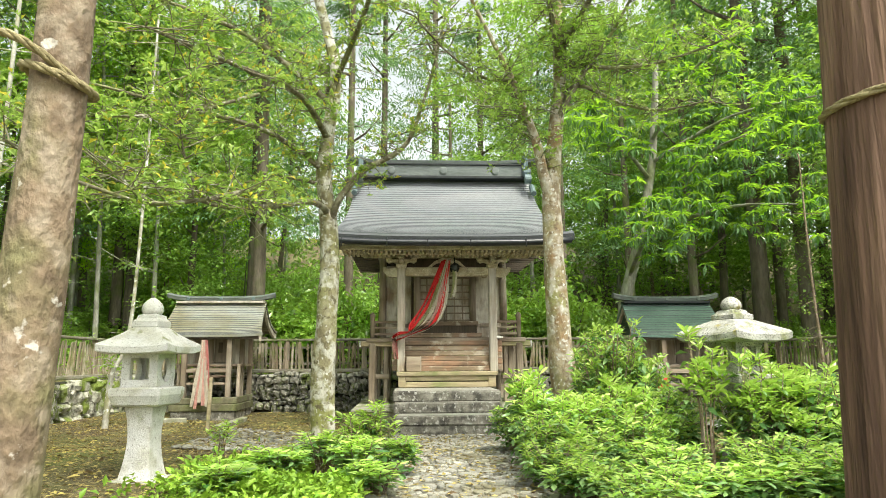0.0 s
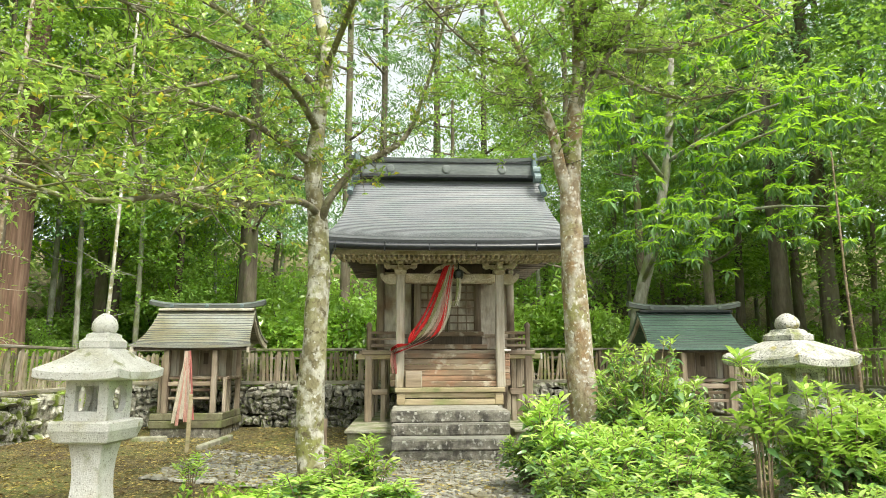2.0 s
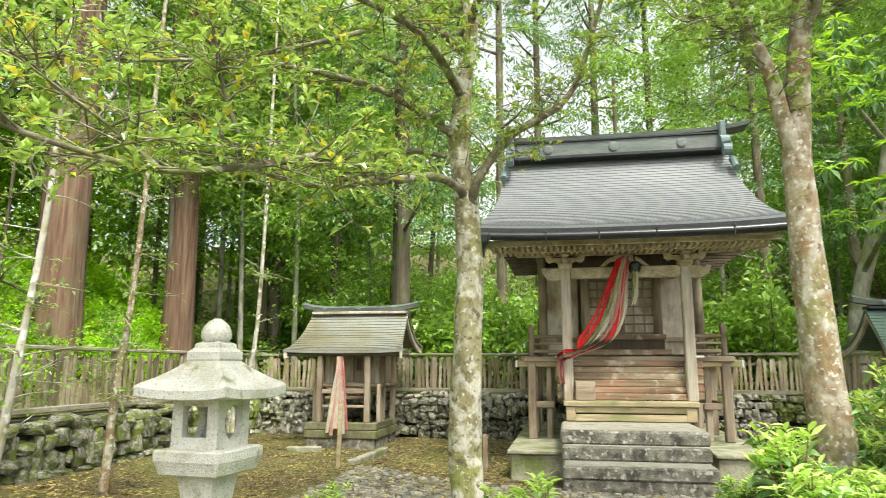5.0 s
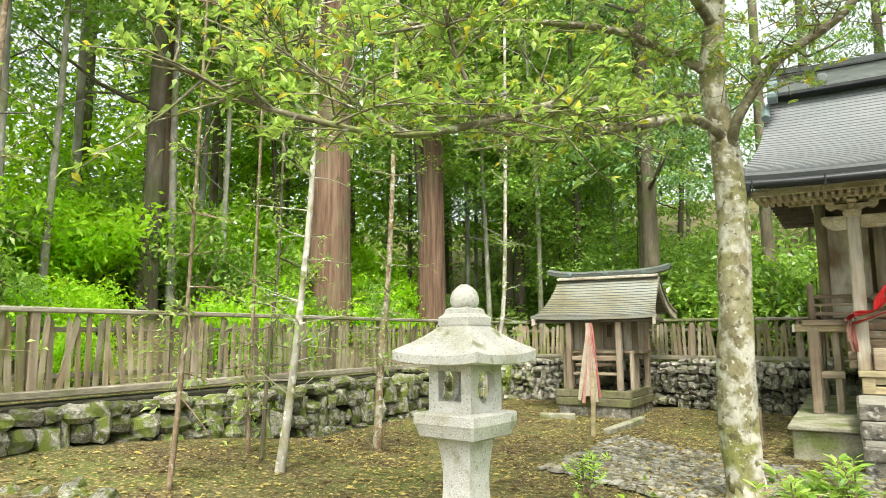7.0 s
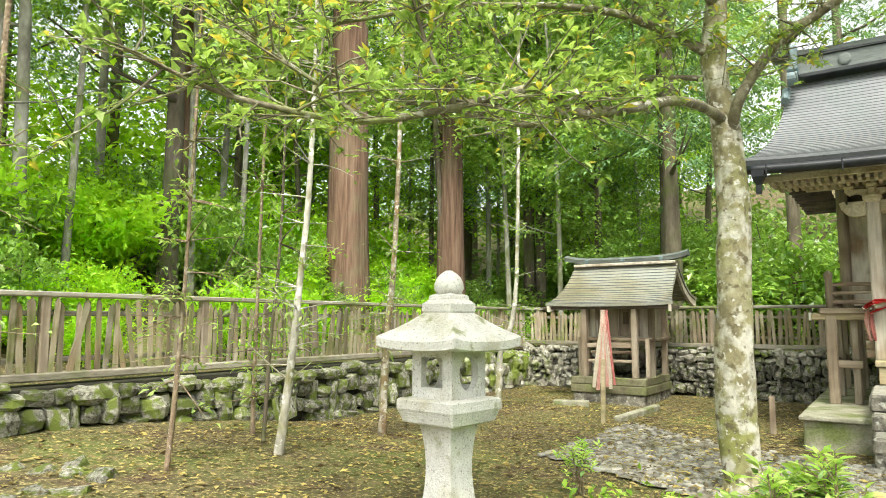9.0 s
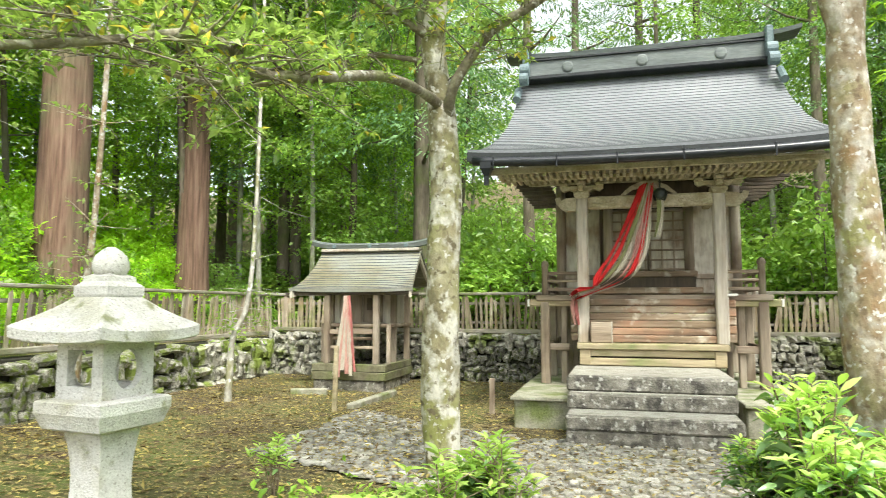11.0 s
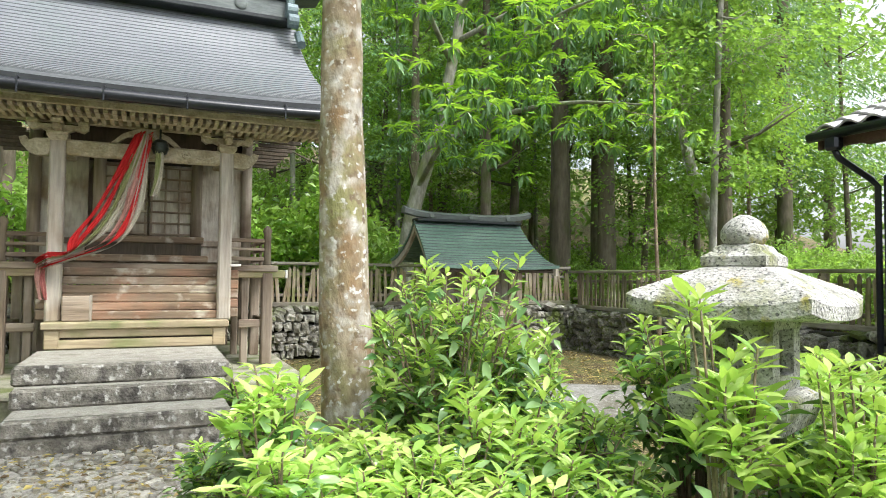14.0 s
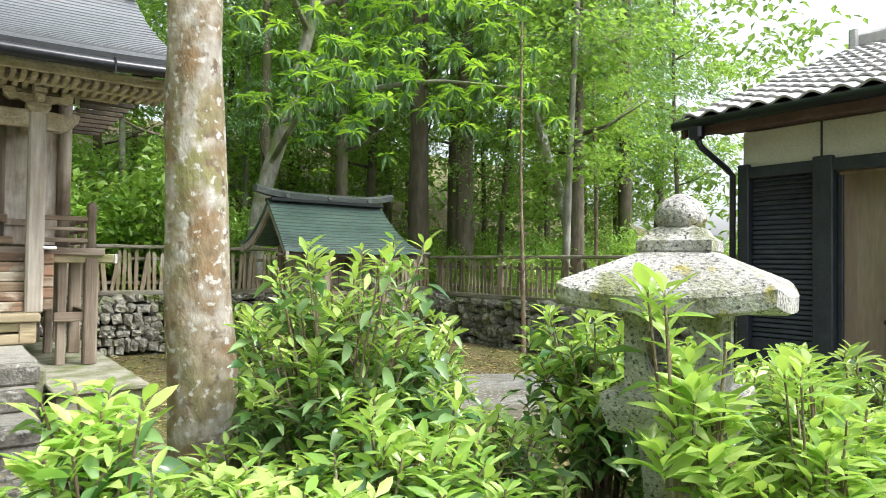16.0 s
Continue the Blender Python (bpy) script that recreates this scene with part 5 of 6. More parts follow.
# forked pale tree on the other side of the steps
s = Shape()
s.tube([(2.44, 9.3, -0.1), (2.43, 9.3, 0.16), (2.41, 9.3, 0.35)], [0.25, 0.2, 0.175], 14, 0.2)
trunk_r = limb(s, [(2.41, 9.3, 0.25), (2.37, 9.3, 1.0), (2.32, 9.28, 1.8), (2.3, 9.27, 2.6), (2.3, 9.25, 3.5), (2.38, 9.22, 4.3), (2.45, 9.2, 5.0), (2.42, 9.1, 7.2)], 0.178, 0.07, 16, 0.16)
lm = Shape()
paths_r = [
    limb(s, [(2.29, 9.24, 3.3), (2.17, 9.16, 3.6), (2.09, 9.12, 4.0), (1.91, 9.1, 4.52), (1.78, 9.08, 4.88), (1.53, 9.0, 5.35), (1.2, 8.8, 5.9)], 0.085, 0.02, 9),
    limb(lm, [(2.38, 9.2, 4.3), (2.46, 9.12, 4.5), (2.73, 9.05, 4.96), (3.12, 9.0, 5.5), (3.5, 8.8, 6.2)], 0.055, 0.015, 8),
    limb(lm, [(2.42, 9.2, 4.72), (2.7, 9.1, 4.8), (3.22, 9.0, 4.52), (3.7, 8.95, 4.42), (4.3, 8.8, 4.5)], 0.035, 0.009, 7),
    limb(lm, [(2.44, 9.2, 5.0), (2.6, 9.15, 5.1), (3.2, 9.0, 5.02), (3.8, 8.9, 5.08), (4.6, 8.6, 5.3)], 0.042, 0.01, 7),
    limb(lm, [(2.45, 9.2, 5.2), (2.1, 8.2, 5.6), (1.8, 7.0, 5.5)], 0.05, 0.012, 7),
    limb(lm, [(2.45, 9.2, 5.3), (2.8, 8.2, 5.8), (3.1, 7.0, 5.7)], 0.05, 0.012, 7),
    limb(lm, [(1.8, 9.05, 4.85), (1.4, 8.9, 4.8), (0.9, 8.6, 5.0), (0.5, 8.3, 5.3)], 0.026, 0.008, 6),
    limb(lm, [(2.0, 9.1, 4.25), (1.7, 8.9, 4.35), (1.3, 8.6, 4.3)], 0.02, 0.006, 6),
]
can = whorls(paths_r, [60, 62, 60, 66, 66, 66, 52, 26], 0.55, 0.078, lm)
green, young = split(can, 0.35)
tree_thing("broadleaf_tree", "forked tree with pale patchy bark and light green leaves", s, BARK_PATCHY, [(LEAF_SHEEN, green, 0.42), (LEAF_YOUNG, young, 0.42)], limbs=lm)


# the two roped trees at the start of the walk
def rope_ring(ob, c, r, tilt, tail=None):
    path = [Vector((c[0] + r * math.cos(a), c[1] + r * math.sin(a), c[2] + tilt * math.cos(a))) for a in np.linspace(0, 2 * math.pi, 40)]
    if tail:
        path += spline([path[-1]] + [Vector(p) for p in tail], 10)
    for ph in (0, 2.1, 4.2):
        pts = []
        for i, p in enumerate(path):
            a = i * 0.75 + ph
            way = (path[min(i + 1, len(path) - 1)] - path[max(i - 1, 0)]).normalized()
            sd = way.cross(Vector((0, 0, 1))).normalized()
            pts.append(p + sd * 0.0065 * math.cos(a) + way.cross(sd) * 0.0065 * math.sin(a))
        part("strand", Shape().tube(pts, 0.0075, 6), ROPE, ob, smooth=True)


s = Shape()
limb(s, [(-0.7, 2.78, -0.12), (-0.69, 2.78, 0.3), (-0.66, 2.78, 1.0), (-0.64, 2.79, 1.6), (-0.628, 2.79, 2.05), (-0.62, 2.8, 3.0), (-0.6, 2.8, 4.6)], 0.1, 0.07, 16, 0.1)
roots = Shape().tube([(-0.71, 2.78, -0.35), (-0.71, 2.78, -0.2), (-0.705, 2.78, -0.05)], [0.19, 0.15, 0.105], 14, 0.3)
ob = thing("tree_trunk", "slim brown tree trunk with pale lichen and a straw rope", "tree")
part("trunk", s, BARK_BROWN, ob, smooth=True)
part("root_collar", roots, BARK_BROWN, ob, smooth=True)
rope = thing("straw_rope", "twisted straw rope tied round the slim trunk", "rope")
rope_ring(rope, (-0.628, 2.79, 2.03), 0.098, -0.035, [(-0.66, 2.66, 2.09), (-0.77, 2.63, 2.12), (-0.92, 2.62, 2.16)])
s = Shape()
rings = []
for z in np.linspace(-0.15, 5.0, 40):
    r = 0.2 - 0.012 * z + 0.05 * max(0, 0.5 - z)
    rings.append([(1.83 + 0.034 * z + r * (1 + 0.035 * math.sin(k * 2.51) + 0.06 * noise.noise((k * 2.7, z * 0.5, 2))) * math.cos(2 * math.pi * k / 80),
                   2.72 + r * (1 + 0.035 * math.sin(k * 2.51) + 0.06 * noise.noise((k * 2.7, z * 0.5, 2))) * math.sin(2 * math.pi * k / 80), z) for k in range(80)])
ob = thing("cedar_trunk", "red-brown cedar trunk with furrowed bark and a rope", "tree")
part("trunk", s.loft(rings), BARK_CEDAR, ob, smooth=True)
part("root_collar", Shape().tube([(1.82, 2.72, -0.4), (1.82, 2.72, -0.2), (1.82, 2.72, 0.0)], [0.36, 0.3, 0.22], 18, 0.3), BARK_CEDAR, ob, smooth=True)
rope = thing("straw_rope", "thin straw rope tied round the cedar trunk", "rope")
rope_ring(rope, (1.895, 2.72, 1.98), 0.186, 0.03)


# ---- forest around the yard ----
def crown_data(kind, seed, mat):
    """One crown: clumps of leaves on an uneven outline. Returns mesh data."""
    g = np.random.default_rng(seed)
    c, d, s = [], [], []
    if kind == "broad":
        for _ in range(95):
            z = g.uniform(0, 1)
            r = 2.3 * math.sin(math.pi * (0.12 + 0.82 * z)) ** 0.7 * g.uniform(0.25, 1.05)
            a = g.uniform(0, 2 * math.pi)
            p = np.array([r * math.cos(a), r * math.sin(a), 1.2 + 10.5 * z])
            k = 92
            q = p + g.normal(0, 1, (k, 3)) * [0.36, 0.36, 0.13]
            w = g.normal(0, 1, (k, 3)) * [1, 1, 0.35] + [math.cos(a) * 0.6, math.sin(a) * 0.6, -0.25]
            c.append(q), d.append(w), s.append(g.uniform(0.09, 0.17, k))
        ratio = 0.72
    else:
        for _ in range(120):
            z = g.uniform(0, 1)
            L = 2.6 * (1 - z) ** 0.7 + 0.4
            a = g.uniform(0, 2 * math.pi)
            k = 52
            t = g.uniform(0.15, 1, k)
            way = np.array([math.cos(a), math.sin(a), 0.0])
            side = np.array([-math.sin(a), math.cos(a), 0.0])
            sp = g.normal(0, 0.22, k) * L * 0.4
            q = way * (t * L)[:, None] + side * sp[:, None] + np.array([0, 0, 3.0 + 10.5 * z]) + np.stack([0 * t, 0 * t, -0.3 * t * t * L + g.normal(0, 0.05, k)], 1)
            w = way * 0.8 + side * np.sign(sp)[:, None] * 0.8 + np.stack([0 * t, 0 * t, -0.35 + 0 * t], 1)
            c.append(q), d.append(w), s.append(g.uniform(0.13, 0.24, k))
        ratio = 0.26
    v, f = leaves(np.concatenate(c), np.concatenate(d), np.concatenate(s), ratio, 0.3, quads=True)
    return quick_mesh("crown", v, f, mat)


def trunk_data(seed, r, h, bark, lean=0.04):
    g = random.Random(seed)
    s = Shape()
    top = (g.uniform(-lean, lean) * h, g.uniform(-lean, lean) * h)
    pts = [(top[0] * t + 0.1 * math.sin(t * 5 + seed) * (r < 0.2), top[1] * t, -0.3 + (h + 0.3) * t) for t in (0, 0.03, 0.1, 0.25, 0.45, 0.7, 1.0)]
    s.tube(spline(pts, 3), [r * (1.35 - 0.3 * min(1, i / 3)) * (1 - 0.65 * i / 18) for i in range(19)], 12, 0.12)
    for _ in range(7):
        t = g.uniform(0.25, 0.9)
        a = g.uniform(0, 6.28)
        b = Vector((top[0] * t, top[1] * t, h * t))
        s.tube([b, b + Vector((math.cos(a), math.sin(a), 0.25)) * 0.8, b + Vector((math.cos(a), math.sin(a), 0.4)) * 1.7], [r * 0.25, r * 0.16, 0.01], 5)
    return s.data("trunk", bark, True)


crowns_b = [crown_data("broad", 11, LEAF_WOOD), crown_data("broad", 12, LEAF_WOOD), crown_data("broad", 13, LEAF_CANOPY), crown_data("broad", 14, LEAF_SUNLIT)]
crowns_c = [crown_data("conifer", 21, LEAF_CONIFER), crown_data("conifer", 22, LEAF_CONIFER)]
trunks_b = [trunk_data(k, r, 11.5, b) for k, r, b in ((1, 0.13, BARK_DARK), (2, 0.1, BARK_GREY), (3, 0.17, BARK_DARK), (4, 0.09, BARK_BROWN))]
trunks_c = [trunk_data(k, r, 15.0, b, 0.01) for k, r, b in ((5, 0.24, BARK_DARK), (6, 0.2, BARK_DARK))]


def forest_tree(x, y, trunk, crown, scale, label, crown_lift=0.0, group="forest around the yard"):
    ob = thing("forest_tree", label, "tree", (x, y, ground_z(x, y) - 0.1), random.uniform(0, 360), group)
    ob.scale = (scale, scale, scale)
    for name, data in (("trunk", trunk), ("crown", crown)):
        o = new(name, data)
        o.parent = ob
        if name == "crown":
            o.location.z = crown_lift
    return ob


BROAD_LABEL = "woodland tree with a dark trunk and dense green leaves"
CONIFER_LABEL = "tall conifer with a straight trunk and drooping sprays"
rs = random.Random(5)
spots = []
for _ in range(900):
    zone = rs.random()
    if zone < 0.34:
        x, y = rs.uniform(-22, -7.8), rs.uniform(2, 24)
    elif zone < 0.78:
        x, y = rs.uniform(-16, 20), rs.uniform(18.4, 36)
    else:
        x, y = rs.uniform(10.8, 26), rs.uniform(11.5, 30)
    near = min(abs(x + 6.5) if x < -6.5 else 99, y - 17.3 if y > 17.3 else 99, x - 9.5 if x > 9.5 else 99)
    if x > 10.8 and y < 14 + (x - 11) * 0.5:
        continue
    if -17 < x < -6.8 and 5 < y < 20 and rs.random() < 0.9:
        continue
    if 6.5 < x < 17 and y < 21.5 and rs.random() < 0.7:
        continue
    gap = 1.9 if near < 6 else 2.9
    if all((x - a) ** 2 + (y - b) ** 2 > gap * gap for a, b in spots):
        spots.append((x, y))
    if len(spots) >= 100:
        break
for i, (x, y) in enumerate(spots):
    if -4.5 < x - 1.2 < 4.5 and (y < 20.5 or rs.random() < 0.55):
        continue
    if rs.random() < (0.3 if not (-14 < x < -6.8 and 4 < y < 19.5) else 0.0):
        forest_tree(x, y, rs.choice(trunks_c), rs.choice(crowns_c), rs.uniform(0.9, 1.25), CONIFER_LABEL, rs.uniform(0, 1.5))
    else:
        k = rs.choice([0, 1, 2, 2, 3]) if x < -6 else rs.choice([0, 0, 1, 2])
        forest_tree(x, y, rs.choice(trunks_b), crowns_b[k], rs.uniform(0.75, 1.15), BROAD_LABEL, rs.uniform(-0.3, 1.2) + (3.6 if x < -6.8 and y < 19 else 1.0 if y < 24 else 0.0))


for x, y, k in ((10.3, 18.9, 1.25), (11.3, 18.4, 1.15), (13.0, 16.4, 0.95), (7.1, 20.4, 0.7), (12.4, 20.2, 1.1), (-3.98, 20.0, 1.0), (5.0, 20.2, 0.75), (9.0, 20.3, 0.8), (-1.3, 20.0, 0.8), (-7.6, 20.4, 0.8), (16.7, 20.0, 1.0), (3.2, 25.5, 0.9), (-0.6, 27.0, 1.0), (1.6, 29.5, 1.1)):
    forest_tree(x, y, trunks_c[0], rs.choice(crowns_c), k, "dark straight conifer trunk beyond the fence", 2.0)


for x, y, k in ((-7.7, 18.9, 0.9), (-8.9, 20.0, 1.0), (-6.2, 18.8, 0.85), (-10.5, 8.5, 1.3), (-10.5, 7.8, 0.9), (-10.5, 9.15, 0.8), (-10.5, 11.3, 1.0), (-10.5, 12.6, 0.8), (-12.5, 10.5, 1.2), (-12.6, 13.6, 1.1)):
    forest_tree(x, y, trunks_b[1], crowns_b[2], k, "slender pale-trunked tree behind the fence", 4.6 if x < -9.5 else 3.0)


forest_tree(-10.5, 10.9, trunks_b[2], crowns_b[2], 1.3, "stout grey-barked tree behind the fence", 4.6)


# great cedars behind the fence
def great_cedar(x, y, r, h=17):
    ob = thing("great_cedar", "massive red-brown cedar trunk behind the fence", "tree", (x, y, ground_z(x, y) - 0.2), group="great cedars")
    rings = []
    for j in range(40):
        z = h * j / 39
        rr = r * (1 - 0.4 * z / h) * (1 + 0.35 * math.exp(-z * 1.3))
        rings.append([(rr * (1 + 0.05 * math.sin(k * 2.6) + 0.05 * noise.noise((k, x, z * 0.3))) * math.cos(2 * math.pi * k / 70),
                       rr * (1 + 0.05 * math.sin(k * 2.6) + 0.05 * noise.noise((k, x, z * 0.3))) * math.sin(2 * math.pi * k / 70), z) for k in range(70)])
    part("trunk", Shape().loft(rings), BARK_RED, ob, smooth=True)
    o = new("crown", crowns_c[0])
    o.parent, o.location, o.scale = ob, (0, 0, 5.5), (1.2, 1.2, 1.0)


for x, y, r in ((-9.2, 14.3, 0.44), (-8.6, 17.4, 0.34), (-12.0, 12.2, 0.24)):
    great_cedar(x, y, r)


# slim pale saplings in the yard
def sapling(pts, r, bark, label, tufts, leaf_mat=LEAF_CANOPY):
    s = Shape()
    p = limb(s, pts, r, r * 0.35, 8, 0.2)
    sets = []
    if tufts:
        sets = [(leaf_mat, foliage([p], [tufts], 0.45, 9, 0.085, s, 0.3, start=0.3), 0.42)]
    return tree_thing("sapling", label, s, bark, sets, "saplings in the yard")


sapling([(-4.35, 8.1, 0.2), (-4.28, 8.12, 0.8), (-4.18, 8.15, 1.8), (-4.1, 8.2, 3.4), (-4.05, 8.2, 7.5)], 0.05, BARK_PALE, "slim white-barked sapling leaning by the fence", 60, LEAF_SHEEN)
sapling([(-4.5, 7.05, 0.25), (-4.47, 7.1, 1.2), (-4.4, 7.1, 2.5), (-4.3, 7.1, 6.0)], 0.026, BARK_BROWN, "thin brown sapling with sparse leaves", 64, LEAF_SHEEN)
sapling([(-4.75, 10.1, 0.1), (-4.7, 10.1, 1.2), (-4.6, 10.15, 2.8), (-4.5, 10.2, 7.5)], 0.055, BARK_PATCHY, "thin mossy sapling before the stone wall", 64, LEAF_SHEEN)
sapling([(-4.9, 13.2, -0.05), (-4.85, 13.2, 1.0), (-4.6, 13.3, 2.2), (-4.5, 13.3, 8)], 0.06, BARK_PALE, "pale sapling near the small shrine", 60)
sapling([(-5.3, 8.6, 0.2), (-5.3, 8.6, 1.4), (-5.2, 8.6, 6.4)], 0.03, BARK_BROWN, "thin brown sapling against the fence", 60, LEAF_SHEEN)
sapling([(8.2, 13.1, -0.1), (8.18, 13.1, 1.2), (8.12, 13.1, 2.6), (8.1, 13.1, 5.2)], 0.04, BARK_BROWN, "thin sapling in front of the wall", 26)

sapling([(-5.95, 6.0, 0.45), (-5.93, 6.05, 1.0), (-5.9, 6.18, 2.0), (-5.86, 6.2, 3.6), (-5.8, 6.2, 6.0)], 0.055, BARK_BROWN, "brown leaning sapling close to the mossy wall", 46, LEAF_SHEEN)
sapling([(-4.85, 8.35, 0.2), (-4.8, 8.36, 1.2), (-4.72, 8.4, 2.6), (-4.7, 8.4, 5.5)], 0.024, BARK_DARK, "thin dark sapling beside the white-barked one", 30, LEAF_SHEEN)

# tree with long lime leaves in drooping whorls
s = Shape()
base = [(6.1, 18.4, 0.6), (6.15, 18.3, 2.5), (6.6, 18.0, 4.5), (6.9, 17.6, 6.5), (7.0, 17.2, 9)]
trunk_m = limb(s, base, 0.2, 0.07, 10, 0.12)
lime_paths = [
    limb(s, [(6.3, 18.2, 3.4), (6.2, 16.8, 4.0), (5.9, 15.2, 4.2), (5.6, 13.6, 4.0)], 0.07, 0.015, 7),
    limb(s, [(6.5, 18.0, 4.2), (7.2, 16.5, 4.6), (7.8, 15.0, 4.6), (8.3, 13.6, 4.3)], 0.07, 0.015, 7),
    limb(s, [(6.6, 18.0, 4.8), (6.9, 16.0, 5.4), (6.9, 14.2, 5.6), (6.8, 12.6, 5.4)], 0.07, 0.015, 7),
    limb(s, [(6.8, 17.7, 6.0), (5.4, 16.0, 6.6), (4.6, 14.5, 6.6)], 0.06, 0.015, 7),
    limb(s, [(6.9, 17.6, 6.4), (8.2, 15.8, 7.0), (9.2, 14.0, 6.8)], 0.06, 0.015, 7),
    limb(s, [(6.9, 17.5, 7.0), (7.0, 15.2, 7.8), (7.2, 13.2, 7.8)], 0.06, 0.015, 7),
]
c, d, z = [], [], []
for path in lime_paths:
    for _ in range(70):
        p = Vector(random.choice(path[6:])) + Vector((random.gauss(0, 0.55), random.gauss(0, 0.55), random.gauss(0.0, 0.35)))
        for k in range(14):
            a = k * 2.4 + random.random() * 0.4
            c.append(p)
            d.append((math.cos(a), math.sin(a), random.uniform(-0.3, 0.3) if k < 8 else random.uniform(-2.2, -0.5)))
            z.append(random.uniform(0.17, 0.31))
c, d, z = np.array(c), np.array(d), np.array(z)
hang = d[:, 2] < -0.42
tree_thing("broadleaf_tree", "tree with long lime-green leaves in drooping whorls", s, BARK_GREY, [(LEAF_LIME, (c[~hang], d[~hang], z[~hang]), 0.27), (LEAF_DROOP, (c[hang], d[hang], z[hang]), 0.27)])

# leaning grey trunk beyond the fence
s = Shape()
limb(s, [(13.5, 16.8, 0.5), (13.2, 16.8, 2.4), (12.3, 16.8, 4.4), (12.0, 16.8, 6.5)], 0.2, 0.08, 10, 0.15)
lean_paths = [limb(s, [(12.3, 16.8, 4.4), (11.4, 16.3, 5.2), (10.4, 15.8, 5.5)], 0.06, 0.012, 6), limb(s, [(12.1, 16.8, 5.4), (12.6, 15.8, 6.2), (12.9, 14.8, 6.5)], 0.06, 0.012, 6),
              limb(s, [(12.0, 16.8, 6.2), (11.2, 16.6, 7.0), (10.6, 16.5, 7.6)], 0.06, 0.012, 6), limb(s, [(12.0, 16.8, 6.4), (12.8, 17.0, 7.2), (13.6, 17.0, 7.7)], 0.06, 0.012, 6)]
c, d, z = foliage(lean_paths, [60, 60, 60, 60], 0.8, 14, 0.12, s)
tree_thing("leaning_tree", "leaning grey tree with a loose crown", s, BARK_PALE, [(LEAF_WOOD, (c, d, z), 0.4)])


# ---- undergrowth behind the fences ----
def bush_data(seed, mat, k=900, leaf=(0.06, 0.12), size=(1.0, 1.0, 0.75), quads=True):
    g = np.random.default_rng(seed)
    m = 30
    cc = g.normal(0, 0.42, (m, 3)) * [size[0], size[1], 0.75 * size[2]] + [0, 0, 0.75 * size[2]]
    c = cc[g.integers(0, m, k)] + g.normal(0, 0.14, (k, 3)) * [1, 1, 0.6]
    d = g.normal(0, 1, (k, 3)) * [1, 1, 0.6] + [0, 0, 0.1]
    v, f = leaves(c, d, g.uniform(*leaf, k), 0.62, 0.3, quads)
    s = Shape()
    for p in cc[:9]:
        s.tube([(p[0] * 0.1, p[1] * 0.1, -0.1), (p[0] * 0.6, p[1] * 0.6, p[2] * 0.55), tuple(p)], [0.02, 0.014, 0.006], 5, cap=False)
    return quick_mesh("foliage", v, f, mat), s.data("woody_base", BARK_DARK, True)


bushes = [bush_data(31, LEAF_SUNLIT, 2200), bush_data(32, LEAF_SUNLIT, 2200), bush_data(33, LEAF_WOOD, 1700), bush_data(34, LEAF_CANOPY, 1700)]
rs2 = random.Random(9)
for i in range(340):
    zone = rs2.random()
    if zone < 0.42:
        x, y = rs2.uniform(-16, -7.5), rs2.uniform(2.5, 19)
        near, data = -7.2 - x, rs2.choice(bushes[:2] + bushes[:3])
    elif zone < 0.82:
        x, y = rs2.uniform(-9, 14), rs2.uniform(18.3, 27)
        near, data = y - 18, rs2.choice(bushes[2:] + bushes[2:3])
    else:
        x, y = rs2.uniform(10.4, 18), rs2.uniform(12.5, 22)
        near, data = x - 10, rs2.choice(bushes[2:])
    ob = thing("undergrowth_bush", "leafy green bush growing behind the fence", "bush", (x, y, ground_z(x, y) - 0.05), rs2.uniform(0, 360), "undergrowth behind the fences")
    k = rs2.uniform(0.5, 0.9) if near < (2.5 if zone < 0.42 else 0.8) else rs2.uniform(0.9, 1.6) * (1.25 if x < 5 and zone >= 0.42 else 1.0 if zone < 0.42 else 0.7)
    ob.scale = (k, k, k * rs2.uniform(0.8, 1.5))
    for name, mesh in zip(("foliage", "woody_base"), data):
        o = new(name, mesh)
        o.parent = ob


# hillside woodland rising behind the west fence, its sunlight put into the leaf colour
g = np.random.default_rng(78)
m = 1800
cc = np.stack([g.uniform(-27, -17, m), g.uniform(1, 32, m), 2.5 + g.uniform(0, 1, m) ** 1.5 * 6.5], 1)
c = (cc[:, None, :] + g.normal(0, 1, (m, 26, 3)) * [0.8, 0.8, 0.3]).reshape(-1, 3)
v, f = leaves(c, g.normal(0, 1, c.shape) * [1, 1, 0.6], g.uniform(0.16, 0.36, len(c)), 0.6, 0.3, True)
tagged(new("hillside_woods", quick_mesh("hillside_woods", v, f, LEAF_SUNLIT)), "bright green undergrowth on the hillside behind the fence", "woods", kind="stuff")

# far woods that close the view behind the nearer trees
g = np.random.default_rng(77)
m = 2600
ang = g.uniform(radians(-18), radians(205), m)
rad = g.uniform(24, 36, m)
hz = g.uniform(0, 1, m) ** 1.5 * 14
hz *= np.where(np.abs(ang - radians(90)) < radians(28), 0.45, 1.0)
cc = np.stack([1 + rad * np.cos(ang), 8 + rad * np.sin(ang), hz], 1)
cc = cc[~((cc[:, 0] > 10) & (cc[:, 1] < 13 + (cc[:, 0] - 10) * 0.3))]
c = (cc[:, None, :] + g.normal(0, 1, (len(cc), 26, 3)) * [0.9, 0.9, 0.3]).reshape(-1, 3)
v, f = leaves(c, g.normal(0, 1, c.shape) * [1, 1, 0.4] + [0, 0, -0.2], g.uniform(0.25, 0.5, len(c)), 0.6, 0.3, True)
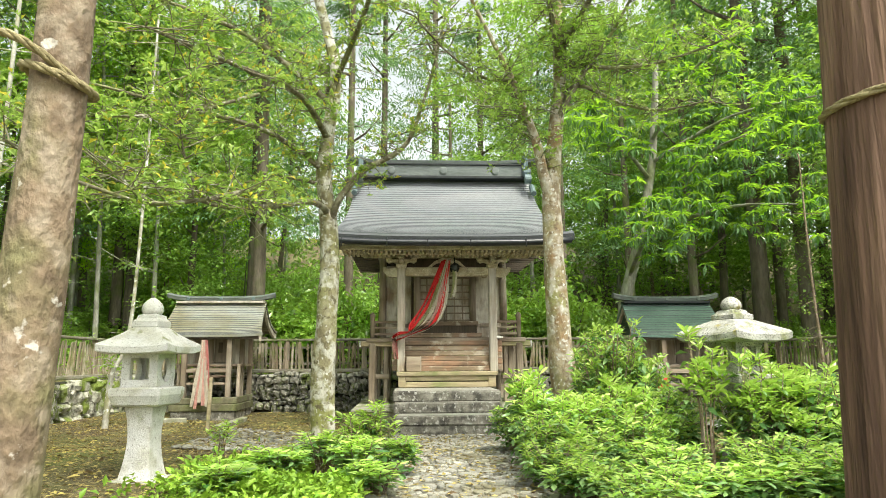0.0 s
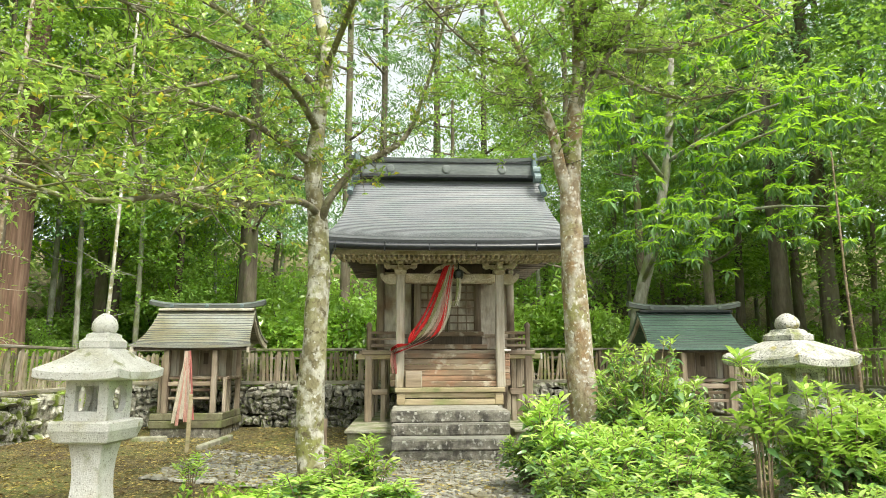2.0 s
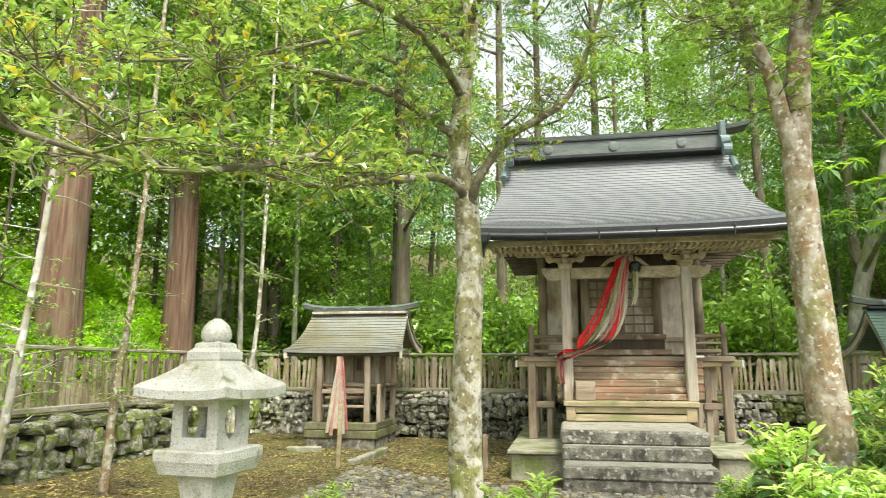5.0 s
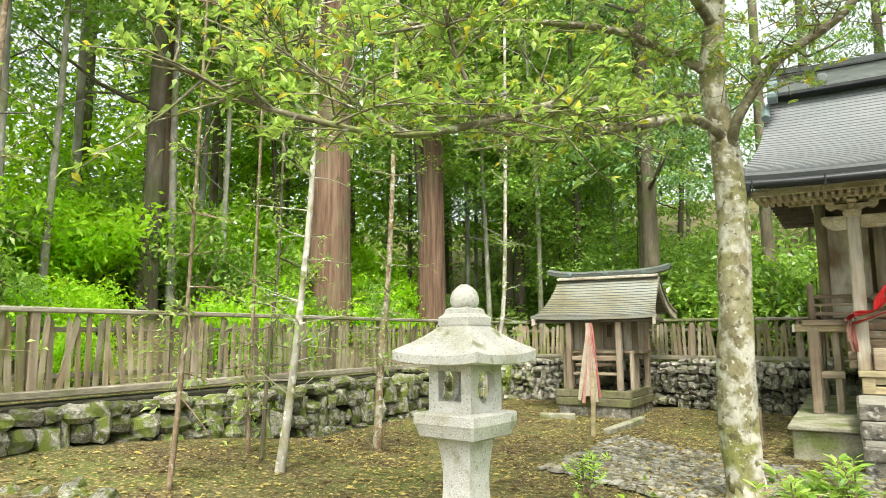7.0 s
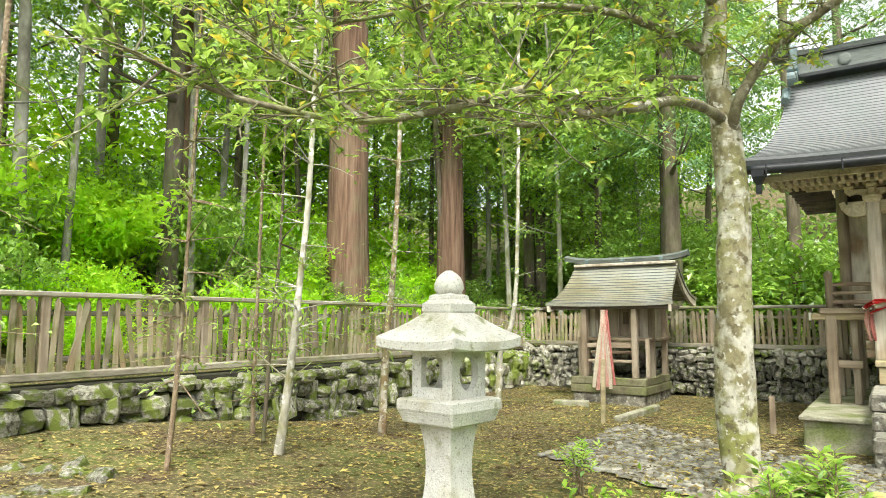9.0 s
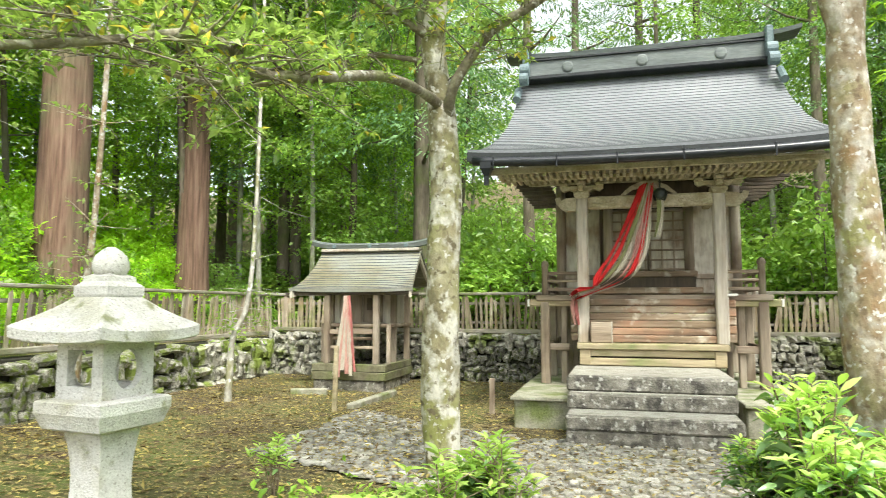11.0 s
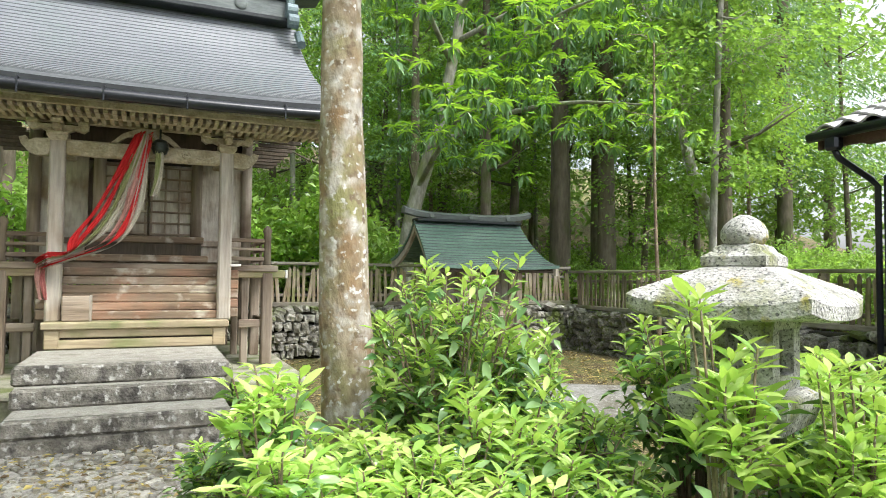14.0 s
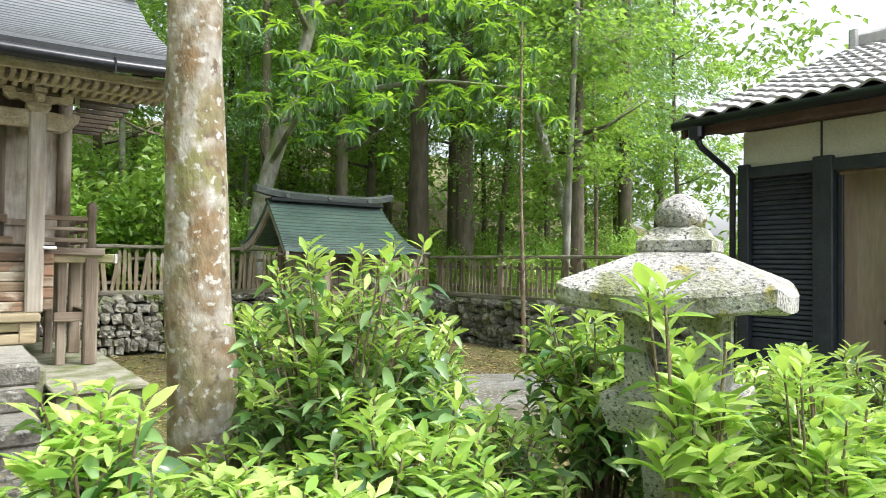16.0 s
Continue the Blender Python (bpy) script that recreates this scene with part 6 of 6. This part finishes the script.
tagged(new("far_woods", quick_mesh("far_woods", v, f, LEAF_FAR)), "dense green far woodland behind the yard", "woods", kind="stuff")


# ---- broad-leaved shrubs in the yard ----
def shrub_parts(seed, stems, height, reach, leaf, old_leaves=(7, 10)):
    """Stems with whorls of pointed leaves, young ones at the tips and darker ones below."""
    g = random.Random(seed)
    s = Shape()
    tips, old = ([], [], []), ([], [], [])
    for k in range(stems):
        a = g.uniform(0, 6.28)
        r = reach * math.sqrt(g.random())
        h = height * g.uniform(0.55, 1.0)
        pts = spline([(0.06 * math.cos(a), 0.06 * math.sin(a), -0.05), (r * 0.45 * math.cos(a), r * 0.45 * math.sin(a), h * 0.45), (r * math.cos(a + 0.2), r * math.sin(a + 0.2), h)], 4)
        s.tube(pts, [0.011 - 0.0008 * i for i in range(len(pts))], 5, cap=False)
        heads = [pts[-1]]
        for b in range(g.choice((1, 2, 3))):
            q = Vector(pts[-3]) + Vector((g.gauss(0, 0.12), g.gauss(0, 0.12), g.uniform(0.0, 0.16)))
            s.tube([pts[-3], q], [0.006, 0.004], 4, cap=False)
            heads.append(q)
        for q in heads:
            ph = g.random() * 6
            for j in range(g.randint(6, 9)):
                b = ph + j * 2.4
                up = g.uniform(0.1, 1.15)
                tips[0].append(Vector(q) + Vector((0, 0, -0.012 * j)))
                tips[1].append((math.cos(b), math.sin(b), up))
                tips[2].append(leaf * g.uniform(0.65, 1.15))
            for j in range(g.randint(*old_leaves)):
                b = ph + j * 2.4 + 1
                old[0].append(Vector(q) + Vector((g.gauss(0, 0.03), g.gauss(0, 0.03), -g.uniform(0.05, 0.3))))
                old[1].append((math.cos(b), math.sin(b), g.uniform(-0.35, 0.25)))
                old[2].append(leaf * g.uniform(0.75, 1.2))
    stem = s.data("woody_base", BARK_BROWN, True)
    v, f = full_leaves(*tips, 0.31, 0.14)
    a = quick_mesh("young_foliage", v, f, LEAF_YOUNG, True)
    v, f = full_leaves(*old, 0.4, 0.4)
    return stem, a, quick_mesh("old_foliage", v, f, LEAF_OLD, True)


shrubs = [shrub_parts(*k) for k in ((41, 34, 1.0, 0.48, 0.118), (42, 38, 1.0, 0.5, 0.115), (43, 32, 1.0, 0.42, 0.122), (44, 16, 1.0, 0.28, 0.135, (4, 7)), (45, 7, 1.0, 0.15, 0.115, (0, 2)), (46, 46, 1.55, 0.44, 0.11, (5, 8)), (47, 10, 1.4, 0.15, 0.15, (0, 1)))]


def shrub(x, y, h, kind, spread=1.0, label="evergreen shrub with bright pointed young leaves"):
    ob = thing("evergreen_shrub", label, "shrub", (x, y, ground_z(x, y)), random.uniform(0, 360), "shrubs beside the path")
    ob.scale = (spread, spread, h)
    for name, data in zip(("woody_base", "young_foliage", "old_foliage"), shrubs[kind]):
        o = new(name, data)
        o.parent = ob


for x, y, h, k, sp in ((1.82, 8.42, 1.0, 3, 1.0), (2.0, 7.55, 0.72, 0, 0.85), (2.35, 7.75, 0.8, 1, 0.9), (2.7, 8.0, 0.95, 2, 0.95), (2.75, 8.55, 1.0, 5, 0.92), (3.1, 8.8, 1.2, 1, 0.9),
                       (2.2, 8.35, 0.75, 2, 0.9), (3.1, 8.1, 0.8, 1, 0.9), (3.2, 7.12, 0.99, 6, 0.95),
                       (3.56, 6.9, 0.8, 6, 0.75), (3.95, 6.75, 0.7, 3, 0.8), (4.5, 6.9, 0.9, 0, 0.9), (4.5, 7.7, 1.0, 1, 0.9), (4.2, 8.3, 1.2, 2, 1.0), (4.75, 8.1, 1.0, 0, 1.0),
                       (2.5, 7.1, 0.55, 2, 0.8), (2.95, 9.35, 1.25, 1, 0.9), (2.1, 8.0, 0.7, 0, 0.8), (4.3, 6.2, 0.8, 2, 1.0), (4.9, 6.6, 0.9, 1, 1.0),
                       (3.4, 6.3, 0.5, 0, 0.8), (2.55, 6.35, 0.42, 1, 0.85), (3.0, 5.7, 0.4, 2, 0.9), (3.7, 5.5, 0.45, 0, 1.0), (2.0, 6.95, 0.5, 2, 0.8), (1.75, 7.9, 0.8, 3, 0.9), (3.78, 6.95, 0.8, 6, 0.9), (4.15, 7.05, 1.05, 3, 1.0), (3.45, 7.05, 0.85, 3, 0.8), (1.72, 6.6, 0.42, 1, 0.7), (1.75, 6.0, 0.36, 2, 0.7), (1.68, 7.2, 0.6, 0, 0.75), (1.95, 5.3, 0.34, 0, 0.7), (2.3, 5.6, 0.36, 1, 0.8), (2.6, 7.5, 0.72, 1, 0.9), (3.0, 7.6, 0.62, 2, 0.85), (4.15, 5.3, 0.5, 1, 1.0), (1.7, 9.0, 0.55, 2, 0.7), (5.2, 7.4, 1.0, 2, 1.0), (4.7, 5.6, 0.8, 0, 1.0)):
    shrub(x, y, h, k, sp)
for x, y, h, k, sp in ((0.14, 7.96, 0.75, 4, 0.9), (-0.12, 7.7, 0.62, 4, 0.9), (-0.4, 7.6, 0.42, 3, 0.9), (-1.69, 8.79, 0.48, 4, 0.7), (0.25, 7.3, 0.4, 3, 0.8), (-0.75, 7.2, 0.32, 3, 0.9), (-0.25, 8.6, 0.3, 4, 0.8), (0.02, 7.05, 0.42, 3, 1.0), (0.2, 6.5, 0.3, 3, 0.9), (-0.1, 8.1, 0.55, 3, 0.9), (-1.1, 6.5, 0.3, 3, 1.0)):
    shrub(x, y, h, k, sp, "small evergreen sprig with bright young leaves")

def on_path(x, y):
    if 0.05 + 0.12 * math.sin(y * 2) < x < 1.85 + 0.1 * math.sin(y * 1.7) and 2.2 < y < 11.6:
        return True
    if 9.3 + 0.12 * math.sin(x * 2) + max(0, -x - 0.5) * 0.35 < y < 11.45 + max(0, -x) * 0.55 and -2.7 < x < 2.6:
        return True
    return False


# low groundcover, fallen leaves
g = np.random.default_rng(3)
k = 5200
gx2 = np.concatenate([g.normal(-0.55, 0.5, k // 2), g.uniform(-1.7, 0.1, k // 4), g.uniform(2.2, 6.0, k // 4)])
gy2 = np.concatenate([g.normal(6.75, 0.65, k // 2), g.uniform(4.0, 8.6, k // 4), g.uniform(4.5, 9.5, k // 4)])
ragged = np.array([noise.noise((x * 1.4, y * 1.4, 9)) for x, y in zip(gx2, gy2)])
keep = ~((gx2 > 0.05) & (gx2 < 1.9)) & (ragged > -0.12)
gx2, gy2 = gx2[keep], gy2[keep]
c, d, z = [], [], []
for x, y in zip(gx2, gy2):
    for _ in range(4):
        c.append((x + random.gauss(0, 0.03), y + random.gauss(0, 0.03), ground_z(x, y) + random.uniform(0, 0.17)))
        d.append((random.gauss(0, 1), random.gauss(0, 1), random.uniform(0.1, 1.2)))
        z.append(random.uniform(0.05, 0.1))
v, f = leaves(c, d, z, 0.5, 0.2)
tagged(new("groundcover", quick_mesh("groundcover", v, f, GRASS)), "low leafy green groundcover beside the path", "groundcover", kind="stuff")
c, d, z = [], [], []
for _ in range(60000):
    x, y = random.uniform(-6.2, 9.0), random.uniform(3.5, 17.0)
    if 8.4 < x and y < 10.2:
        continue
    if random.random() < 0.35 * (x > 0):
        continue
    c.append((x, y, ground_z(x, y) + (0.045 if on_path(x, y) else 0.014)))
    d.append((random.gauss(0, 1), random.gauss(0, 1), random.uniform(-0.05, 0.12)))
    z.append(random.choice((random.uniform(0.018, 0.05), random.uniform(0.02, 0.06), random.uniform(0.035, 0.1))))
v, f = leaves(c, d, z, 0.42, 0.05)
tagged(new("fallen_leaves", quick_mesh("fallen_leaves", v, f, LEAF_LITTER)), "fallen brown and yellow leaves on the soil", "leaf litter", kind="stuff")


# ---- stone walls with picket fences ----
rs3 = random.Random(17)
stone_sets = {}
for tag, mat in (("moss", RUBBLE), ("dry", RUBBLE_DRY)):
    stone_sets[tag] = []
    for k in range(9):
        stone_sets[tag].append(boulder("stone", mat, 100 + k))
random.seed(2)
slat_set = []
for k in range(7):
    random.seed(200 + k)
    w = random.uniform(0.055, 0.08)
    notch = random.uniform(-0.02, 0.02)
    out = [(-w / 2, 0), (w / 2, 0), (w / 2 + random.uniform(-0.008, 0.004), 0.3), (w / 2 - random.uniform(0, 0.008), 0.62), (notch, 0.66 + random.uniform(-0.03, 0.02)), (-w / 2, 0.63)]
    slat_set.append(Shape().slab(out, -0.01, 0.01).data("slat", FENCE_WOOD))
random.seed(4)


def wall_and_fence(name, p0, p1, z_top, rail_z, tag, lead, slat_gap, bare=0.0):
    """A rubble wall from p0 to p1 with a picket fence on it. lead: stretch of the run whose pieces are built singly."""
    a, b = Vector((*p0, 0)), Vector((*p1, 0))
    run, way = (b - a).length, (b - a).normalized()
    yaw = math.degrees(math.atan2(way.y, way.x))
    wall = thing("wall_" + name, "rubble stone wall with mossy boulders" if tag == "moss" else "dry rubble stone wall of grey stones", "wall", (a.x, a.y, 0), yaw, kind="structure")
    # near-black core that shows as dark gaps between the stones
    part("wall_core", Shape().box((run / 2, 0.12, z_top / 2 - 0.3), (run, 0.3, z_top + 0.5), 0.02), CORE_DARK, wall)
    fence = thing("fence", "weathered wooden picket fence on a stone wall", "fence", (a.x, a.y, 0), yaw, "fences round the yard")
    part("top_rail", Shape().box((run / 2, 0.05, rail_z - 0.03), (run, 0.13, 0.055), 0.012), FENCE_RAIL, fence, "grey capped top rail")
    for z in (z_top + 0.2, rail_z - 0.22):
        part("rail", Shape().box((run / 2, 0.085, z), (run, 0.04, 0.055), 0.008), FENCE_RAIL, fence)
    part("sill", Shape().box((run / 2, 0.08, z_top + 0.035), (run, 0.17, 0.085), 0.015), FENCE_RAIL, fence, "mossy fence sill")
    k = 0
    while k * 1.85 < run:
        part("post", Shape().box((0.3 + k * 1.85, 0.06, (z_top + rail_z) / 2), (0.095, 0.1, rail_z - z_top), 0.012), WOOD, fence)
        k += 1
    far = Shape()
    singles = 0
    x = 0.06
    scale = (rail_z - z_top - 0.13) / 0.66
    while x < run - 0.05:
        x += slat_gap * rs3.uniform(0.85, 1.2)
        if rs3.random() < bare:
            continue
        m = pose(x, 0.03, z_top + 0.06, rs3.uniform(-3, 3), rs3.uniform(-4, 4) * (4 if rs3.random() < 0.07 else 1), 0) @ Matrix.Diagonal((1, 1, scale * rs3.uniform(0.9, 1.03), 1))
        data = rs3.choice(slat_set)
        if lead[0] < x < lead[1] and singles < 150:
            o = new("slat", data)
            o.parent, o.matrix_basis = fence, m
            singles += 1
        else:
            far.add([m @ v.co for v in data.vertices], [tuple(p.vertices) for p in data.polygons])
    if far.v:
        tagged(part("far_slats", far, FENCE_WOOD, fence), kind="stuff")
    # stones in wandering courses from the foot up
    far, singles, row, rise = Shape(), 0, 0, 0.0
    size = 1.0 if tag == "moss" else 0.66
    while rise < 1.05:
        h_row, x = rs3.uniform(0.15, 0.27) * size, -rs3.uniform(0, 0.3)
        while x < run:
            w = rs3.choice((rs3.uniform(0.1, 0.2), rs3.uniform(0.16, 0.3), rs3.uniform(0.2, 0.36))) * size
            px = x + w / 2
            z = z_top - 1.02 + rise + h_row / 2 + 0.11 * noise.noise((px * 1.6, row, 5))
            p = a + way * px
            h = h_row * rs3.uniform(0.7, 1.45)
            x += w * 0.97
            if not 0 < px < run or z - h / 2 > z_top - 0.02 or z + h / 2 < ground_z(p.x + way.y * 0.3, p.y - way.x * 0.3) - 0.12:
                continue
            h = min(h, (z_top + 0.02 - z) * 2)
            if h < 0.06:
                continue
            m = pose(px, -0.05 + rs3.uniform(-0.06, 0.04), z, rs3.uniform(-12, 12), rs3.uniform(-9, 9) / size ** 2, rs3.uniform(-14, 14))
            m = m @ Matrix.Diagonal((w * rs3.uniform(1.0, 1.2), 0.36, h * rs3.uniform(1.02, 1.22), 1))
            data = rs3.choice(stone_sets[tag])
            if lead[0] < px < lead[1] and singles < 290:
                o = new("stone", data)
                o.parent, o.matrix_basis = wall, m
                singles += 1
            else:
                far.add([m @ v.co for v in data.vertices], [tuple(q.vertices) for q in data.polygons])
        rise += h_row * 0.93
        row += 1
    if far.v:
        tagged(part("far_stones", far, RUBBLE if tag == "moss" else RUBBLE_DRY, wall), kind="stuff")


wall_and_fence("west", (WALL_L, 3.0), (WALL_L, WALL_B), 0.9, 1.78, "moss", (2.6, 11.5), 0.098)
wall_and_fence("north", (WALL_L, WALL_B), (WALL_R, WALL_B), 0.98, 1.78, "dry", (2.0, 9.0), 0.088)
wall_and_fence("east", (WALL_R, WALL_B), (WALL_R, 9.5), 0.9, 1.7, "dry", (0, 6.5), 0.11, 0.12)

# low mossy rock heap near the west wall
heap = thing("rock_heap", "low heap of mossy rocks on the soil", "rocks", (-4.9, 6.3, ground_z(-4.9, 6.3)))
for k in range(18):
    o = new("rock", rs3.choice(stone_sets["moss"]))
    o.parent = heap
    o.matrix_basis = pose(rs3.uniform(-0.75, 0.6), rs3.uniform(-0.5, 0.45), rs3.uniform(-0.1, -0.01), rs3.uniform(-20, 20), rs3.uniform(-20, 20), rs3.uniform(0, 180)) @ Matrix.Diagonal((rs3.uniform(0.14, 0.34), rs3.uniform(0.14, 0.3), rs3.uniform(0.12, 0.22), 1))

# ---- paving: slate-chip path to the steps, with a branch to the small shrine ----
bed = Shape()
cells = {}
for i in range(-40, 30):
    for j in range(20, 135):
        x, y = i * 0.1, j * 0.1
        if on_path(x + 0.05, y + 0.05):
            idx = []
            for di, dj in ((0, 0), (1, 0), (1, 1), (0, 1)):
                key = (i + di, j + dj)
                if key not in cells:
                    cells[key] = len(bed.v)
                    bed.v.append((key[0] * 0.1, key[1] * 0.1, ground_z(key[0] * 0.1, key[1] * 0.1) + 0.02))
                idx.append(cells[key])
            bed.f.append(tuple(idx))
path_bed = tagged(part("path", bed, GRAVEL, smooth=True), "grey slate-chip path leading to the stone steps", "path", kind="structure")
chip_set, chip_many = [], []
for k in range(8):
    random.seed(300 + k)
    n = random.choice((5, 6, 7))
    ring = [(0.5 * random.uniform(0.75, 1.1) * math.cos(2 * math.pi * i / n + random.uniform(-0.2, 0.2)), 0.36 * random.uniform(0.75, 1.1) * math.sin(2 * math.pi * i / n)) for i in range(n)]
    sh = Shape().loft([[(x, y, 0) for x, y in ring], [(x, y, 0.14) for x, y in ring], [(x * 0.86, y * 0.86, 0.19) for x, y in ring]])
    chip_set.append(sh.data("paving_stone", SLATE))
random.seed(6)
many, singles = Shape(), 0
placed = {}
for _ in range(16000):
    x, y = random.uniform(-3.6, 2.7), random.uniform(2.3, 13.2)
    if not on_path(x, y):
        continue
    size = random.uniform(0.07, 0.19)
    key = (int(x / 0.12), int(y / 0.12))
    if any((x - a) ** 2 + (y - b) ** 2 < (0.3 * (size + r)) ** 2 for di in (-1, 0, 1) for dj in (-1, 0, 1) for a, b, r in placed.get((key[0] + di, key[1] + dj), ())):
        continue
    placed.setdefault(key, []).append((x, y, size))
    m = pose(x, y, ground_z(x, y) + 0.016, random.uniform(-8, 8), random.uniform(-8, 8), random.uniform(0, 360)) @ Matrix.Diagonal((size, size, 0.14, 1))
    data = random.choice(chip_set)
    if singles < 300 and 9.2 < y < 11.4 and -0.3 < x < 2.1:
        o = new("paving_stone", data)
        o.parent, o.matrix_basis = path_bed, m
        singles += 1
    else:
        many.add([m @ v.co for v in data.vertices], [tuple(p.vertices) for p in data.polygons])
tagged(part("slate_chips", many, SLATE_MANY, path_bed), kind="stuff")
kerb = thing("kerb_stones", "long low kerb stones edging the path to the small shrine", "kerb")
for x, y, w, turn in ((-2.9, 14.0, 1.7, 88), (-4.2, 14.45, 0.6, 12)):
    part("kerb_stone", Shape().box((x, y, ground_z(x, y) + 0.03), (w, 0.12, 0.13), 0.02, turn=Matrix.Rotation(radians(turn), 3, "Z")), PLINTH, kerb)
